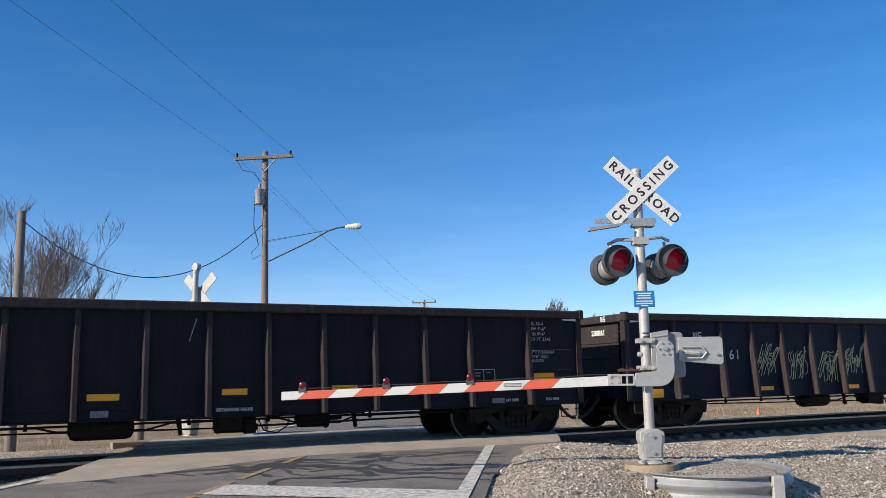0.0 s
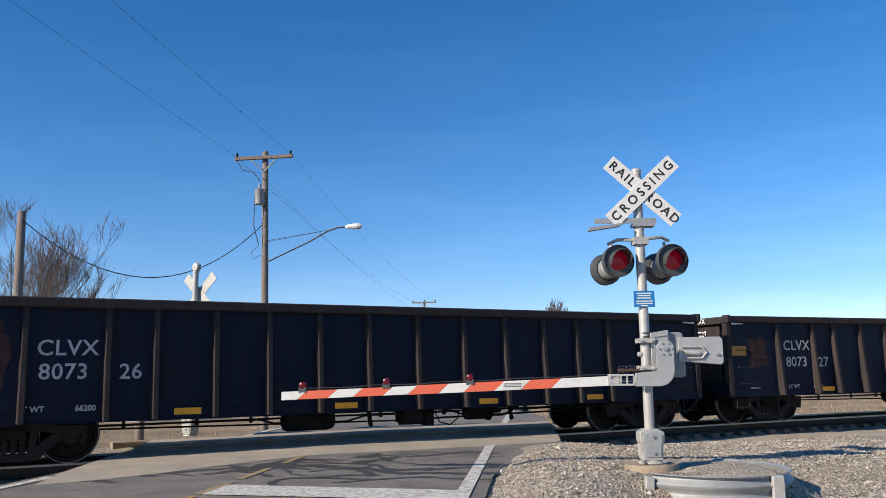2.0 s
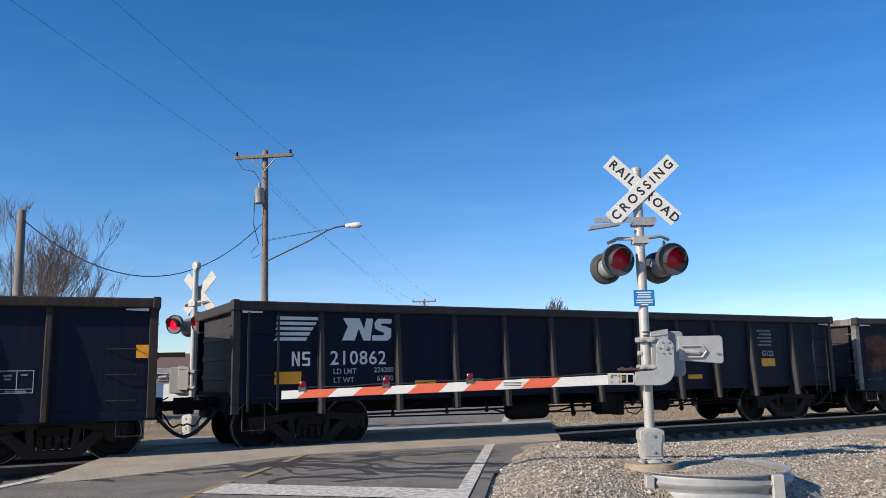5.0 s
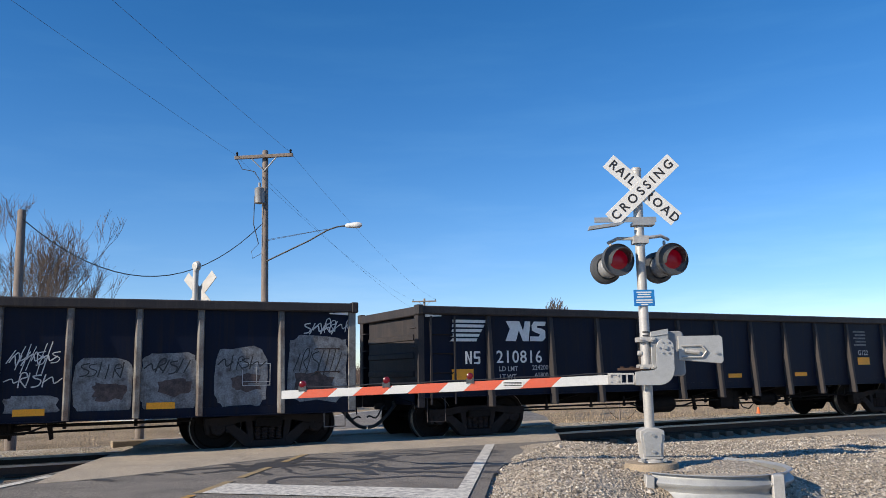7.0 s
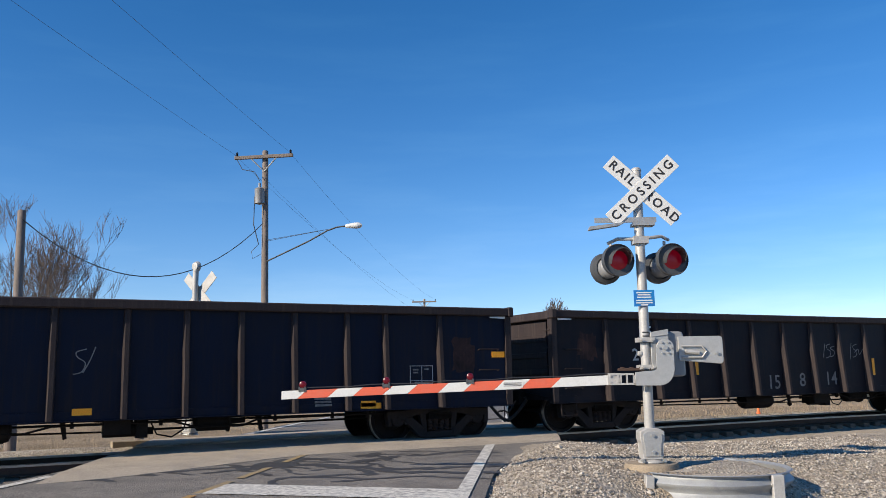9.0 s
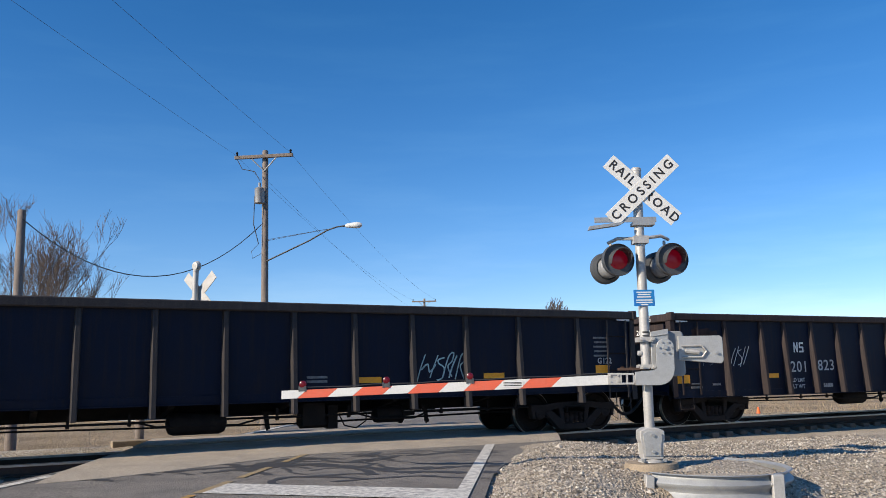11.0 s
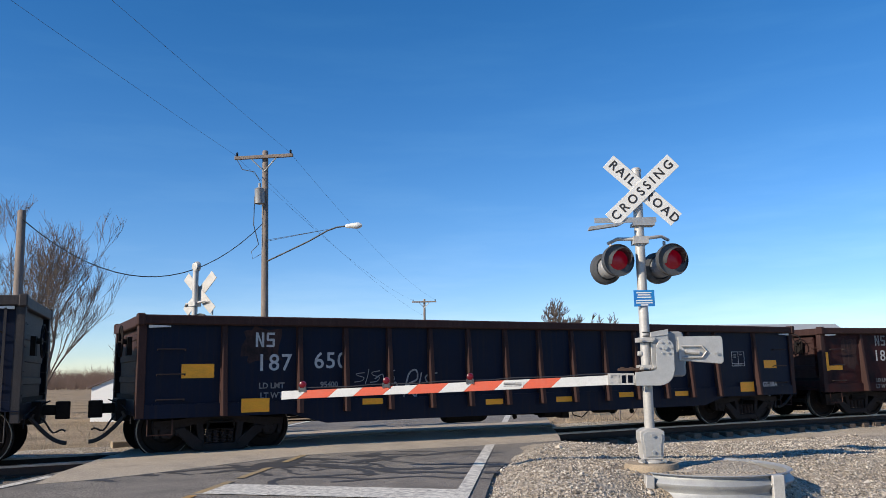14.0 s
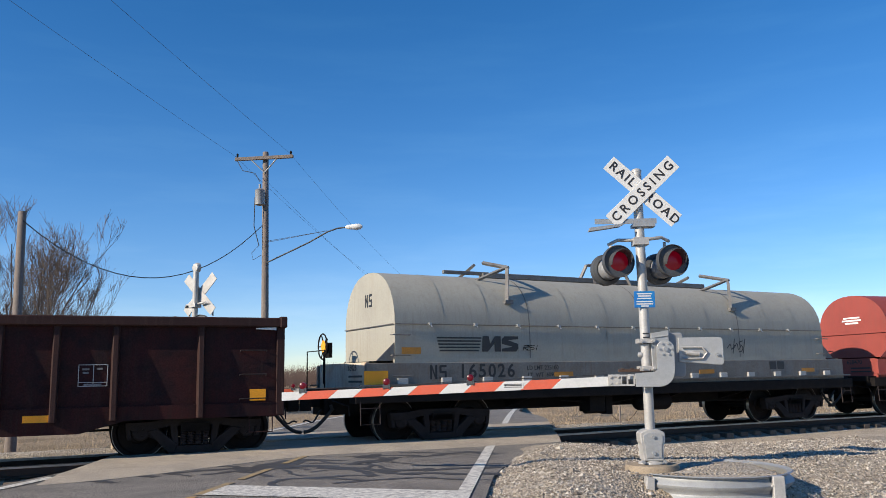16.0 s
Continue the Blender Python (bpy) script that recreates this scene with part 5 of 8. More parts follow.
def near_signal():
    base = thing("mast_footing", pose(2.69, 10.86, 0.06), "round rust-stained concrete footing in the gravel", "footing")
    bm = bmesh.new()
    lathe(bm, [(0.34, -0.2), (0.35, 0.06), (0.33, 0.09), (0.1, 0.092)], "z", 28)
    part("footing", finish(bm, 0, True, "footing"), M["concrete"], base)
    g = signal_mast(pose(2.69, 10.86, 0.10, 0, 0, 0), "silver crossing signal with red flashers and a white crossbuck")
    # blue notice
    bm = bmesh.new()
    box(bm, -0.14, 0.14, -0.006, 0.0, -0.11, 0.11)
    s = part("notice", finish(bm, 0.003, name="notice"), M["sign_blue"], g, "blue emergency notice with white lines of writing", pose(0.0, -0.075, 2.205))
    for z, w in ((0.075, 0.2), (0.045, 0.17), (0.012, 0.19), (-0.03, 0.22), (-0.062, 0.22), (-0.09, 0.1)):
        bm = bmesh.new()
        box(bm, -w / 2, w / 2, -0.009, -0.0065, z - 0.008, z + 0.008)
        part("writing_bar", bm, M["sign_white"], s)
    for z in (1.62, 1.66, 1.70, 1.75):
        bm = bmesh.new()
        box(bm, -0.045, 0.04, -0.071, -0.063, z - 0.008, z + 0.008)
        part("writing_bar", bm, M["sign_black"], g)
    mechanism(pose(2.69, 10.86, 1.17))
    gate(pose(2.60, 10.80, 1.24, 0, 0, -5.0), 4.86, "lowered gate arm with red and white stripes", -0.16)
    # corrugated ring
    ring = thing("retaining_ring", pose(3.3, 10.6, -0.03), "galvanized corrugated steel ring holding back gravel", "retaining ring")
    bm = bmesh.new()
    prof = []
    for i in range(25):
        z = -0.45 + 0.60 * i / 24
        prof.append((0.98 + 0.028 * math.sin(z * 2 * math.pi / 0.17), z))
    for z, r in ((0.155, 1.0), (0.165, 0.985), (0.15, 0.965)):
        prof.append((r, z))
    prof += [(0.955 + 0.028 * math.sin(z * 2 * math.pi / 0.17), z) for z in np.linspace(0.14, -0.45, 12)]
    rings = []
    n = 60
    for k in range(n + 1):
        a = radians(214) + radians(212) * k / n
        rings.append([bm.verts.new((r * 1.03 * math.cos(a), r * 1.10 * math.sin(a), z)) for r, z in prof])
    for p, q in zip(rings, rings[1:]):
        for i in range(len(prof) - 1):
            bm.faces.new((p[i], p[i + 1], q[i + 1], q[i]))
    part("corrugated_band", finish(bm, 0, True, "band"), M["galvanized"], ring)
    bm = bmesh.new()
    box(bm, 0.46, 0.60, -1.02, -0.92, -0.4, 0.16)
    tube(bm, [(0.44, -1.0, 0.05), (0.62, -0.99, 0.05)], 0.02, 6)
    part("band_clamp", finish(bm, 0.01, name="clamp"), M["silver_paint"], ring, "weathered steel band clamp")
    bm = bmesh.new()
    prism(bm, [(-0.96, -0.4), (-0.84, -0.4), (-0.82, 0.12), (-0.92, 0.14)], -0.72, -0.58)
    part("band_flange", finish(bm, 0.01, name="flange"), M["silver_paint"], ring)
    fill = thing("gravel_fill", pose(3.3, 10.6, 0.0), "gravel heaped inside the steel ring", "gravel", kind="structure")
    bm = bmesh.new()
    lathe(bm, [(1.0, 0.02), (0.6, 0.07), (0.2, 0.09), (0.02, 0.09)], "z", 30)
    for v in bm.verts:
        v.co.y *= 1.06
    part("heap", finish(bm, 0, True, "heap"), M["gravel_ground"], fill)


def far_signal():
    g = signal_mast(pose(-5.75, 18.55, 0.02, 0, 0, -30), "silver crossing signal beyond the track with a bell", 3.75, ((-0.52, -1), (0.30, -1), (-0.5, 1), (0.5, 1)), True, True)
    mechanism(pose(-5.75, 18.55, 0.9, 0, 0, 0), -1)
    gate(pose(-5.80, 18.75, 1.02, 0, 0, 8), 3.46, "lowered far gate arm with red and white stripes", 0.0, -1)
    slab = thing("concrete_kerb", pose(-6.3, 17.9, -0.08, 0, 0, 30), "weathered pale concrete blocks beside the far signal", "kerb")
    bm = bmesh.new()
    box(bm, -0.9, 0.7, -0.12, 0.12, -0.3, 0.12)
    part("block", finish(bm, 0.02, name="block"), M["concrete"], slab)
    post = thing("wooden_post", pose(-7.55, 20.3, -0.4), "short weathered round wooden post with a cross arm", "post")
    bm = bmesh.new()
    lathe(bm, [(0.11, 0.0), (0.10, 2.8), (0.06, 2.98)], "z", 14)
    part("shaft", finish(bm, 0, True, "post"), M["pole_wood"], post)
    bm = bmesh.new()
    box(bm, -0.4, 1.1, -0.16, -0.11, 2.25, 2.37)
    tube(bm, [(0.0, -0.13, 1.9), (0.45, -0.13, 2.26)], 0.02, 6)
    part("cross_arm", bm, M["under_steel"], post)
    mark = thing("marker_post", pose(-11.75, 21.4, -0.75), "white plastic marker post with a blue-green band", "marker post")
    bm = bmesh.new()
    box(bm, -0.14, 0.14, -0.03, 0.03, 0, 1.1)
    part("shaft", finish(bm, 0.01, name="marker"), M["sign_white"], mark)
    bm = bmesh.new()
    box(bm, 0.0, 0.145, -0.034, 0.034, 0.0, 0.7)
    part("band", bm, M["teal"], mark)


M["teal"] = material("teal", (0.05, 0.3, 0.3), 0.5, 0, (0.05, 0.22, 0.22), 5, 0.3, 60, 0.05, 0.0)


# ---- poles, wires, trees and buildings ----
def sag(a, b, drop, n=18):
    a, b = Vector(a), Vector(b)
    return [a.lerp(b, i / n) - Vector((0, 0, drop * 4 * (i / n) * (1 - i / n))) for i in range(n + 1)]


def wire(name, a, b, drop, r=0.005, label="thin black overhead wire"):
    bm = bmesh.new()
    tube(bm, sag(a, b, drop), r, 5)
    tagged(part(name, bm, M["wire"]), label, "wire", "overhead wires")


def utility_pole(at, height, arm, label, lamp=False, drum=False, r=0.15):
    g = thing("utility_pole", at, label, "utility pole", "utility poles")
    bm = bmesh.new()
    lathe(bm, [(r, -0.3), (r * 0.72, height), (r * 0.6, height + 0.03)], "z", 16)
    part("pole", finish(bm, 0, True, "pole"), M["pole_wood"], g, "grey weathered wooden pole")
    if arm:
        z = height - 0.28
        bm = bmesh.new()
        box(bm, -arm / 2, arm / 2, -r - 0.10, -r + 0.02, z - 0.07, z + 0.07)
        part("crossarm", finish(bm, 0.01, name="crossarm"), M["pole_wood"], g)
        for m in (-1, 1):
            bm = bmesh.new()
            tube(bm, [(m * 0.55, -r - 0.05, z - 0.06), (0, -r + 0.02, z - 0.62)], 0.028, 6)
            part("brace", bm, M["galvanized"], g)
            bm = bmesh.new()
            lathe(bm, [(0.02, 0.0), (0.05, 0.04), (0.035, 0.08), (0.055, 0.12), (0.02, 0.18)], "z", 10, (m * (arm / 2 - 0.1), -r - 0.04, z + 0.07))
            part("insulator", finish(bm, 0, True, "insulator"), M["under_steel"], g)
    if drum:
        bm = bmesh.new()
        lathe(bm, [(0.10, 0.0), (0.20, 0.03), (0.20, 0.62), (0.21, 0.64), (0.12, 0.70), (0.05, 0.72), (0.05, 0.9)], "z", 18, (-0.12, -r - 0.2, height - 2.35))
        part("transformer", finish(bm, 0, True, "drum"), M["grey_paint"], g, "grey transformer can")
        bm = bmesh.new()
        tube(bm, [(-arm / 2 + 0.1, -r - 0.05, height - 0.35), (-0.9, -r - 0.1, height - 0.8), (-0.35, -r - 0.15, height - 0.95), (-0.12, -r - 0.2, height - 1.35)], 0.016, 5)
        tube(bm, [(-0.33, -r - 0.2, height - 2.0), (-0.38, -r - 0.15, height - 3.2), (-0.2, -r - 0.05, height - 4.0)], 0.02, 5)
        tube(bm, [(-0.2, -r - 0.05, height - 4.0), (-0.5, -r - 0.05, height - 4.3), (-0.45, -r - 0.05, height - 4.6), (-0.1, -r, height - 4.4)], 0.012, 5)
        part("drop_cable", bm, M["wire"], g)
    if lamp:
        z0, z1 = height - 4.72, height - 3.35
        bm = bmesh.new()
        tube(bm, [(0.1, -0.1, z0), (1.9, -0.2, z0 + 0.75), (2.7, -0.25, z0 + 1.15), (3.1, -0.27, z0 + 1.27), (3.5, -0.28, z0 + 1.3)], 0.032, 8)
        part("lamp_arm", finish(bm, 0, True, "arm"), M["wire"], g, "dark steel lamp arm")
        bm = bmesh.new()
        for d in (0.0, 0.05):
            tube(bm, [(0.1, -0.1, z0 + 0.85 + d), (2.72, -0.25, z0 + 1.2)], 0.009, 5)
        part("lamp_stay", bm, M["wire"], g)
        bm = bmesh.new()
        lathe(bm, [(0.04, 3.45), (0.08, 3.5), (0.10, 3.65), (0.13, 3.9), (0.12, 4.05), (0.05, 4.15)], "x", 16, (0, -0.28, z0 + 1.3))
        part("lamp_head", finish(bm, 0, True, "head"), M["sign_white"], g, "white cobra-head street lamp")
    return g


def bare_tree(at, height, spread, label, seed, stems=4, levels=5, twig=0.012, name="bare_tree"):
    rnd = random.Random(seed)
    g = thing(name, at, label, "tree", "bare trees")
    bt, bb = bmesh.new(), bmesh.new()

    def grow(bm, p, d, length, r, level):
        n = 4 if level < 2 else 3
        pts, rs = [p.copy()], [r]
        for i in range(n):
            d = (d + Vector((rnd.uniform(-1, 1), rnd.uniform(-1, 1), rnd.uniform(-0.4, 0.9))) * 0.16).normalized()
            p = p + d * (length / n)
            pts.append(p.copy())
            rs.append(max(twig, r * (1 - 0.55 * (i + 1) / n)))
        tube(bm, pts, rs, 6 if level == 0 else (4 if level < 3 else 3), False)
        if level >= levels:
            return
        for k in range(rnd.randint(3, 5) if level < levels - 1 else rnd.randint(3, 4)):
            t = rnd.uniform(0.25, 1.0)
            i = min(n - 1, int(t * n))
            q = pts[i].lerp(pts[i + 1], t * n - i)
            a = rnd.uniform(0, 2 * math.pi)
            out = Vector((math.cos(a), math.sin(a), 0))
            e = (d * 0.85 + out * rnd.uniform(0.35, 0.78) * spread + Vector((0, 0, 0.32))).normalized()
            grow(bb, q, e, length * rnd.uniform(0.5, 0.72), max(twig, rs[i] * 0.6), level + 1)
    for k in range(stems):
        a = 2 * math.pi * k / stems + rnd.uniform(-0.5, 0.5)
        lean = 0.0 if stems == 1 else 0.32 * spread
        grow(bt, Vector((0.15 * math.cos(a), 0.15 * math.sin(a), -0.2)), Vector((lean * math.cos(a), lean * math.sin(a), 1)).normalized(), height * rnd.uniform(0.42, 0.52), height * 0.0085, 0)
    part("trunk", finish(bt, 0, True, "trunk"), M["bark"], g, "grey bark")
    part("crown", finish(bb, 0, False, "crown"), M["twigs"], g, "leafless twigs")
    return g


def house():
    g = thing("house", pose(-24.7, 82, -0.9, 0, 0, 8), "small white house with a brown shingle roof", "house")
    bm = bmesh.new()
    prism(bm, [(-3.6, 0), (3.6, 0), (3.6, 2.5), (0, 4.55), (-3.6, 2.5)], -5.8, 5.8, "x")
    part("wall", bm, M["siding"], g, "white siding")
    for m in (-1, 1):
        bm = bmesh.new()
        prism(bm, [(m * 4.0, 2.28), (0, 4.56), (0, 4.72), (m * 4.05, 2.42)], -6.1, 6.1, "x")
        part("roof", bm, M["shingle"], g, "brown shingle roof")
    for x in (-3.5, 0.5, 3.6):
        bm = bmesh.new()
        box(bm, x - 0.5, x + 0.5, -3.64, -3.58, 0.9, 2.0)
        part("window", bm, M["pane"], g, "dark window")


def shed():
    g = thing("garden_shed", pose(-16.8, 42, -0.95, 0, 0, 4), "small white wooden shed with a low pitched roof", "shed")
    bm = bmesh.new()
    prism(bm, [(-1.35, 0), (1.35, 0), (1.35, 2.35), (-0.1, 2.42), (-1.35, 1.9)], 0, 3.4)
    part("wall", bm, M["siding"], g, "white siding")
    for q in ([(-1.5, 1.86), (-0.1, 2.43), (-0.1, 2.49), (-1.52, 1.93)], [(-0.1, 2.43), (1.45, 2.36), (1.45, 2.42), (-0.1, 2.49)]):
        bm = bmesh.new()
        prism(bm, q, -0.12, 3.5)
        part("roof", bm, M["shingle"], g, "brown shingle roof")
    bm = bmesh.new()
    box(bm, -0.28, 0.25, -0.03, 0.0, 1.72, 1.86)
    part("vent", bm, M["pane"], g, "dark wall vent")


def small_markers():
    flag = thing("marker_cone", pose(14.64, 38.4, -0.76), "small orange marker cone in the stubble", "cone")
    bm = bmesh.new()
    lathe(bm, [(0.16, 0.0), (0.16, 0.03), (0.11, 0.04), (0.04, 0.36), (0.03, 0.37)], "z", 14)
    part("cone", finish(bm, 0, True, "cone"), M["cone_orange"], flag)
    post = thing("fence_post", pose(7.45, 35.1, -0.8), "thin weathered post with a loose loop of wire", "post")
    bm = bmesh.new()
    lathe(bm, [(0.04, 0.0), (0.035, 0.95), (0.02, 0.97)], "z", 8)
    part("shaft", finish(bm, 0, True, "shaft"), M["pole_wood"], post)
    bm = bmesh.new()
    tube(bm, sag((-0.7, 0, 0.95), (0.95, 0, 0.95), 0.85, 20), 0.012, 5)
    part("loose_wire", bm, M["rail_rust"], post)


def barn():
    g = thing("barn", pose(60, 152, -0.9, 0, 0, 6), "long low barn with a pale metal roof", "barn")
    bm = bmesh.new()
    prism(bm, [(-6, 0), (6, 0), (6, 7.6), (0, 10.6), (-6, 7.6)], -14.0, 14.0, "x")
    part("wall", bm, M["barn_wall"], g)
    for m in (-1, 1):
        bm = bmesh.new()
        prism(bm, [(m * 6.4, 7.45), (0, 10.65), (0, 10.8), (m * 6.4, 7.6)], -14.4, 14.4, "x")
        part("roof", bm, M["barn_roof"], g, "pale metal roof")


def far_woods():
    """Leafless brush along the far edge of the field, as one object."""
    rnd = random.Random(8)
    verts, faces = [], []
    for k in range(9000):
        x = rnd.uniform(-190, 60)
        y = 205 + rnd.uniform(-12, 25) + 0.15 * x
        h = rnd.uniform(2.0, 6.5) * (0.6 + 0.7 * (0.5 + 0.5 * noise.noise((x * 0.05, 0, 0))))
        z0 = -0.9
        for j in range(5):
            lean = rnd.uniform(-0.35, 0.35) * h
            w = rnd.uniform(0.03, 0.09)
            b = rnd.uniform(0, 0.6) * h
            i = len(verts)
            verts += [(x - w, y, z0 + b), (x + w, y + 0.02, z0 + b), (x + lean, y, z0 + h * rnd.uniform(0.7, 1.0))]
            faces.append((i, i + 1, i + 2))
    me = bpy.data.meshes.new("far_woods")
    me.from_pydata(verts, [], faces)
    me.materials.append(M["far_twigs"])
    tagged(new("far_woods", me), "leafless brush along the edge of the field", "woods", kind="stuff")


def dry_grass():
    """Dry stalks on the bank beyond the track and in the field."""
    rnd = random.Random(14)
    verts, faces = [], []
    n = 0
    while n < 26000:
        x, y = rnd.uniform(-24, 34), rnd.uniform(16, 60)
        s, k = beside(x, y)
        if k < 4.2 or abs(x - road_mid(y)) < 3.7 or (rnd.random() > (1.25 - (y - 16) / 50)):
            continue
        n += 1
        z = ground_height(x, y)
        h = rnd.uniform(0.04, 0.2) * (1.0 if rnd.random() < 0.95 else 2.0) * (0.6 if x < -4 else 1.0)
        a, w = rnd.uniform(0, 6.28), rnd.uniform(0.006, 0.016)
        lx, ly = rnd.uniform(-0.6, 0.6) * h, rnd.uniform(-0.6, 0.6) * h
        i = len(verts)
        verts += [(x - w * math.cos(a), y - w * math.sin(a), z - 0.02), (x + w * math.cos(a), y + w * math.sin(a), z - 0.02), (x + lx, y + ly, z + h)]
        faces.append((i, i + 1, i + 2))
    me = bpy.data.meshes.new("dry_grass")
    me.from_pydata(verts, [], faces)
    me.materials.append(M["straw"])
    tagged(new("dry_grass", me), "dry straw-coloured grass beyond the track", "grass", kind="stuff")


M["bark"] = material("bark", (0.12, 0.095, 0.08), 0.9, 0, (0.07, 0.055, 0.048), 4, 0.6, 30, 0.3, 0.4)
M["twigs"] = material("twigs", (0.115, 0.088, 0.072), 0.9, 0, (0.075, 0.06, 0.052), 1, 0.6, 20, 0.2, 0.0)
M["far_twigs"] = material("far_twigs", (0.15, 0.10, 0.08), 0.95, 0, (0.10, 0.075, 0.065), 0.1, 0.7, 5, 0.2, 0.0)
M["straw"] = material("straw", (0.4, 0.31, 0.2), 0.9, 0, (0.26, 0.195, 0.125), 0.6, 0.7, 20, 0.3, 0.0)
M["siding"] = material("siding", (0.72, 0.72, 0.7), 0.7, 0, (0.62, 0.62, 0.6), 1, 0.4, 20, 0.05, 0.1)
M["shingle"] = material("shingle", (0.13, 0.09, 0.08), 0.9, 0, (0.09, 0.065, 0.06), 2, 0.5, 20, 0.2, 0.3)
M["pane"] = material("pane", (0.03, 0.035, 0.04), 0.1, 0, (0.05, 0.05, 0.05), 2, 0.3, 20, 0.1, 0.0)
M["cone_orange"] = material("cone_orange", (0.8, 0.15, 0.03), 0.6, 0, (0.6, 0.12, 0.03), 5, 0.4, 60, 0.1, 0.0)
M["barn_wall"] = material("barn_wall", (0.35, 0.34, 0.33), 0.8, 0, (0.28, 0.27, 0.26), 1, 0.4, 20, 0.1, 0.1)
M["barn_roof"] = material("barn_roof", (0.42, 0.43, 0.43), 0.5, 0.3, (0.34, 0.35, 0.36), 0.3, 0.5, 20, 0.1, 0.05)

build_sleepers(bpy.data.objects["ballast_bed"])
build_stones()
build_cracks()
near_signal()
far_signal()
utility_pole(pose(-7.28, 33.0, -0.72, 0, -0.9, -5), 11.5, 2.5, "weathered wooden utility pole with a transformer and a street lamp", True, True, 0.17)
utility_pole(pose(-2.0, 83.0, -0.9, 0, 0, -5), 10.0, 2.5, "distant wooden utility pole with a cross arm", False, False)
utility_pole(pose(-13.2, 25.0, -0.85, 0, -1.0, 0), 7.5, 0, "short weathered wooden service pole", False, False, 0.17)
for m, zz in ((-1, 10.62), (1, 10.66)):
    ax = -7.55 + m * 1.17
    wire("overhead_wire", (ax - 5.6, -20.0, 10.7), (ax, 32.8 - m * 0.1, zz), 0.35)
    wire("overhead_wire", (ax, 32.8 - m * 0.1, zz), (-2.05 + m * 1.17, 82.8, 9.0), 0.7)
wire("overhead_wire", (-7.45, 32.8, 9.6), (-1.9, 83, 7.3), 0.6)
wire("service_wire", (-13.2, 24.8, 6.35), (-7.5, 32.8, 7.6), 2.0, 0.018, "thick black service cable")
bare_tree(pose(-22.6, 45, -0.9), 14.0, 0.85, "tall leafless tree with many grey-brown twigs", 4, 4, 5, 0.007)
bare_tree(pose(-28.0, 52, -0.9), 13.5, 0.8, "tall leafless tree with many grey-brown twigs", 9, 4, 5, 0.008)
bare_tree(pose(-24.0, 62, -0.9), 6.5, 1.0, "low leafless thicket tree behind the track", 12, 5, 4, 0.014)
bare_tree(pose(17.4, 120, -0.9), 14.0, 1.15, "round leafless tree in the far field", 6, 1, 5, 0.035)
bare_tree(pose(22.5, 122, -0.9), 12.6, 1.0, "round leafless tree in the far field", 7, 1, 5, 0.035)
bare_tree(pose(-13.0, 22.0, -0.85), 1.9, 1.1, "low leafless shrub at the pole's foot", 3, 6, 3, 0.006, "shrub")
house()
shed()
small_markers()
barn()
far_woods()
dry_grass()


# ---- marks on the cars ----
M["chalk"] = material("chalk", (0.3, 0.3, 0.3), 0.9, 0, (0.12, 0.12, 0.12), 12, 0.8, 60, 0.3, 0.0)
M["chalk_white"] = material("chalk_white", (0.6, 0.6, 0.58), 0.9, 0, (0.35, 0.35, 0.35), 12, 0.6, 60, 0.2, 0.0)
M["graffiti_yellow"] = material("graffiti_yellow", (0.5, 0.5, 0.28), 0.8, 0, (0.3, 0.3, 0.17), 9, 0.8, 60, 0.3, 0.0)
M["graffiti_blue"] = material("graffiti_blue", (0.03, 0.13, 0.27), 0.8, 0, (0.02, 0.07, 0.14), 9, 0.8, 60, 0.3, 0.0)
M["graffiti_pale"] = material("graffiti_pale", (0.35, 0.5, 0.52), 0.8, 0, (0.15, 0.25, 0.27), 9, 0.8, 60, 0.3, 0.0)
M["coil_grey"] = material("coil_grey", (0.35, 0.335, 0.28), 0.6, 0, (0.30, 0.285, 0.24), 0.9, 0.8, 40, 0.08, 0.05, streak=(0.29, 0.265, 0.215))
M["coil_red"] = material("coil_red", (0.29, 0.055, 0.04), 0.6, 0, (0.2, 0.042, 0.032), 1.2, 0.7, 40, 0.1, 0.05, streak=(0.22, 0.06, 0.045))
M["coil_frame"] = material("coil_frame", (0.15, 0.145, 0.135), 0.6, 0, (0.12, 0.1, 0.085), 2.2, 0.8, 50, 0.2, 0.08, streak=(0.17, 0.13, 0.1))


M["rust_patch"] = material("rust_patch", (0.045, 0.026, 0.024), 0.75, 0, (0.014, 0.012, 0.014), 3.0, 0.9, 50, 0.3, 0.1, streak=(0.07, 0.038, 0.032), spec=0.14)
M["spray_pink"] = material("spray_pink", (0.2, 0.165, 0.17), 0.7, 0, (0.07, 0.055, 0.06), 7.0, 0.85, 40, 0.3, 0.05, streak=(0.25, 0.23, 0.22))
M["spray_tan"] = material("spray_tan", (0.19, 0.175, 0.16), 0.7, 0, (0.05, 0.04, 0.04), 6.0, 0.9, 40, 0.3, 0.05, streak=(0.13, 0.10, 0.085))
M["spray_grey"] = material("spray_grey", (0.21, 0.22, 0.23), 0.65, 0, (0.06, 0.05, 0.05), 6.0, 0.9, 40, 0.3, 0.05, streak=(0.26, 0.27, 0.28))
M["spray_dark"] = material("spray_dark", (0.05, 0.035, 0.035), 0.7, 0, (0.12, 0.085, 0.075), 8.0, 0.8, 40, 0.3, 0.05)
M["spray_teal"] = material("spray_teal", (0.06, 0.16, 0.15), 0.7, 0, (0.03, 0.06, 0.06), 7.0, 0.8, 40, 0.3, 0.05)
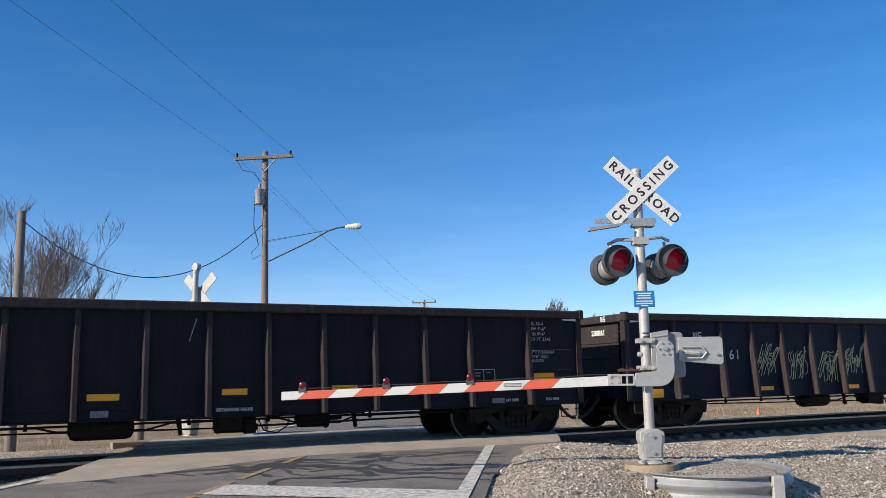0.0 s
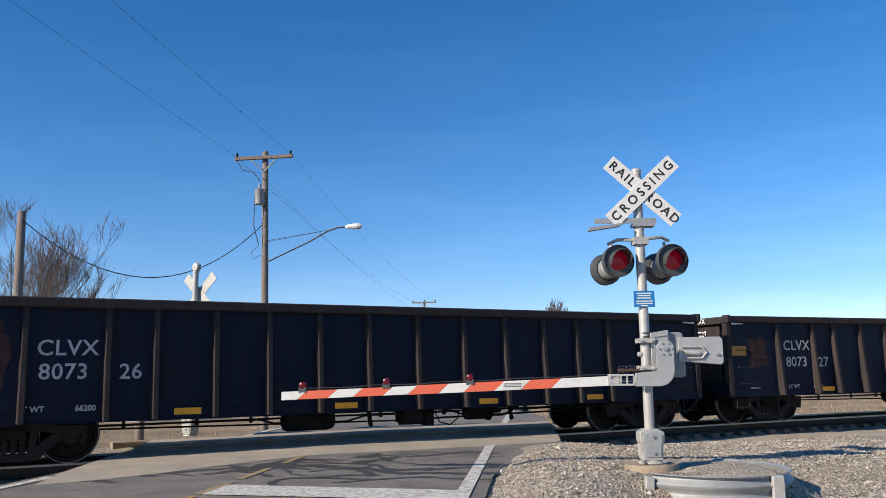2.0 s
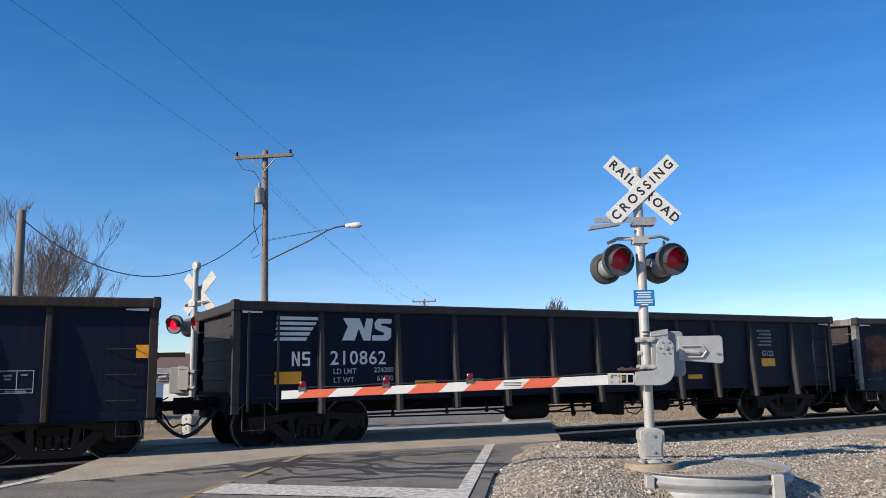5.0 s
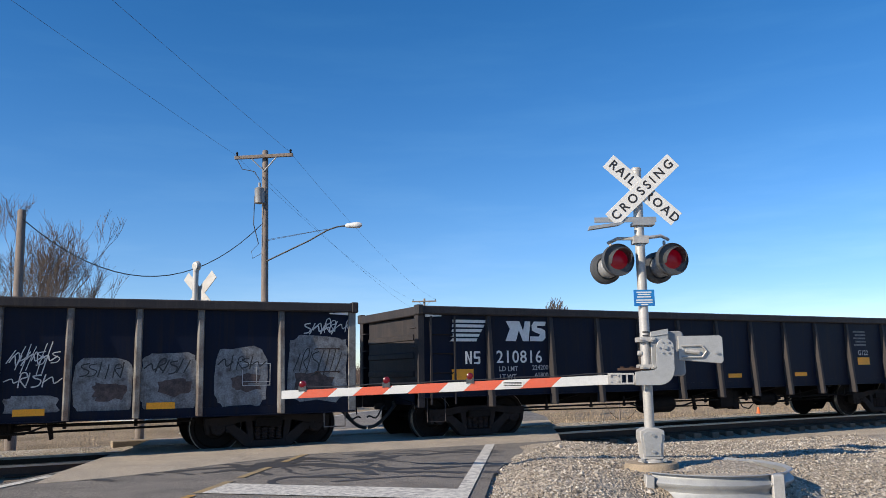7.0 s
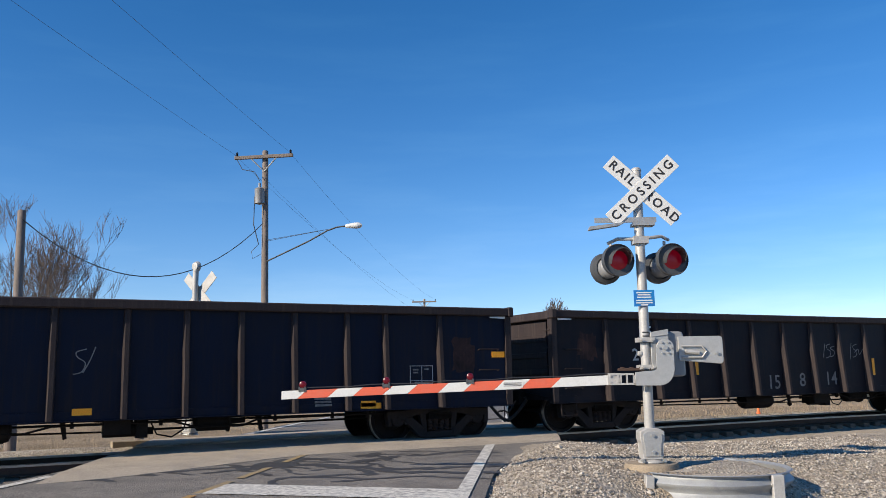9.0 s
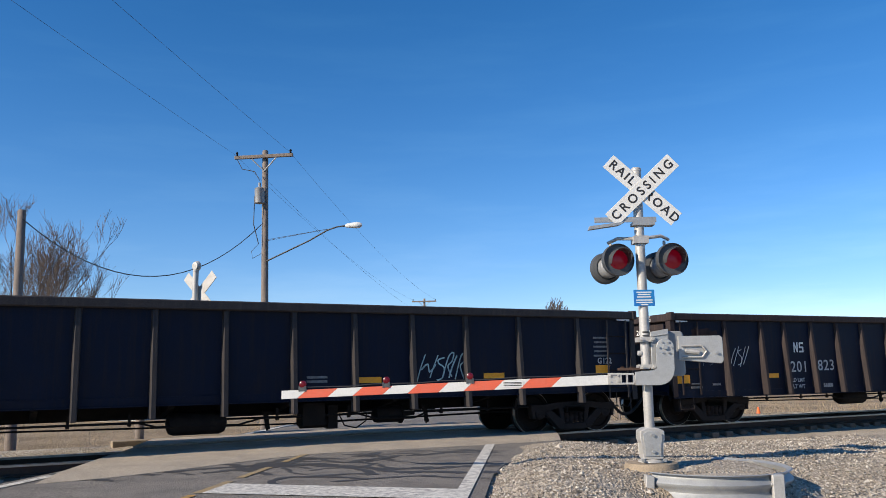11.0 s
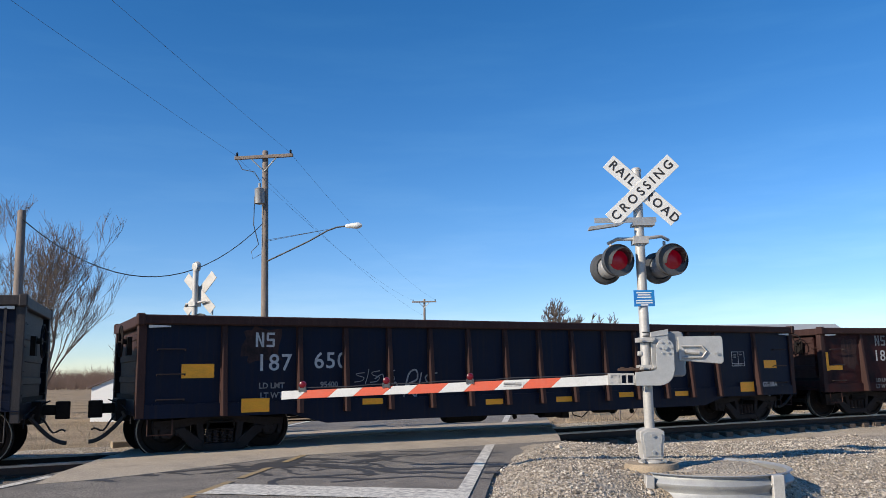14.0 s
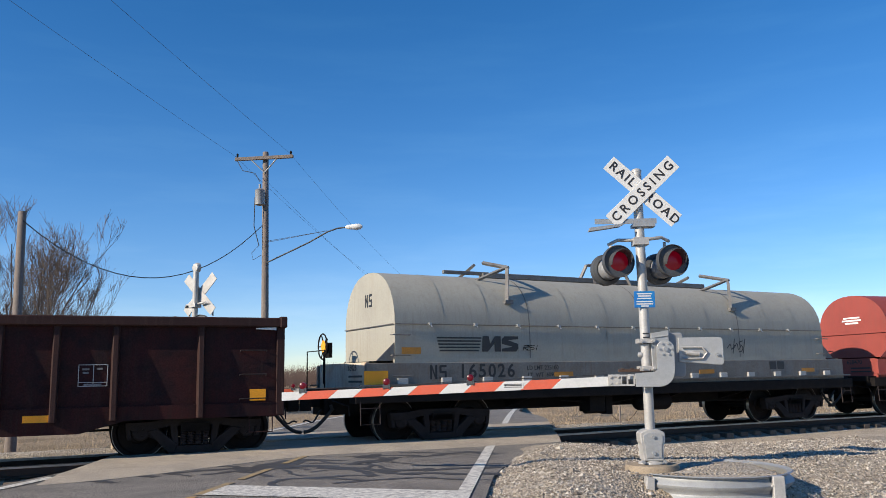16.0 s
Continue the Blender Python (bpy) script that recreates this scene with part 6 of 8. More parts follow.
M["coil_sill"] = material("coil_sill", (0.19, 0.18, 0.16), 0.65, 0, (0.14, 0.115, 0.09), 2.2, 0.8, 50, 0.2, 0.08, streak=(0.16, 0.115, 0.085))
M["cream_end"] = material("cream_end", (0.62, 0.57, 0.46), 0.65, 0, (0.4, 0.27, 0.16), 2.4, 0.7, 50, 0.15, 0.06, streak=(0.36, 0.22, 0.13))
M["frame_steel"] = material("frame_steel", (0.17, 0.17, 0.165), 0.55, 0.2, (0.1, 0.085, 0.075), 3, 0.7, 50, 0.2, 0.06)


def ribbon_mesh(bm, pts, w, y=0.0):
    prev = None
    for i, (x, z) in enumerate(pts):
        a, b = pts[max(0, i - 1)], pts[min(len(pts) - 1, i + 1)]
        d = Vector((b[0] - a[0], b[1] - a[1]))
        if d.length < 1e-6:
            continue
        d.normalize()
        cur = (bm.verts.new((x - d.y * w, y, z + d.x * w)), bm.verts.new((x + d.y * w, y, z - d.x * w)))
        if prev:
            bm.faces.new((prev[0], prev[1], cur[1], cur[0]))
        prev = cur


def curve_points(pts, steps=6):
    """A smooth line through a few points."""
    out = []
    n = len(pts)
    for i in range(n - 1):
        p0, p1, p2, p3 = pts[max(0, i - 1)], pts[i], pts[i + 1], pts[min(n - 1, i + 2)]
        for k in range(steps):
            t = k / steps
            out.append(tuple(0.5 * (2 * b + (c - a) * t + (2 * a - 5 * b + 4 * c - d) * t * t + (3 * b - a - 3 * c + d) * t ** 3) for a, b, c, d in zip(p0, p1, p2, p3)))
    return out + [pts[-1]]


def stroke(car, x, z, pts, mat, thick=0.012, lift=0.0, label="sprayed line"):
    """One sprayed or chalked line on the near side."""
    bm = bmesh.new()
    ribbon_mesh(bm, curve_points(pts), thick)
    part("graffiti", bm, M[mat], car, label, pose(x, -SIDE - 0.006 - lift, z))


def scribble(car, x, z, w, h, seed, mat, strokes=4, thick=0.016, y=None):
    """A sprayed or chalked tag that cannot be read: slanted uprights, loops and a crossing line."""
    rnd = random.Random(seed)
    y = -SIDE - 0.006 if y is None else y
    lean = rnd.uniform(0.08, 0.22) * h
    for k in range(strokes):
        cx = -w / 2 + w * (k + 0.5) / strokes
        q = w / strokes
        kind = rnd.choice((0, 0, 1, 2, 3)) if strokes > 1 else 0
        lo, hi = -h / 2 * rnd.uniform(0.6, 1.0), h / 2 * rnd.uniform(0.6, 1.0)
        if kind == 0:
            pts = [(cx + lean, hi), (cx + rnd.uniform(-0.1, 0.1) * q, 0), (cx - lean, lo)]
        elif kind == 1:
            pts = [(cx - lean, lo), (cx + lean * 0.5, hi * 0.7), (cx + lean + q * 0.5, hi), (cx + q * 0.9, hi * 0.4), (cx + lean * 0.3, 0), (cx + q * 0.8, lo)]
        elif kind == 2:
            pts = [(cx + q * 0.7, hi * 0.8), (cx - q * 0.3, hi * 0.6), (cx - q * 0.2, 0.1 * h), (cx + q * 0.6, -0.05 * h), (cx + q * 0.3, lo * 0.8), (cx - q * 0.6, lo)]
        else:
            pts = [(cx - q, lo * 0.3), (cx, hi * rnd.uniform(0.1, 0.6)), (cx + q * 0.3, lo * 0.5), (cx + q * 1.3, hi * 0.2)]
        bm = bmesh.new()
        ribbon_mesh(bm, curve_points(pts), thick * 0.75 * rnd.uniform(0.8, 1.2))
        part("graffiti", bm, M[mat], car, "sprayed line", pose(x, y - 0.0006 * k, z))


def patch(car, x, z, w, h, seed, mat, lift=0.0, rough=0.16, label="", corners=22, power=0.5, name="paint_patch"):
    """An uneven flat patch of rust or paint on the near side."""
    rnd = random.Random(seed)
    q = []
    for k in range(corners):
        a = 2 * math.pi * k / corners
        c, d = math.cos(a), math.sin(a)
        r = 1 + rnd.uniform(-rough, rough)
        q.append((w / 2 * r * math.copysign(abs(c) ** power, c), h / 2 * r * math.copysign(abs(d) ** power, d)))
    bm = bmesh.new()
    prism(bm, q, -0.0006, 0.0006)
    part(name, bm, M[mat], car, label, pose(x, -SIDE - 0.0018 - lift, z))


def end_words(car, half, top, first, second):
    """The car's mark and number on its leading end."""
    turn = Matrix.Rotation(radians(-90), 4, "Z")
    if first:
        part("lettering", text_mesh(first, 0.13, "CENTER", 0, 0.004), M["white_lettering_and_glint"], car, "", Matrix.Translation((-half - 0.028, -0.55, top - 0.1)) @ turn)
    else:
        owner_mark(car, -0.75, top - 0.1, 0.13, "white_lettering_and_glint", None, -half - 0.026)
    part("lettering", text_mesh(second, 0.13, "CENTER", 0, 0.004), M["white_lettering_and_glint"], car, "", Matrix.Translation((-half + 0.045, -0.45, top - 0.42)) @ turn)


def stencil_box(car, x, z, w, h):
    """A framed table of small writing."""
    bm = bmesh.new()
    t = 0.012
    box(bm, -w / 2, w / 2, -0.004, 0, h / 2 - t, h / 2)
    box(bm, -w / 2, w / 2, -0.004, 0, -h / 2, -h / 2 + t)
    for px in (-w / 2, 0.0, w / 2 - t):
        box(bm, px, px + t, -0.004, 0, -h / 2, h / 2)
    box(bm, -w / 2, w / 2, -0.004, 0, -h * 0.33, -h * 0.33 + t * 0.8)
    part("data_frame", bm, M["lettering"], car, "white stencilled data frame", pose(x, -SIDE - 0.003, z))
    for px, pz, pw in ((-0.25, 0.28, 0.24), (0.22, 0.3, 0.2), (-0.25, 0.12, 0.2), (0.0, -0.42, 0.6)):
        plate(car, "writing_bar", x + px * w, z + pz * h, pw * w, 0.03, "faded_lettering")


def logo(car, x0, x1, z):
    """Five slanted stripes and a block mark, as plain shapes."""
    for k in range(5):
        zz = 0.19 - k * 0.095
        bm = bmesh.new()
        a, b = -0.40 + 0.012 * k * 0, 0.42 - 0.06 * k
        prism(bm, [(a - 0.03 * k * 0.5, zz - 0.03), (b - 0.03, zz - 0.03), (b, zz + 0.03), (a, zz + 0.03)], -0.004, 0.002)
        part("logo_stripe", bm, M["white_lettering_and_glint"], car, "", pose(x0, -SIDE - 0.004, z))
    for name, q in (("logo_block", [(-0.42, -0.21), (-0.16, -0.21), (-0.08, 0.02), (0.02, -0.21), (0.16, -0.21), (0.22, 0.21), (0.08, 0.21), (0.03, 0.0), (-0.06, 0.21), (-0.40, 0.21), (-0.30, 0.05)]),
                    ("logo_block", [(0.20, -0.21), (0.52, -0.21), (0.60, -0.14), (0.60, 0.02), (0.50, 0.06), (0.38, 0.08), (0.40, 0.12), (0.60, 0.12), (0.62, 0.21), (0.32, 0.21), (0.25, 0.13), (0.26, 0.02), (0.36, -0.03), (0.46, -0.06), (0.44, -0.11), (0.20, -0.11)])):
        bm = bmesh.new()
        prism(bm, q, -0.004, 0.002)
        part(name, bm, M["white_lettering_and_glint"], car, "", pose(x1, -SIDE - 0.004, z))


def paint_over(car, posts):
    """Large sprayed letters across the lower half of the bays."""
    mid = [(p + q) / 2 for p, q in zip(posts, posts[1:])]
    note = "sprayed graffiti in faded paint"
    # an arch round a black data panel
    patch(car, mid[1], 1.08, 0.98, 0.75, 700, "spray_pink", 0, 0.06, note)
    patch(car, mid[1], 1.1, 0.68, 0.5, 701, "black_paint", 0.0016, 0.02, "", 20, 0.25)
    stroke(car, mid[1], 1.35, [(-0.45, -0.08), (-0.2, 0.1), (0.2, 0.1), (0.45, -0.08)], "sign_black", 0.02, 0.003)
    patch(car, mid[1] - 0.3, 0.78, 0.45, 0.16, 702, "spray_teal", 0.0016, 0.1, "", 16, 0.8)
    # round letters
    for k, tone in ((2, "spray_pink"), (3, "spray_tan")):
        patch(car, mid[k], 1.22, 0.92, 1.0, 710 + k, tone, 0, 0.05, note, 24, 0.8)
        patch(car, mid[k] + 0.02, 1.25, 0.34, 0.44, 720 + k, "black_paint", 0.0016, 0.05, "", 20, 0.9)
        patch(car, mid[k] + 0.04, 1.2, 0.24, 0.26, 730 + k, "spray_teal", 0.003, 0.08, "", 16, 0.9)
        stroke(car, mid[k], 1.22, [(-0.44, -0.3), (-0.45, 0.12), (-0.25, 0.44), (0.1, 0.5), (0.36, 0.34), (0.45, 0.0)], "sign_black", 0.016, 0.002)
        stroke(car, mid[k], 1.2, [(-0.3, -0.4), (0.0, -0.32), (0.34, -0.36)], "sign_black", 0.02, 0.003)
        for j in range(4):
            stroke(car, mid[k] - 0.3 + 0.17 * j, 1.5, [(0.02, 0.1), (0.0, 0.0), (-0.03, -0.12)], "sign_black", 0.012, 0.004)
    # block letter
    for z, h in ((1.62, 0.26), (1.32, 0.16), (1.0, 0.3)):
        patch(car, mid[4] - 0.05, z, 0.8 - 0.25 * (z < 1.5), h, int(z * 100), "spray_tan", 0, 0.08, note, 18, 0.35)
    patch(car, mid[4] - 0.34, 1.3, 0.26, 0.8, 745, "spray_tan", 0.0014, 0.05, "", 18, 0.35)
    # tall pale letters
    for k in (5, 6, 7):
        for j in range(3):
            patch(car, mid[k] - 0.3 + 0.29 * j, 1.36 + 0.03 * (j % 2), 0.25, 0.95 - 0.08 * j, 750 + 3 * k + j, "spray_grey", 0, 0.09, note, 16, 0.35)
            stroke(car, mid[k] - 0.3 + 0.29 * j, 1.36, [(0.13, 0.42), (0.11, 0.0), (0.14, -0.44)], "sign_black", 0.014, 0.002)
        stroke(car, mid[k], 1.5, [(-0.3, 0.3), (0.0, -0.1), (0.3, 0.25)], "sign_black", 0.016, 0.003)
    scribble(car, mid[8], 1.72, 0.75, 0.3, 771, "chalk_white", 7, 0.012)
    scribble(car, mid[8], 1.36, 0.7, 0.26, 772, "chalk_white", 6, 0.012)
    patch(car, mid[8], 0.95, 0.8, 0.3, 773, "spray_grey", 0, 0.12, note)
    for k, z, h in ((9, 1.25, 0.9), (10, 1.3, 1.0), (11, 1.35, 1.05)):
        patch(car, mid[k], z, 0.92, h, 780 + k, "spray_grey", 0, 0.07, note, 26, 0.4)
        patch(car, mid[k] + 0.1, z - 0.1, 0.5, 0.3, 790 + k, "spray_dark", 0.0016, 0.2, "", 20, 0.6)
        scribble(car, mid[k], z + 0.25, 0.7, 0.3, 800 + k, "sign_black", 6, 0.014, -SIDE - 0.007)
    x = (posts[-1] + HALF) / 2 - 0.02
    patch(car, x, 1.48, 1.12, 1.2, 820, "spray_grey", 0, 0.06, note, 28, 0.35)
    patch(car, x - 0.1, 1.2, 0.7, 0.4, 821, "spray_dark", 0.0016, 0.25, "", 22, 0.6)
    scribble(car, x + 0.05, 2.22, 0.62, 0.26, 822, "chalk_white", 6, 0.016, -SIDE - 0.007)
    scribble(car, x, 1.6, 0.9, 0.5, 823, "sign_black", 8, 0.012, -SIDE - 0.007)
    patch(car, -7.35, 1.7, 0.9, 0.95, 830, "rust_patch", 0, 0.14, "rust showing through black paint")


# ---- coil cars ----
def cover_section(n=22):
    """The arch of a coil cover, across the car."""
    out = [(-1.30, 1.66), (-1.31, 2.05), (-1.30, 2.40)]
    for i in range(1, n):
        a = math.pi * (1 - i / n)
        c, s = math.cos(a), math.sin(a)
        out.append((1.30 * math.copysign(abs(c) ** 0.88, c), 2.40 + 1.12 * abs(s) ** 0.95))
    return out + [(1.30, 2.40), (1.31, 2.05), (1.30, 1.66)]


def coil_car(label, paint, frame_mat, number, marks=True):
    car = thing("coil_car", Matrix(), label, "freight car", "cars of the freight train")
    sec = cover_section()
    L = 6.40
    bm = bmesh.new()
    xs = [-L, -L + 0.015] + [-L + 2 * L * k / 20 for k in range(1, 20)] + [L - 0.015, L]
    rings = [[bm.verts.new((x, y, z)) for y, z in sec] for x in xs]
    for p, q in zip(rings, rings[1:]):
        for i in range(len(sec) - 1):
            bm.faces.new((p[i], p[i + 1], q[i + 1], q[i]))
    bm.faces.new(rings[0])
    bm.faces.new(rings[-1])
    part("cover", finish(bm, 0, True, "cover"), M[paint], car, "arched steel coil cover")
    # seams, and the rod with its clips
    for k in range(1, 12):
        x = -L + 2 * L * k / 12
        bm = bmesh.new()
        prev = None
        for y, z in sec:
            d = Vector((y, z - 2.3)).normalized() * 0.008
            cur = [bm.verts.new((x - 0.012, y + d.x, z + d.y)), bm.verts.new((x + 0.012, y + d.x, z + d.y))]
            if prev:
                bm.faces.new((prev[0], prev[1], cur[1], cur[0]))
            prev = cur
        part("seam", bm, M[frame_mat] if k in (3, 6, 9) else M[paint], car)
        bm = bmesh.new()
        box(bm, -0.03, 0.03, -0.05, 0.02, -0.025, 0.03)
        tube(bm, [(0, -0.03, 0.0), (0.03, -0.06, -0.06)], 0.012, 5)
        part("rod_clip", bm, M["galvanized"], car, "", pose(x - 0.3, -1.32, 2.37))
    bm = bmesh.new()
    tube(bm, [(-L, -1.33, 2.37), (L, -1.33, 2.37)], 0.011, 6)
    tube(bm, [(-L - 0.03, -1.28, 2.37), (-L - 0.03, 1.28, 2.37)], 0.011, 6)
    part("lock_rod", bm, M[frame_mat], car)
    bm = bmesh.new()
    box(bm, -L - 0.03, L + 0.03, -1.345, -1.29, 1.60, 1.68)
    box(bm, -L - 0.03, L + 0.03, 1.29, 1.345, 1.60, 1.68)
    part("cover_lip", bm, M[paint], car)
    # lifting frames and the walkway on top
    bm = bmesh.new()
    box(bm, -3.6, 3.4, -0.10, 0.10, 3.54, 3.66)
    box(bm, -4.6, -3.4, -0.04, 0.04, 3.60, 3.68)
    part("top_beam", finish(bm, 0.01, name="beam"), M["frame_steel"] if marks else M[frame_mat], car)
    for x in (-3.68, 3.1):
        for sg in (-1, 1):
            bm = bmesh.new()
            tube(bm, [(x, sg * 1.20, 2.88), (x + 0.10, sg * 1.08, 3.66)], 0.05, 4)
            tube(bm, [(x + 0.10, sg * 1.08, 3.66), (x - 0.45, sg * 0.6, 3.38)], 0.04, 4)
            tube(bm, [(x + 0.10, sg * 1.12, 3.64), (x + 0.02, sg * 0.2, 3.86)], 0.045, 4)
            box(bm, x - 0.10, x + 0.10, sg * 1.24 - 0.05, sg * 1.24 + 0.05, 2.84, 2.92)
            part("lifting_frame", bm, M["frame_steel"] if marks else M[frame_mat], car, "welded steel lifting frame")
    bm = bmesh.new()
    for dx in (-0.6, 0.6):
        tube(bm, [(dx, -0.35, 3.45), (dx * 0.55, -0.25, 4.02), (-dx * 0.0, -0.25, 4.06)], 0.045, 4)
        tube(bm, [(dx, 0.35, 3.45), (dx * 0.55, 0.25, 4.02), (0, 0.25, 4.06)], 0.045, 4)
    tube(bm, [(0.1, -0.3, 3.5), (0.3, -0.1, 4.0)], 0.04, 4)
    part("lifting_bracket", bm, M["frame_steel"] if marks else M[frame_mat], car)
    # body under the cover
    for sg in (-1, 1):
        bm = bmesh.new()
        box(bm, -7.05, 7.05, sg * 1.30, sg * 1.40, 1.08, 1.60)
        part("side_sill", finish(bm, 0.01, name="sill"), M["coil_sill"] if marks else M[frame_mat], car, "deep steel side sill")
        bm = bmesh.new()
        box(bm, -7.3, 7.3, sg * 1.15, sg * 1.47, 0.84, 1.08)
        part("lower_sill", finish(bm, 0.01, name="sill"), M["under_steel"], car)
        bm = bmesh.new()
        box(bm, -7.2, 7.2, sg * 1.40, sg * 1.49, 1.16, 1.19)
        part("running_board", bm, M[frame_mat], car)
        for k in range(14):
            bm = bmesh.new()
            box(bm, -0.11, 0.11, -0.03, 0.03, -0.06, 0.06)
            part("stake_pocket", finish(bm, 0.006, name="pocket"), M["silver_paint"], car, "", pose(-6.3 + k * 0.97, sg * 1.43, 1.24))
    bm = bmesh.new()
    box(bm, -7.35, 7.35, -1.3, 1.3, 0.98, 1.12)
    box(bm, -7.5, 7.5, -0.35, 0.35, 0.6, 1.0)
    for x in (-3.2, -1.0, 1.2, 3.4):
        prism(bm, [(-1.3, 0.95), (-1.3, 0.85), (-0.3, 0.62), (0.3, 0.62), (1.3, 0.85), (1.3, 0.95)], x - 0.05, x + 0.05, "x")
    tube(bm, [(-4.1, -0.8, 0.62), (4.0, -0.8, 0.6)], 0.02, 6)
    part("underframe", bm, M["under_steel"], car)
    for e in (-1, 1):
        bm = bmesh.new()
        x = e * 6.95
        box(bm, min(x, x + e * 0.06), max(x, x + e * 0.06), -1.30, 1.30, 1.0, 1.62)
        part("end_plate", bm, M["cream_end"] if marks else M[paint], car, "rust-stained end plate")
        words_end = part("lettering", text_mesh(number, 0.13, "CENTER", 0, 0.003), M["sign_black"], car, "", Matrix.Translation((e * 7.015, -0.55, 1.52)) @ Matrix.Rotation(radians(90 * e), 4, "Z"))
        for z in (1.25, 1.35):
            bm = bmesh.new()
            box(bm, min(e * 7.01, e * 7.016), max(e * 7.01, e * 7.016), -1.1, -0.4, z - 0.02, z + 0.02)
            part("writing_bar", bm, M["sign_black"], car)
        coupler(car, e * 7.3, e)
        bm = bmesh.new()
        box(bm, min(e * 6.66, e * 7.3), max(e * 6.66, e * 7.3), -1.42, 1.42, 1.0, 1.035)
        part("end_platform", bm, M["under_steel"], car, "open steel walkway")
        bm = bmesh.new()
        prism(bm, [(e * 6.41, 1.64), (e * 6.8, 1.64), (e * 6.41, 2.0)], -1.29, -1.26)
        part("end_gusset", bm, M["coil_sill"] if marks else M[frame_mat], car)
        for z in (1.35, 1.75, 2.15):
            bm = bmesh.new()
            tube(bm, [(e * 6.3 - 0.2, -1.31, z), (e * 6.3 - 0.2, -1.40, z), (e * 6.3 + 0.2, -1.40, z), (e * 6.3 + 0.2, -1.31, z)], 0.012, 6)
            part("rung", bm, M[frame_mat], car)
        bm = bmesh.new()
        xs2 = e * 7.0
        tube(bm, [(xs2 - 0.2, -1.45, 1.05), (xs2 - 0.2, -1.48, 0.45), (xs2 + 0.2, -1.48, 0.45), (xs2 + 0.2, -1.45, 1.05)], 0.013, 6)
        tube(bm, [(xs2 - 0.2, -1.48, 0.75), (xs2 + 0.2, -1.48, 0.75)], 0.012, 6)
        part("stirrup_step", bm, M["post_paint"], car)
        add_truck(car, e * 5.3)
    brake_wheel(car, -6.95, -1, 0.80, 2.0)
    bm = bmesh.new()
    lathe(bm, [(0.15, -7.12), (0.15, -7.10)], "x", 5, (0, 0.80, 2.0))
    part("wheel_plate", bm, M["yellow"], car, "yellow brake wheel plate")
    bm = bmesh.new()
    tube(bm, [(-7.1, 0.8, 1.2), (-7.1, 0.8, 2.0), (-7.1, 0.6, 2.15)], 0.02, 6)
    tube(bm, [(-7.3, 1.3, 1.1), (-7.3, 1.3, 1.9), (-7.3, 0.2, 1.9), (-7.3, 0.2, 1.1)], 0.014, 6)
    part("end_handrail", bm, M["under_steel"], car)
    bm = bmesh.new()
    lathe(bm, [(0.08, -0.52), (0.19, -0.46), (0.21, -0.4), (0.21, 0.4), (0.19, 0.46), (0.08, 0.52)], "x", 16)
    part("air_reservoir", finish(bm, 0, True, "tank"), M["under_steel"], car, "", pose(0.5, -0.95, 0.66))
    part("brake_valve", CACHE["valve"], M["under_steel"], car, "", pose(-1.3, -0.95, 0.66))
    return car


grey = coil_car("grey coil car with an arched cover and black lettering", "coil_grey", "coil_frame", "165026")
S_OLD, SIDE = SIDE, 1.315
for k in range(5):
    plate(grey, "logo_stripe", -4.95, 2.10 - k * 0.065, 1.05 - 0.03 * k, 0.03, "sign_black")
for q in ([(-0.36, -0.16), (-0.22, -0.16), (-0.05, 0.02), (-0.05, -0.16), (0.10, -0.16), (0.10, 0.16), (-0.04, 0.16), (-0.16, 0.0), (-0.2, 0.16), (-0.34, 0.16)],
          [(0.13, -0.16), (0.48, -0.16), (0.54, -0.10), (0.54, 0.0), (0.28, 0.08), (0.54, 0.10), (0.54, 0.16), (0.20, 0.16), (0.13, 0.10), (0.13, 0.0), (0.40, -0.06), (0.13, -0.10)]):
    bm = bmesh.new()
    prism(bm, q, -0.004, 0.002)
    part("logo_block", bm, M["sign_black"], grey, "", pose(-4.05, -SIDE - 0.004, 1.98))
plate(grey, "notice", -6.05, 1.84, 0.42, 0.13, "dull_yellow", "small yellow notice")
scribble(grey, 3.1, 1.95, 0.6, 0.4, 601, "sign_black", 5, 0.016)
scribble(grey, -3.2, 1.9, 0.5, 0.14, 602, "under_steel", 3, 0.008)
SIDE = 1.402
owner_mark(grey, -5.5, 1.41, 0.28, "sign_black")
words(grey, "165026", -4.35, 1.41, 0.28, "sign_black", "CENTER", 1.2, 0.008)
words(grey, "LD LMT 225100", -2.95, 1.47, 0.09, "sign_black", "CENTER", 1.0, 0.002)
words(grey, "LT  WT  60900", -2.95, 1.32, 0.09, "sign_black", "CENTER", 1.0, 0.002)
plate(grey, "reflector", -6.85, 1.32, 0.5, 0.26, "yellow", "yellow reflective plate")
for x in (-2.4, 1.9, 5.6):
    plate(grey, "reflector", x, 1.33, 0.5, 0.1, "dull_yellow", "yellow reflective plate")
for x in (4.25, 4.55):
    plate(grey, "data_plate", x, 1.46, 0.24, 0.2, "sign_black")
SIDE = S_OLD
owner_mark(grey, 0.0, 2.93, 0.27, "sign_black", None, -6.404)
red = coil_car("rust-red coil car with an arched cover", "coil_red", "coil_red", "628470", False)
for i, (z, w) in enumerate(((2.85, 0.62), (2.77, 0.72), (2.69, 0.5))):
    bm = bmesh.new()
    box(bm, -6.408, -6.402, -w / 2, w / 2, z - 0.025, z + 0.025)
    part("writing_bar", bm, M["white_lettering_and_glint"], red)
add_car(grey, 255.95, 8.0)
add_car(red, 271.75, 8.0)
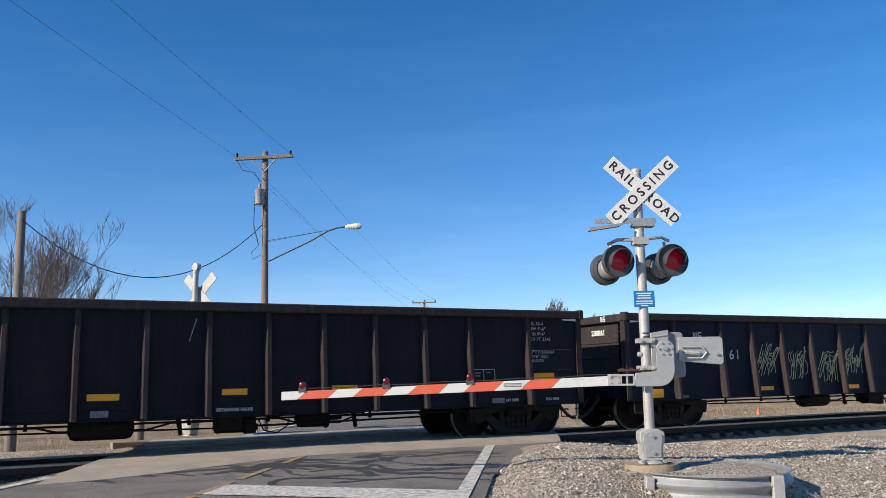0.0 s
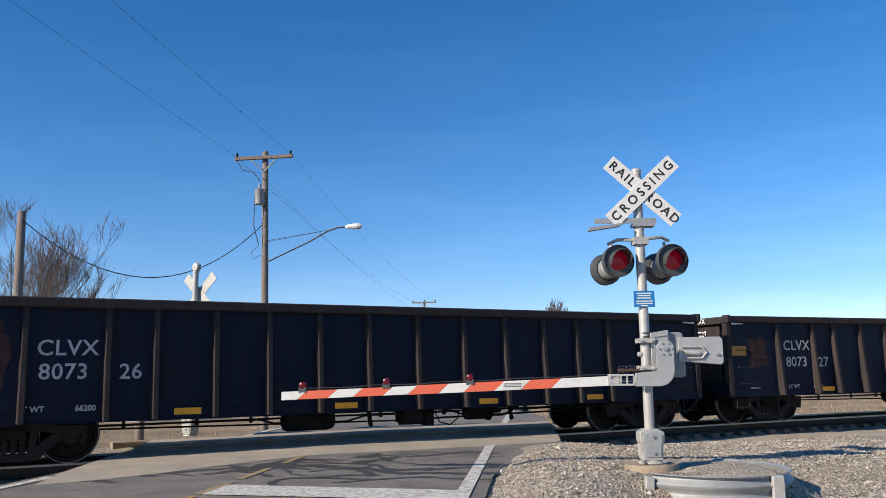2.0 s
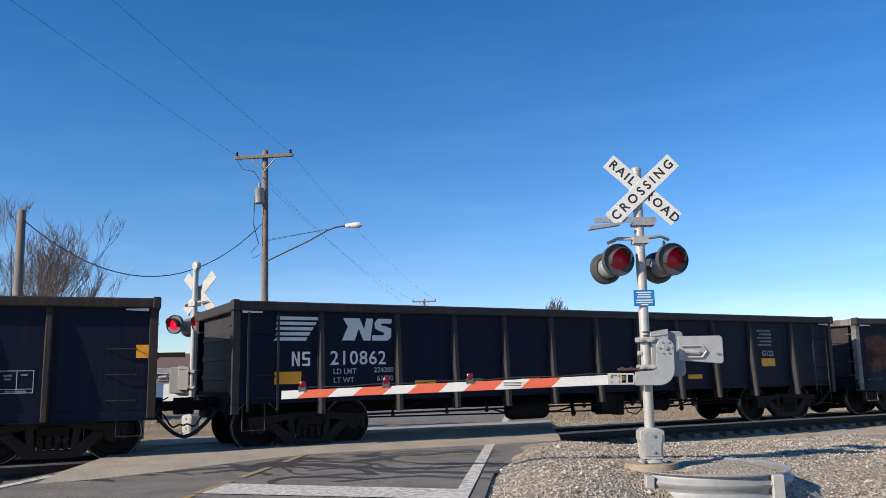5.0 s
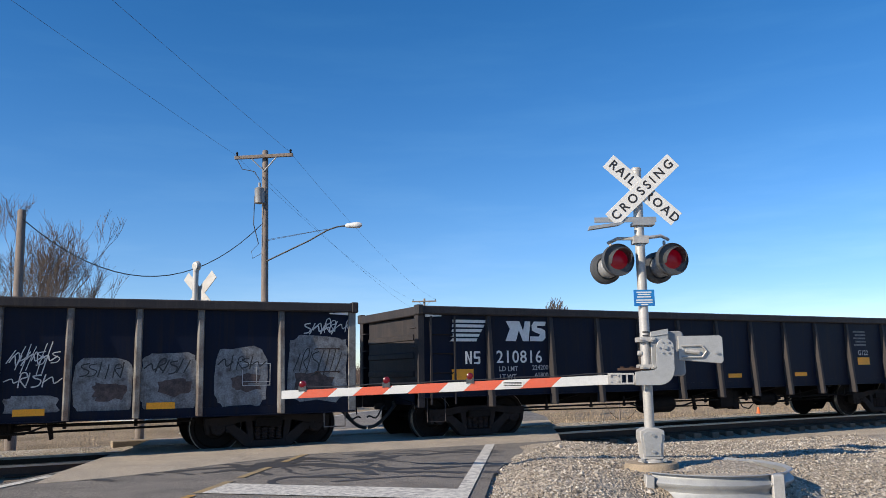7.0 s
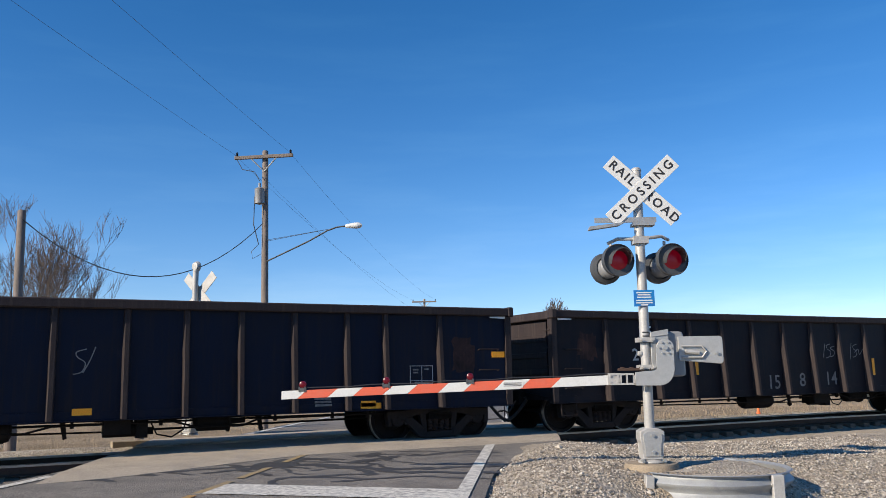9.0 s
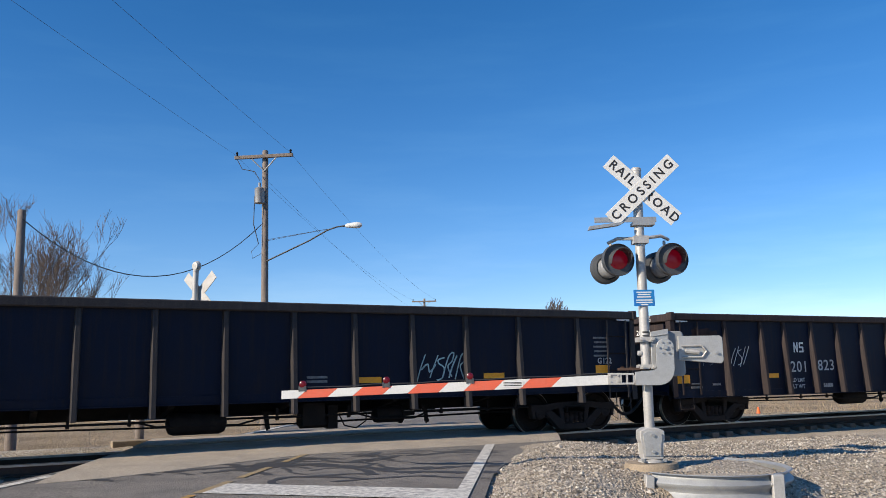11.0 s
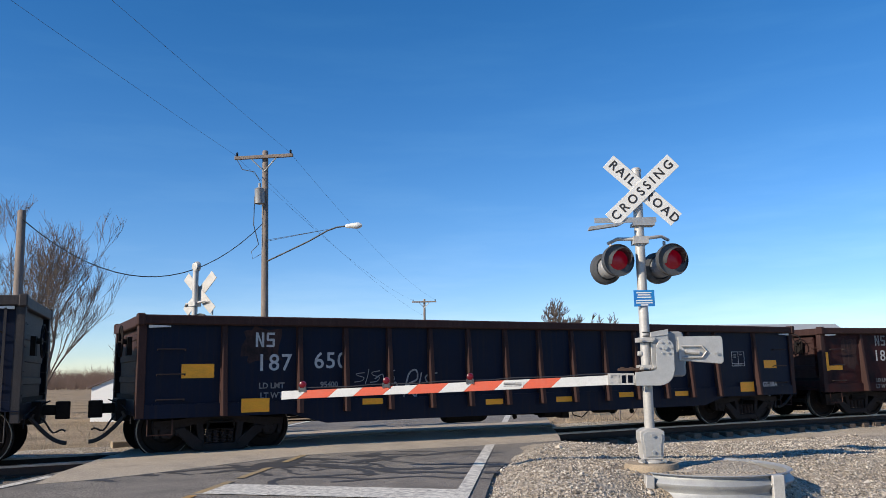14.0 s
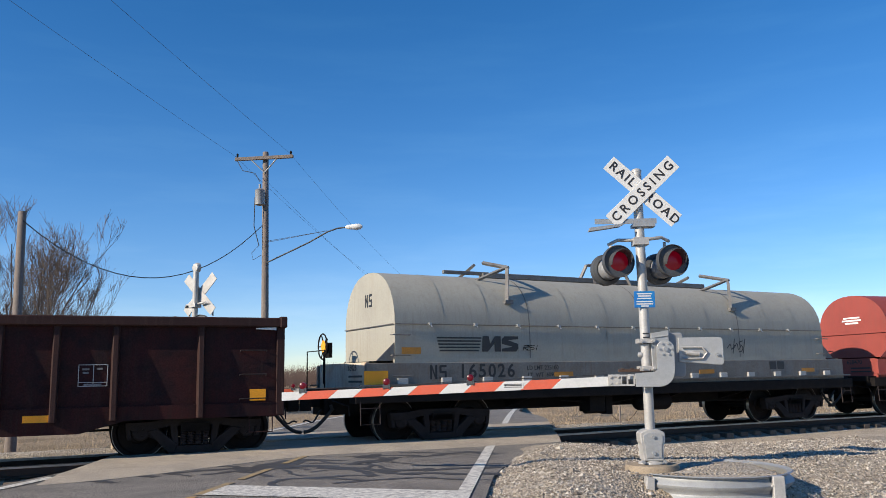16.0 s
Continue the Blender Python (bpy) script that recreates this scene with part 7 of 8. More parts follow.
TRAIN = [c for c, s0, r in CARS]
paint_over(TRAIN[6], POSTS_P)
words(TRAIN[0], 'IL 52-6', 7.0, 2.4, 0.065, "lettering", "CENTER", 1.2, 0.002)
words(TRAIN[0], 'IW 9\'-6"', 7.02, 2.29, 0.065, "lettering", "CENTER", 1.2, 0.002)
words(TRAIN[0], 'IH 5\'-6"', 7.02, 2.18, 0.065, "lettering", "CENTER", 1.2, 0.002)
words(TRAIN[0], 'CU FT 2743', 7.06, 2.07, 0.065, "lettering", "CENTER", 1.2, 0.002)
words(TRAIN[0], 'EMPTY/LOAD', 7.05, 1.8, 0.075, "lettering", "CENTER", 1.2, 0.002)
words(TRAIN[0], '7/16" ADJ.', 7.03, 1.7, 0.065, "lettering", "CENTER", 1.2, 0.002)
words(TRAIN[0], 'BLOCK', 6.97, 1.61, 0.065, "lettering", "CENTER", 1.2, 0.002)
plate(TRAIN[0], 'reflector', 7.13, 1.24, 0.52, 0.22, 'yellow', 'yellow reflective plate')
stencil_box(TRAIN[0], 5.63, 1.27, 0.55, 0.36)
plate(TRAIN[0], 'plate', 5.96, 0.80, 0.3, 0.1, 'faded_lettering', '')
words(TRAIN[0], 'LIFT HERE', 6.30, 0.80, 0.05, 'lettering', "CENTER", 1.0, 0.004)
words(TRAIN[0], 'PULL HERE', 7.31, 0.80, 0.05, 'lettering', "CENTER", 1.0, 0.004)
plate(TRAIN[0], 'reflector', -1.63, 1.07, 0.5, 0.11, 'yellow', 'yellow reflective plate')
plate(TRAIN[0], 'reflector', 0.53, 1.11, 0.45, 0.11, 'yellow', 'yellow reflective plate')
plate(TRAIN[0], 'plate', -1.68, 0.80, 0.28, 0.11, 'faded_lettering', '')
words(TRAIN[0], 'RETAINING VALVE', 0.53, 0.80, 0.055, 'lettering', "CENTER", 1.0, 0.004)
plate(TRAIN[0], 'reflector', 2.60, 1.13, 0.5, 0.11, 'yellow', 'yellow reflective plate')
scribble(TRAIN[0], -0.22, 2.21, 0.06, 0.5, 3, 'chalk', 1, 0.012)
owner_mark(TRAIN[1], -5.91, 2.17, 0.2, "lettering")
words(TRAIN[1], '2008', -5.87, 1.71, 0.24, 'lettering', "CENTER", 1.25, 0.004)
words(TRAIN[1], '61', -4.74, 1.71, 0.24, 'lettering', "CENTER", 1.2, 0.004)
scribble(TRAIN[1], -3.67, 1.58, 0.66, 0.9, 20, 'graffiti_yellow', 8, 0.012)
scribble(TRAIN[1], -3.67, 1.66, 0.5, 0.4, 220, 'graffiti_yellow', 3, 0.012)
scribble(TRAIN[1], -2.58, 1.50, 0.66, 0.9, 21, 'graffiti_yellow', 8, 0.012)
scribble(TRAIN[1], -2.58, 1.56, 0.5, 0.4, 221, 'graffiti_yellow', 3, 0.012)
scribble(TRAIN[1], -1.50, 1.42, 0.66, 0.9, 22, 'graffiti_yellow', 8, 0.012)
scribble(TRAIN[1], -1.49, 1.65, 0.5, 0.4, 222, 'graffiti_yellow', 3, 0.012)
scribble(TRAIN[1], -0.52, 1.57, 0.66, 0.9, 23, 'graffiti_yellow', 8, 0.012)
scribble(TRAIN[1], -0.52, 1.54, 0.5, 0.4, 223, 'graffiti_yellow', 3, 0.012)
scribble(TRAIN[1], 1.58, 1.47, 0.66, 0.9, 24, 'graffiti_yellow', 8, 0.012)
scribble(TRAIN[1], 1.59, 1.64, 0.5, 0.4, 224, 'graffiti_yellow', 3, 0.012)
scribble(TRAIN[1], 2.70, 1.38, 0.66, 0.9, 25, 'graffiti_yellow', 8, 0.012)
scribble(TRAIN[1], 2.71, 1.52, 0.5, 0.4, 225, 'graffiti_yellow', 3, 0.012)
scribble(TRAIN[1], 3.72, 1.55, 0.66, 0.9, 26, 'graffiti_yellow', 8, 0.012)
scribble(TRAIN[1], 3.72, 1.63, 0.5, 0.4, 226, 'graffiti_yellow', 3, 0.012)
scribble(TRAIN[1], 4.81, 1.45, 0.66, 0.9, 27, 'graffiti_yellow', 8, 0.012)
scribble(TRAIN[1], 4.81, 1.51, 0.5, 0.4, 227, 'graffiti_yellow', 3, 0.012)
plate(TRAIN[1], 'reflector', -7.31, 0.84, 0.5, 0.2, 'yellow', 'yellow reflective plate')
plate(TRAIN[1], 'reflector', -3.74, 0.88, 0.42, 0.1, 'yellow', 'yellow reflective plate')
plate(TRAIN[1], 'reflector', -0.57, 0.86, 0.42, 0.1, 'yellow', 'yellow reflective plate')
plate(TRAIN[1], 'reflector', 2.65, 0.86, 0.42, 0.1, 'yellow', 'yellow reflective plate')
plate(TRAIN[1], 'reflector', 4.78, 0.87, 0.42, 0.1, 'yellow', 'yellow reflective plate')
plate(TRAIN[1], 'reflector', 7.30, 0.87, 0.3, 0.2, 'yellow', 'yellow reflective plate')
stencil_box(TRAIN[1], 5.73, 1.33, 0.4, 0.34)
plate(TRAIN[1], 'writing_bar', 6.40, 0.87, 0.25, 0.09, 'faded_lettering', '')
plate(TRAIN[1], 'writing_bar', -6.43, 0.74, 0.25, 0.06, 'faded_lettering', '')
words(TRAIN[2], 'CLVX', -5.82, 1.87, 0.255, 'lettering', "CENTER", 1.05, 0.004)
words(TRAIN[2], '8073', -5.87, 1.49, 0.255, 'lettering', "CENTER", 1.05, 0.004)
words(TRAIN[2], '26', -4.85, 1.48, 0.255, 'lettering', "CENTER", 1.05, 0.004)
plate(TRAIN[2], 'reflector', -7.73, 1.77, 0.48, 0.24, 'dull_yellow', 'yellow reflective plate')
words(TRAIN[3], 'CLVX', -5.79, 1.94, 0.255, 'lettering', "CENTER", 1.05, 0.004)
words(TRAIN[3], '8073', -5.82, 1.52, 0.255, 'lettering', "CENTER", 1.05, 0.004)
words(TRAIN[3], '27', -4.88, 1.51, 0.255, 'lettering', "CENTER", 1.05, 0.004)
plate(TRAIN[3], 'reflector', -7.74, 1.82, 0.48, 0.24, 'dull_yellow', 'yellow reflective plate')
words(TRAIN[2], 'LT WT', -6.31, 0.91, 0.09, 'lettering', "CENTER", 1.0, 0.004)
words(TRAIN[2], '66200', -5.52, 0.91, 0.09, 'lettering', "CENTER", 1.0, 0.004)
words(TRAIN[3], 'LT WT', -5.99, 0.90, 0.09, 'lettering', "CENTER", 1.0, 0.004)
words(TRAIN[3], '66900', -5.15, 0.89, 0.09, 'lettering', "CENTER", 1.0, 0.004)
plate(TRAIN[2], 'reflector', -3.91, 0.81, 0.45, 0.11, 'yellow', 'yellow reflective plate')
plate(TRAIN[2], 'reflector', -1.02, 0.81, 0.45, 0.11, 'yellow', 'yellow reflective plate')
plate(TRAIN[2], 'reflector', 2.11, 0.80, 0.45, 0.11, 'yellow', 'yellow reflective plate')
plate(TRAIN[2], 'reflector', 4.88, 0.81, 0.45, 0.11, 'yellow', 'yellow reflective plate')
plate(TRAIN[2], 'reflector', 7.76, 1.87, 0.24, 0.2, 'yellow', 'yellow reflective plate')
plate(TRAIN[3], 'reflector', 7.81, 1.65, 0.24, 0.2, 'yellow', 'yellow reflective plate')
stencil_box(TRAIN[2], 5.84, 1.30, 0.5, 0.36)
stencil_box(TRAIN[3], 5.91, 1.34, 0.4, 0.36)
plate(TRAIN[3], 'reflector', -4.80, 0.82, 0.45, 0.11, 'yellow', 'yellow reflective plate')
plate(TRAIN[3], 'reflector', -2.02, 0.83, 0.45, 0.11, 'yellow', 'yellow reflective plate')
plate(TRAIN[3], 'reflector', 2.10, 0.82, 0.45, 0.11, 'yellow', 'yellow reflective plate')
plate(TRAIN[3], 'reflector', 4.99, 0.86, 0.45, 0.11, 'yellow', 'yellow reflective plate')
plate(TRAIN[2], 'writing_bar', -7.32, 0.97, 0.3, 0.045, 'faded_lettering', '')
plate(TRAIN[2], 'writing_bar', -7.32, 0.89, 0.34, 0.045, 'faded_lettering', '')
plate(TRAIN[3], 'writing_bar', -7.29, 0.89, 0.3, 0.045, 'faded_lettering', '')
plate(TRAIN[2], 'writing_bar', 4.86, 1.15, 0.2, 0.045, 'faded_lettering', '')
plate(TRAIN[3], 'writing_bar', 3.08, 0.87, 0.2, 0.045, 'faded_lettering', '')
plate(TRAIN[3], 'writing_bar', 4.00, 0.94, 0.2, 0.045, 'faded_lettering', '')
plate(TRAIN[2], 'plate', -7.77, 1.05, 0.17, 0.11, 'faded_lettering', '')
words(TRAIN[4], 'CL', -3.83, 1.93, 0.255, 'lettering', "CENTER", 1.05, 0.004)
words(TRAIN[4], 'VX', -2.95, 1.93, 0.255, 'lettering', "CENTER", 1.05, 0.004)
words(TRAIN[4], '807', -3.84, 1.56, 0.255, 'lettering', "CENTER", 1.05, 0.004)
words(TRAIN[4], '350', -2.93, 1.56, 0.255, 'lettering', "CENTER", 1.05, 0.004)
plate(TRAIN[4], 'reflector', -7.68, 1.77, 0.5, 0.22, 'dull_yellow', 'yellow reflective plate')
for line in ([(-0.34, -0.62), (-0.42, -0.2), (-0.38, 0.2), (-0.15, 0.46), (0.12, 0.5), (0.36, 0.3), (0.42, -0.05), (0.3, -0.36), (0.0, -0.44), (-0.2, -0.4)],
             [(-0.02, 0.14), (0.08, 0.24), (0.14, 0.08), (0.06, -0.12), (-0.02, -0.06), (-0.02, 0.14)], [(0.16, 0.16), (0.26, 0.22), (0.32, 0.06), (0.22, -0.14), (0.15, -0.06), (0.16, 0.16)],
             [(-0.3, 0.02), (-0.36, -0.14), (-0.26, -0.28), (-0.1, -0.3)], [(-0.36, -0.08), (-0.12, -0.12)], [(-0.42, 0.72), (0.0, 0.36)], [(-0.5, 0.34), (-0.2, 0.3), (0.08, 0.32)], [(-0.3, 0.32), (-0.28, 0.44), (0.06, 0.34)],
             [(0.3, -0.36), (0.42, -0.2), (0.44, -0.5), (0.36, -0.7)], [(-0.34, -0.62), (-0.1, -0.82)]):
    stroke(TRAIN[4], -5.76, 1.40, line, "chalk_white", 0.013, 0.0, "chalk drawing line")
scribble(TRAIN[4], -7.56, 1.15, 0.6, 0.25, 42, 'chalk', 3, 0.012)
words(TRAIN[4], 'LT WT', -3.91, 0.90, 0.09, 'lettering', "CENTER", 1.0, 0.004)
words(TRAIN[4], '66200', -2.92, 0.91, 0.09, 'lettering', "CENTER", 1.0, 0.004)
plate(TRAIN[4], 'reflector', -4.78, 0.80, 0.45, 0.11, 'yellow', 'yellow reflective plate')
plate(TRAIN[4], 'reflector', -1.98, 0.82, 0.45, 0.11, 'yellow', 'yellow reflective plate')
plate(TRAIN[4], 'reflector', 2.09, 0.82, 0.45, 0.11, 'yellow', 'yellow reflective plate')
plate(TRAIN[4], 'reflector', 4.99, 0.83, 0.45, 0.11, 'yellow', 'yellow reflective plate')
plate(TRAIN[4], 'reflector', 7.89, 1.80, 0.2, 0.22, 'yellow', 'yellow reflective plate')
stencil_box(TRAIN[4], 6.03, 1.33, 0.5, 0.36)
plate(TRAIN[4], 'writing_bar', -7.25, 0.95, 0.3, 0.05, 'faded_lettering', '')
plate(TRAIN[4], 'writing_bar', -7.25, 0.87, 0.35, 0.05, 'faded_lettering', '')
plate(TRAIN[4], 'writing_bar', -6.56, 0.95, 0.25, 0.05, 'faded_lettering', '')
logo(TRAIN[5], -6.92, -5.64, 2.21)
owner_mark(TRAIN[5], -6.86, 1.66, 0.26, "white_lettering_and_glint")
words(TRAIN[5], '210862', -5.72, 1.66, 0.26, "white_lettering_and_glint", "CENTER", 1.08, 0.004)
words(TRAIN[5], "LD LMT", -6.0, 1.42, 0.1, "lettering", "CENTER", 1.0, 0.002)
words(TRAIN[5], "LT WT", -6.02, 1.26, 0.1, "lettering", "CENTER", 1.0, 0.002)
words(TRAIN[5], '224200', -5.2, 1.44, 0.1, "lettering", "CENTER", 1.0, 0.002)
words(TRAIN[5], '61800', -5.17, 1.28, 0.1, "lettering", "CENTER", 1.0, 0.002)
plate(TRAIN[5], "reflector", -7.1, 1.32, 0.5, 0.22, "yellow", "yellow reflective plate")
plate(TRAIN[5], "reflector", -4.3, 1.18, 0.46, 0.1, "yellow", "yellow reflective plate")
plate(TRAIN[5], "reflector", -1.8, 1.18, 0.46, 0.1, "yellow", "yellow reflective plate")
plate(TRAIN[5], "reflector", 0.6, 1.18, 0.46, 0.1, "yellow", "yellow reflective plate")
plate(TRAIN[5], "reflector", 3.0, 1.18, 0.46, 0.1, "yellow", "yellow reflective plate")
plate(TRAIN[5], "writing_bar", -3.1, 1.18, 0.26, 0.13, "faded_lettering")
plate(TRAIN[5], "writing_bar", 5.5, 2.30, 0.5, 0.045, "faded_lettering")
plate(TRAIN[5], "writing_bar", 5.55, 2.21, 0.44, 0.045, "faded_lettering")
plate(TRAIN[5], "writing_bar", 5.5, 2.12, 0.5, 0.045, "faded_lettering")
plate(TRAIN[5], "writing_bar", 5.55, 2.03, 0.44, 0.045, "faded_lettering")
plate(TRAIN[5], "writing_bar", 5.5, 1.94, 0.5, 0.045, "faded_lettering")
words(TRAIN[5], "G122", 5.6, 1.72, 0.14, "lettering", "CENTER", 1.0, 0.003)
plate(TRAIN[5], "reflector", 5.6, 1.5, 0.5, 0.2, "yellow", "yellow reflective plate")
logo(TRAIN[7], -6.92, -5.64, 2.21)
owner_mark(TRAIN[7], -6.86, 1.66, 0.26, "white_lettering_and_glint")
words(TRAIN[7], '210816', -5.72, 1.66, 0.26, "white_lettering_and_glint", "CENTER", 1.08, 0.004)
words(TRAIN[7], "LD LMT", -6.0, 1.42, 0.1, "lettering", "CENTER", 1.0, 0.002)
words(TRAIN[7], "LT WT", -6.02, 1.26, 0.1, "lettering", "CENTER", 1.0, 0.002)
words(TRAIN[7], '224200', -5.2, 1.44, 0.1, "lettering", "CENTER", 1.0, 0.002)
words(TRAIN[7], '61800', -5.17, 1.28, 0.1, "lettering", "CENTER", 1.0, 0.002)
plate(TRAIN[7], "reflector", -7.1, 1.32, 0.5, 0.22, "yellow", "yellow reflective plate")
plate(TRAIN[7], "reflector", -4.3, 1.18, 0.46, 0.1, "yellow", "yellow reflective plate")
plate(TRAIN[7], "reflector", -1.8, 1.18, 0.46, 0.1, "yellow", "yellow reflective plate")
plate(TRAIN[7], "reflector", 0.6, 1.18, 0.46, 0.1, "yellow", "yellow reflective plate")
plate(TRAIN[7], "reflector", 3.0, 1.18, 0.46, 0.1, "yellow", "yellow reflective plate")
plate(TRAIN[7], "writing_bar", -3.1, 1.18, 0.26, 0.13, "faded_lettering")
plate(TRAIN[7], "writing_bar", 5.5, 2.30, 0.5, 0.045, "faded_lettering")
plate(TRAIN[7], "writing_bar", 5.55, 2.21, 0.44, 0.045, "faded_lettering")
plate(TRAIN[7], "writing_bar", 5.5, 2.12, 0.5, 0.045, "faded_lettering")
plate(TRAIN[7], "writing_bar", 5.55, 2.03, 0.44, 0.045, "faded_lettering")
plate(TRAIN[7], "writing_bar", 5.5, 1.94, 0.5, 0.045, "faded_lettering")
words(TRAIN[7], "G122", 5.6, 1.72, 0.14, "lettering", "CENTER", 1.0, 0.003)
plate(TRAIN[7], "reflector", 5.6, 1.5, 0.5, 0.2, "yellow", "yellow reflective plate")
logo(TRAIN[12], -6.92, -5.64, 2.21)
owner_mark(TRAIN[12], -6.86, 1.66, 0.26, "white_lettering_and_glint")
words(TRAIN[12], '210869', -5.72, 1.66, 0.26, "white_lettering_and_glint", "CENTER", 1.08, 0.004)
words(TRAIN[12], "LD LMT", -6.0, 1.42, 0.1, "lettering", "CENTER", 1.0, 0.002)
words(TRAIN[12], "LT WT", -6.02, 1.26, 0.1, "lettering", "CENTER", 1.0, 0.002)
words(TRAIN[12], '224300', -5.2, 1.44, 0.1, "lettering", "CENTER", 1.0, 0.002)
words(TRAIN[12], '61700', -5.17, 1.28, 0.1, "lettering", "CENTER", 1.0, 0.002)
plate(TRAIN[12], "reflector", -7.1, 1.32, 0.5, 0.22, "yellow", "yellow reflective plate")
plate(TRAIN[12], "reflector", -4.3, 1.18, 0.46, 0.1, "yellow", "yellow reflective plate")
plate(TRAIN[12], "reflector", -1.8, 1.18, 0.46, 0.1, "yellow", "yellow reflective plate")
plate(TRAIN[12], "reflector", 0.6, 1.18, 0.46, 0.1, "yellow", "yellow reflective plate")
plate(TRAIN[12], "reflector", 3.0, 1.18, 0.46, 0.1, "yellow", "yellow reflective plate")
plate(TRAIN[12], "writing_bar", -3.1, 1.18, 0.26, 0.13, "faded_lettering")
plate(TRAIN[12], "writing_bar", 5.5, 2.30, 0.5, 0.045, "faded_lettering")
plate(TRAIN[12], "writing_bar", 5.55, 2.21, 0.44, 0.045, "faded_lettering")
plate(TRAIN[12], "writing_bar", 5.5, 2.12, 0.5, 0.045, "faded_lettering")
plate(TRAIN[12], "writing_bar", 5.55, 2.03, 0.44, 0.045, "faded_lettering")
plate(TRAIN[12], "writing_bar", 5.5, 1.94, 0.5, 0.045, "faded_lettering")
words(TRAIN[12], "G122", 5.6, 1.72, 0.14, "lettering", "CENTER", 1.0, 0.003)
plate(TRAIN[12], "reflector", 5.6, 1.5, 0.5, 0.2, "yellow", "yellow reflective plate")
for line in ([(-0.3, 0.5), (-0.1, 0.6), (0.3, 0.52), (0.26, 0.1), (0.32, -0.3), (0.3, -0.6), (-0.05, -0.56), (-0.14, -0.2), (-0.3, 0.05), (-0.26, 0.3), (-0.3, 0.5)],
             [(-0.12, 0.48), (0.16, 0.46), (-0.06, 0.38), (0.16, 0.3), (-0.1, 0.24)], [(-0.12, 0.14), (0.14, 0.16), (-0.08, 0.04), (0.14, 0.0)], [(-0.08, -0.1), (0.12, -0.06), (0.16, -0.2), (-0.02, -0.22), (-0.08, -0.1)],
             [(0.02, -0.3), (0.22, -0.28), (0.22, -0.42), (0.04, -0.44), (0.02, -0.3)], [(0.06, -0.5), (0.24, -0.52)]):
    stroke(TRAIN[12], -4.16, 1.60, line, "chalk_white", 0.022, 0.0)
scribble(TRAIN[12], 4.51, 1.50, 0.9, 0.5, 62, 'graffiti_blue', 4, 0.016)
scribble(TRAIN[12], -2.86, 1.96, 0.3, 0.4, 63, 'chalk', 2, 0.01)
words(TRAIN[6], '973', -4.76, 1.66, 0.3, 'lettering', "CENTER", 1.1, 0.004)
words(TRAIN[6], '200', -5.65, 1.69, 0.36, 'lettering', "CENTER", 1.0, 0.004)
owner_mark(TRAIN[6], -5.60, 2.25, 0.3, "white_lettering_and_glint")
words(TRAIN[6], '07-0', -3.60, 1.07, 0.1, 'lettering', "CENTER", 1.0, 0.004)
plate(TRAIN[6], 'reflector', -2.54, 0.77, 0.46, 0.11, 'yellow', 'yellow reflective plate')
plate(TRAIN[6], 'reflector', -0.43, 0.80, 0.46, 0.11, 'yellow', 'yellow reflective plate')
plate(TRAIN[6], 'reflector', 0.63, 0.81, 0.46, 0.11, 'yellow', 'yellow reflective plate')
plate(TRAIN[6], 'reflector', 2.67, 0.84, 0.46, 0.11, 'yellow', 'yellow reflective plate')
plate(TRAIN[6], 'reflector', 4.67, 0.89, 0.46, 0.11, 'yellow', 'yellow reflective plate')
scribble(TRAIN[6], 2.66, 1.71, 0.55, 0.55, 71, 'chalk_white', 7, 0.011)
scribble(TRAIN[6], 7.70, 2.27, 0.6, 0.3, 72, 'chalk_white', 6, 0.012)
scribble(TRAIN[6], -1.63, 0.91, 0.5, 0.2, 73, 'sign_black', 4, 0.018)
stencil_box(TRAIN[6], 6.28, 1.39, 0.5, 0.4)
words(TRAIN[8], 'CL', -3.82, 1.89, 0.255, 'lettering', "CENTER", 1.05, 0.004)
words(TRAIN[8], 'VX', -3.04, 1.92, 0.255, 'lettering', "CENTER", 1.05, 0.004)
words(TRAIN[8], '807', -3.94, 1.59, 0.255, 'lettering', "CENTER", 1.05, 0.004)
words(TRAIN[8], '355', -2.95, 1.61, 0.255, 'lettering', "CENTER", 1.05, 0.004)
plate(TRAIN[8], 'reflector', -7.79, 1.79, 0.5, 0.22, 'yellow', 'yellow reflective plate')
plate(TRAIN[8], 'reflector', -4.83, 0.80, 0.45, 0.11, 'yellow', 'yellow reflective plate')
plate(TRAIN[8], 'reflector', -0.07, 0.83, 0.3, 0.11, 'yellow', 'yellow reflective plate')
plate(TRAIN[8], 'reflector', 4.93, 0.81, 0.3, 0.11, 'yellow', 'yellow reflective plate')
plate(TRAIN[8], 'reflector', 4.98, 0.77, 0.42, 0.11, 'yellow', 'yellow reflective plate')
plate(TRAIN[8], 'reflector', 7.82, 1.73, 0.3, 0.12, 'yellow', 'yellow reflective plate')
stencil_box(TRAIN[8], 6.06, 1.34, 0.5, 0.36)
words(TRAIN[8], 'LT WT', -3.94, 0.89, 0.09, 'lettering', "CENTER", 1.0, 0.004)
words(TRAIN[8], '65600', -2.95, 0.90, 0.09, 'lettering', "CENTER", 1.0, 0.004)
plate(TRAIN[8], 'writing_bar', -7.32, 0.97, 0.3, 0.05, 'faded_lettering', '')
plate(TRAIN[8], 'writing_bar', -7.31, 0.89, 0.34, 0.05, 'faded_lettering', '')
plate(TRAIN[8], 'writing_bar', -6.67, 0.95, 0.25, 0.05, 'faded_lettering', '')
plate(TRAIN[8], 'writing_bar', 4.03, 0.93, 0.32, 0.04, 'faded_lettering', '')
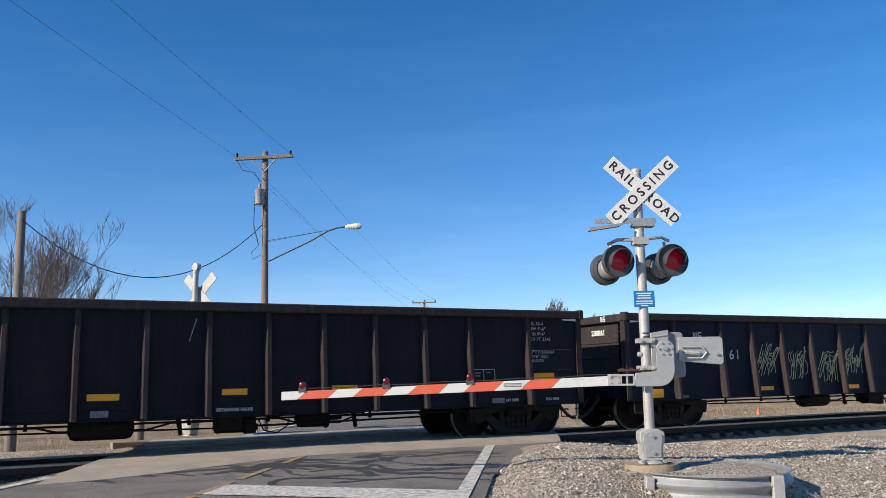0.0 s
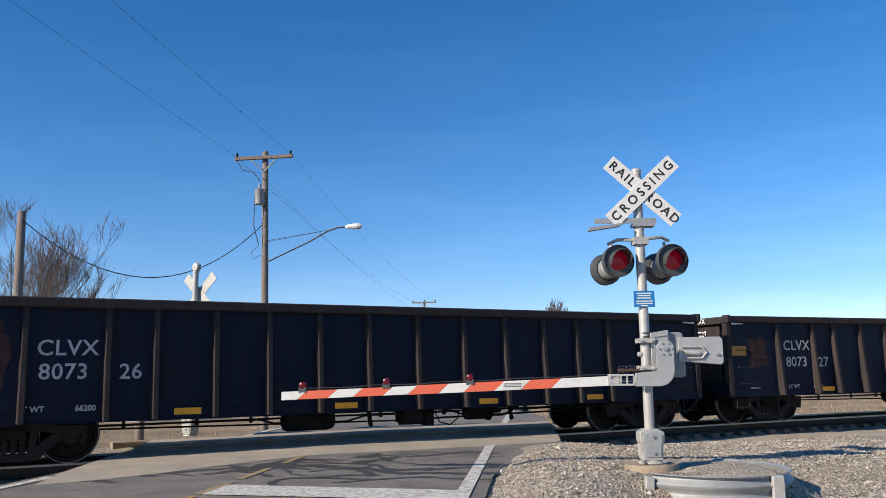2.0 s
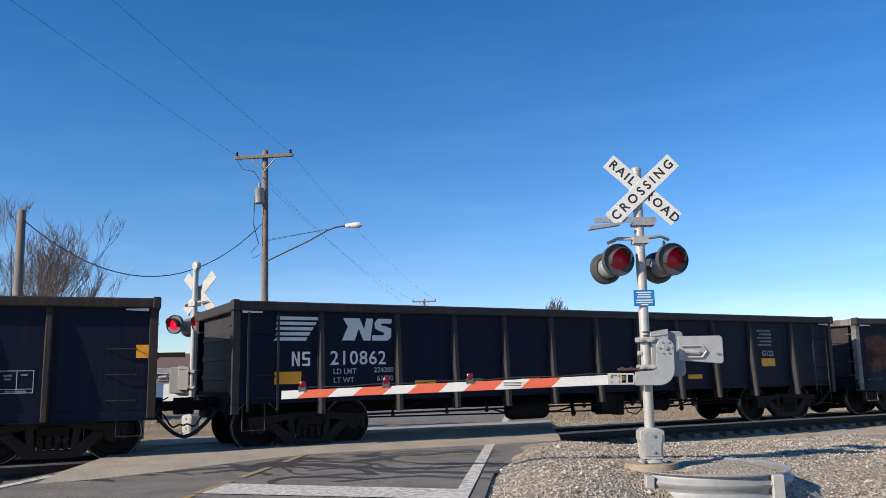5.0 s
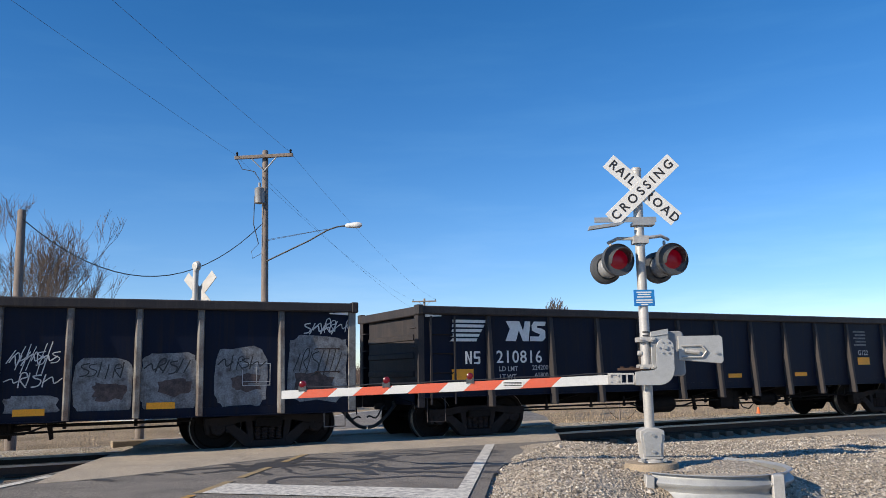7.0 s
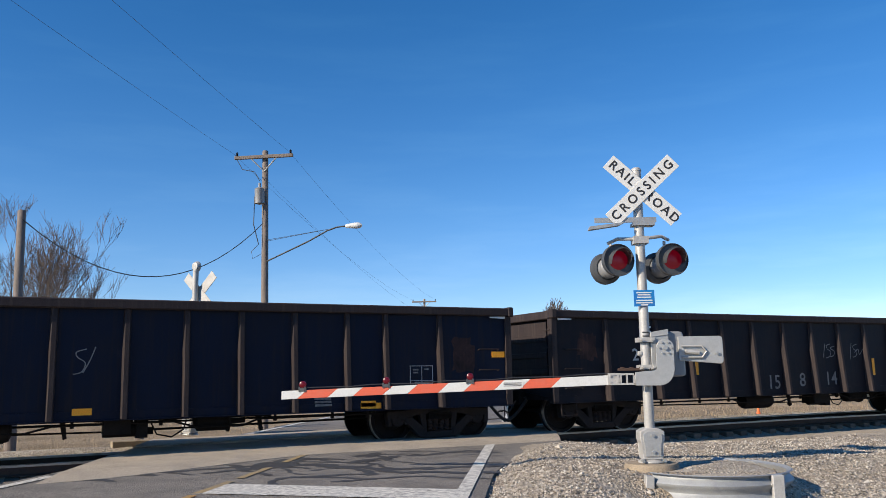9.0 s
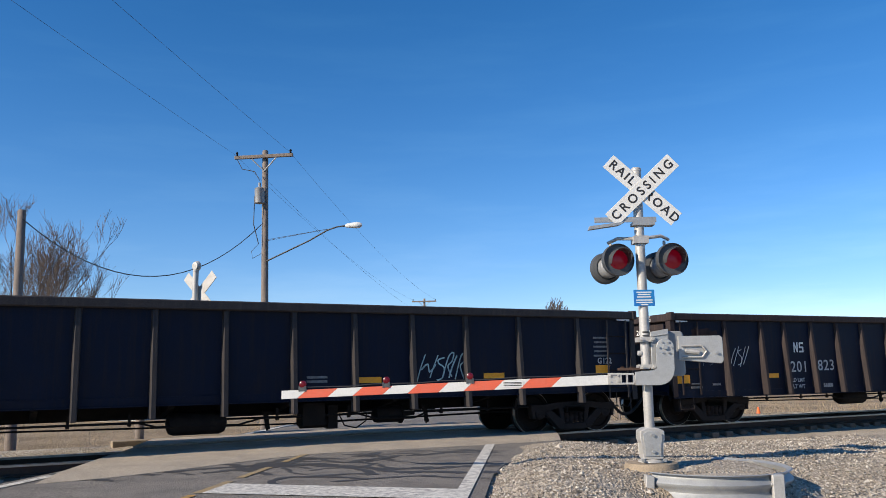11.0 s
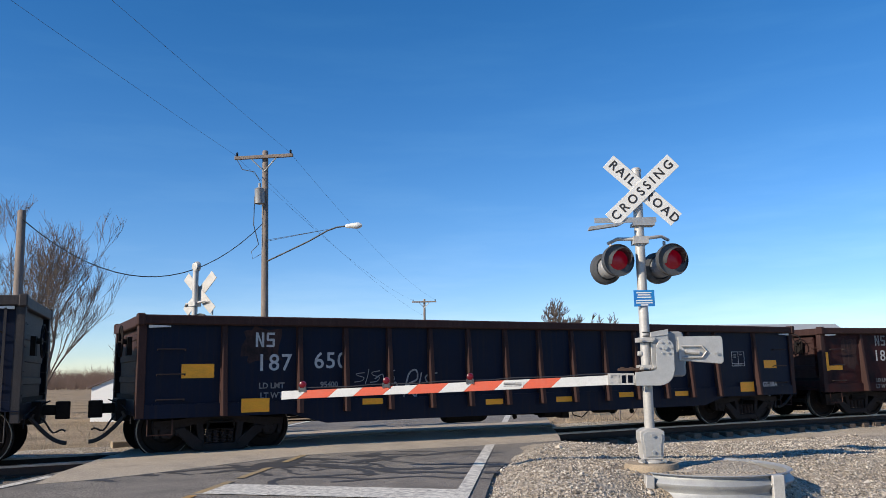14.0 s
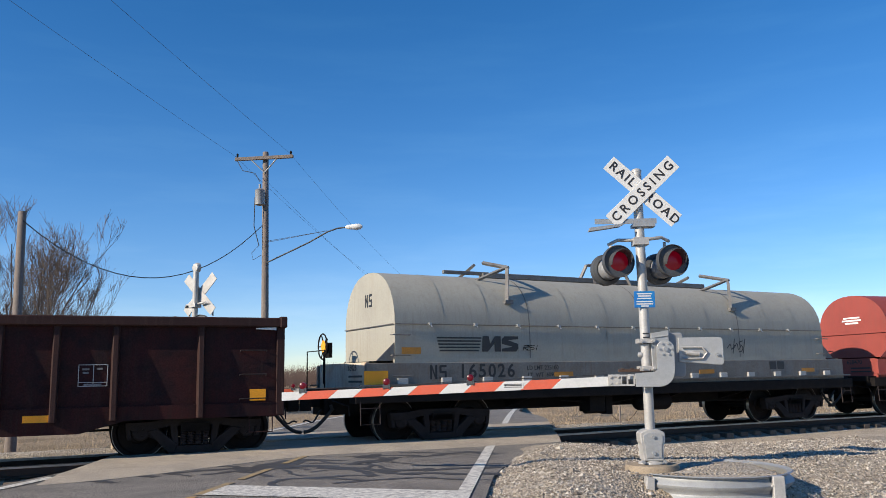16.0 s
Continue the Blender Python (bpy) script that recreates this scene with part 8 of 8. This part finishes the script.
plate(TRAIN[8], 'writing_bar', 4.03, 0.87, 0.32, 0.04, 'faded_lettering', '')
plate(TRAIN[8], 'writing_bar', 4.04, 0.81, 0.32, 0.04, 'faded_lettering', '')
scribble(TRAIN[8], -0.07, 1.66, 0.3, 0.6, 81, 'faded_lettering', 2, 0.012)
owner_mark(TRAIN[9], -5.49, 2.24, 0.26, "white_lettering_and_glint")
words(TRAIN[9], '200', -5.59, 1.70, 0.28, 'lettering', "CENTER", 1.1, 0.004)
words(TRAIN[9], '908', -4.59, 1.66, 0.28, 'lettering', "CENTER", 1.1, 0.004)
plate(TRAIN[9], 'writing_bar', -5.36, 1.28, 0.5, 0.06, 'faded_lettering', '')
plate(TRAIN[9], 'writing_bar', -4.51, 1.26, 0.4, 0.06, 'faded_lettering', '')
plate(TRAIN[9], 'reflector', -8.02, 1.52, 0.1, 0.45, 'yellow', 'yellow reflective plate')
plate(TRAIN[9], 'reflector', -3.96, 1.45, 0.1, 0.45, 'yellow', 'yellow reflective plate')
plate(TRAIN[9], 'reflector', 2.49, 1.35, 0.1, 0.45, 'yellow', 'yellow reflective plate')
plate(TRAIN[9], 'reflector', 5.68, 1.40, 0.1, 0.45, 'yellow', 'yellow reflective plate')
scribble(TRAIN[9], 0.71, 1.79, 0.45, 0.45, 90, 'faded_lettering', 3, 0.014)
scribble(TRAIN[9], 1.76, 1.79, 0.45, 0.45, 91, 'faded_lettering', 3, 0.014)
scribble(TRAIN[9], 3.90, 1.80, 0.45, 0.45, 92, 'faded_lettering', 3, 0.014)
words(TRAIN[9], '8', -0.35, 1.03, 0.35, 'faded_lettering', "CENTER", 1.0, 0.004)
words(TRAIN[9], '14', 0.74, 1.05, 0.35, 'faded_lettering', "CENTER", 1.0, 0.004)
words(TRAIN[9], '15', -1.39, 0.99, 0.35, 'faded_lettering', "CENTER", 1.0, 0.004)
scribble(TRAIN[10], 3.07, 1.49, 1.0, 0.6, 101, 'graffiti_pale', 7, 0.02)
plate(TRAIN[10], 'reflector', 1.53, 1.25, 0.5, 0.11, 'yellow', 'yellow reflective plate')
plate(TRAIN[10], 'reflector', 4.33, 1.29, 0.5, 0.11, 'yellow', 'yellow reflective plate')
plate(TRAIN[10], 'reflector', 7.19, 1.38, 0.4, 0.2, 'yellow', 'yellow reflective plate')
words(TRAIN[10], 'G122', 7.25, 1.57, 0.13, 'lettering', "CENTER", 1.0, 0.004)
plate(TRAIN[10], 'writing_bar', 7.16, 2.09, 0.42, 0.04, 'faded_lettering', '')
plate(TRAIN[10], 'writing_bar', 7.16, 1.99, 0.37, 0.04, 'faded_lettering', '')
plate(TRAIN[10], 'writing_bar', 7.16, 1.89, 0.42, 0.04, 'faded_lettering', '')
plate(TRAIN[10], 'writing_bar', 7.16, 1.79, 0.37, 0.04, 'faded_lettering', '')
plate(TRAIN[10], 'writing_bar', 7.16, 1.69, 0.42, 0.04, 'faded_lettering', '')
plate(TRAIN[10], 'writing_bar', 0.48, 1.32, 0.4, 0.045, 'faded_lettering', '')
plate(TRAIN[10], 'writing_bar', 0.48, 1.24, 0.4, 0.045, 'faded_lettering', '')
owner_mark(TRAIN[11], -3.92, 1.87, 0.26, "white_lettering_and_glint")
words(TRAIN[11], '201', -3.94, 1.36, 0.28, 'lettering', "CENTER", 1.1, 0.004)
words(TRAIN[11], '823', -2.96, 1.39, 0.28, 'lettering', "CENTER", 1.1, 0.004)
words(TRAIN[11], 'LD LMT', -4.01, 1.03, 0.1, 'lettering', "CENTER", 1.0, 0.004)
words(TRAIN[11], 'LT WT', -4.02, 0.87, 0.1, 'lettering', "CENTER", 1.0, 0.004)
words(TRAIN[11], '56600', -2.97, 0.88, 0.1, 'lettering', "CENTER", 1.0, 0.004)
scribble(TRAIN[11], -5.96, 1.65, 0.55, 0.55, 111, 'chalk_white', 5, 0.014)
scribble(TRAIN[11], -7.08, 1.61, 0.5, 0.4, 112, 'faded_lettering', 5, 0.01)
plate(TRAIN[11], 'reflector', -7.83, 1.12, 0.5, 0.2, 'yellow', 'yellow reflective plate')
plate(TRAIN[11], 'reflector', -4.89, 1.16, 0.42, 0.11, 'yellow', 'yellow reflective plate')
plate(TRAIN[11], 'reflector', 4.06, 1.11, 0.45, 0.11, 'yellow', 'yellow reflective plate')
plate(TRAIN[11], 'reflector', 7.25, 1.11, 0.3, 0.16, 'yellow', 'yellow reflective plate')
stencil_box(TRAIN[11], 6.06, 1.31, 0.55, 0.36)
scribble(TRAIN[11], 4.98, 1.64, 0.25, 0.6, 113, 'chalk', 4, 0.012)
plate(TRAIN[11], 'writing_bar', 4.07, 0.92, 0.3, 0.04, 'faded_lettering', '')
plate(TRAIN[11], 'writing_bar', 4.07, 0.86, 0.3, 0.04, 'faded_lettering', '')
plate(TRAIN[11], 'writing_bar', 4.07, 0.80, 0.3, 0.04, 'faded_lettering', '')
plate(TRAIN[11], 'writing_bar', -7.38, 1.00, 0.3, 0.05, 'faded_lettering', '')
plate(TRAIN[11], 'writing_bar', -7.38, 0.92, 0.34, 0.05, 'faded_lettering', '')
plate(TRAIN[11], 'writing_bar', -6.75, 0.98, 0.25, 0.05, 'faded_lettering', '')
words(TRAIN[13], '187', -5.79, 1.59, 0.3, 'lettering', "CENTER", 1.1, 0.004)
words(TRAIN[13], '650', -4.71, 1.62, 0.3, 'lettering', "CENTER", 1.1, 0.004)
owner_mark(TRAIN[13], -5.96, 2.01, 0.26, "lettering")
words(TRAIN[13], 'LD LMT', -5.83, 1.19, 0.1, 'faded_lettering', "CENTER", 1.0, 0.004)
words(TRAIN[13], 'LT WT', -5.83, 1.02, 0.1, 'faded_lettering', "CENTER", 1.0, 0.004)
words(TRAIN[13], '95400', -4.74, 1.19, 0.1, 'faded_lettering', "CENTER", 1.0, 0.004)
plate(TRAIN[13], 'reflector', -7.13, 1.47, 0.55, 0.24, 'yellow', 'yellow reflective plate')
plate(TRAIN[13], 'reflector', -6.13, 0.86, 0.5, 0.24, 'yellow', 'yellow reflective plate')
plate(TRAIN[13], 'reflector', -3.88, 0.86, 0.42, 0.11, 'yellow', 'yellow reflective plate')
plate(TRAIN[13], 'reflector', -1.16, 0.77, 0.42, 0.11, 'yellow', 'yellow reflective plate')
plate(TRAIN[13], 'reflector', 0.62, 0.77, 0.42, 0.11, 'yellow', 'yellow reflective plate')
plate(TRAIN[13], 'reflector', 2.37, 0.82, 0.42, 0.11, 'yellow', 'yellow reflective plate')
plate(TRAIN[13], 'reflector', 4.07, 0.80, 0.42, 0.11, 'yellow', 'yellow reflective plate')
plate(TRAIN[13], 'reflector', 6.31, 0.91, 0.48, 0.24, 'yellow', 'yellow reflective plate')
plate(TRAIN[13], 'reflector', 7.26, 1.46, 0.46, 0.2, 'yellow', 'yellow reflective plate')
words(TRAIN[13], 'GS-30A', 7.14, 0.95, 0.12, 'lettering', "CENTER", 1.0, 0.004)
stencil_box(TRAIN[13], 6.10, 1.60, 0.45, 0.36)
scribble(TRAIN[13], -3.01, 1.14, 1.0, 0.6, 131, 'chalk', 4, 0.02)
scribble(TRAIN[13], -3.82, 1.32, 0.8, 0.3, 132, 'chalk', 5, 0.012)
scribble(TRAIN[13], 4.13, 1.67, 0.6, 0.5, 133, 'graffiti_pale', 4, 0.014)
words(TRAIN[14], '187', -5.90, 1.64, 0.3, 'lettering', "CENTER", 1.1, 0.004)
words(TRAIN[14], '511', -4.78, 1.64, 0.3, 'lettering', "CENTER", 1.1, 0.004)
owner_mark(TRAIN[14], -5.96, 2.07, 0.28, "faded_lettering")
words(TRAIN[14], 'LD LMT', -6.04, 0.98, 0.1, 'faded_lettering', "CENTER", 1.0, 0.004)
words(TRAIN[14], '175000', -5.58, 0.98, 0.1, 'faded_lettering', "CENTER", 1.0, 0.004)
words(TRAIN[14], 'LT WT', -6.09, 0.81, 0.1, 'faded_lettering', "CENTER", 1.0, 0.004)
words(TRAIN[14], '47000', -5.60, 0.81, 0.1, 'faded_lettering', "CENTER", 1.0, 0.004)
plate(TRAIN[14], 'reflector', -7.92, 1.51, 0.1, 0.5, 'yellow', 'yellow reflective plate')
plate(TRAIN[14], 'reflector', -7.65, 1.34, 0.5, 0.12, 'yellow', 'yellow reflective plate')
plate(TRAIN[14], 'reflector', -3.92, 0.77, 0.42, 0.11, 'yellow', 'yellow reflective plate')
plate(TRAIN[14], 'reflector', -1.23, 0.76, 0.42, 0.11, 'yellow', 'yellow reflective plate')
plate(TRAIN[14], 'reflector', 1.38, 0.76, 0.42, 0.11, 'yellow', 'yellow reflective plate')
plate(TRAIN[14], 'reflector', 4.18, 0.76, 0.42, 0.11, 'yellow', 'yellow reflective plate')
plate(TRAIN[14], 'reflector', 7.67, 1.06, 0.28, 0.2, 'yellow', 'yellow reflective plate')
stencil_box(TRAIN[14], 4.97, 1.44, 0.45, 0.36)
scribble(TRAIN[14], -0.36, 0.68, 0.25, 0.3, 141, 'chalk', 2, 0.014)

for k, x, z, w, h in ((2, -6.95, 1.75, 0.55, 1.0), (3, -7.1, 1.8, 0.6, 0.8), (4, -6.95, 1.72, 0.95, 1.0), (8, -7.0, 1.85, 0.7, 0.75), (9, -7.15, 1.9, 0.5, 0.6), (11, -7.05, 2.0, 0.75, 0.7), (13, -6.0, 1.9, 0.7, 0.6), (14, -7.1, 1.75, 0.55, 0.8), (1, 7.25, 1.6, 0.6, 0.7), (3, 7.1, 1.7, 0.5, 0.8), (8, 7.0, 1.7, 0.5, 0.7)):
    patch(TRAIN[k], x, z, w, h, 900 + k, "rust_patch", 0, 0.2, "rust showing through the paint")
for k, first, second in ((1, "", "200861"), (2, "CLVX", "807326"), (3, "CLVX", "807327"), (4, "CLVX", "807350"), (8, "CLVX", "807355"), (11, "", "201823")):
    end_words(TRAIN[k], HALF, TOP, first, second)

motions()
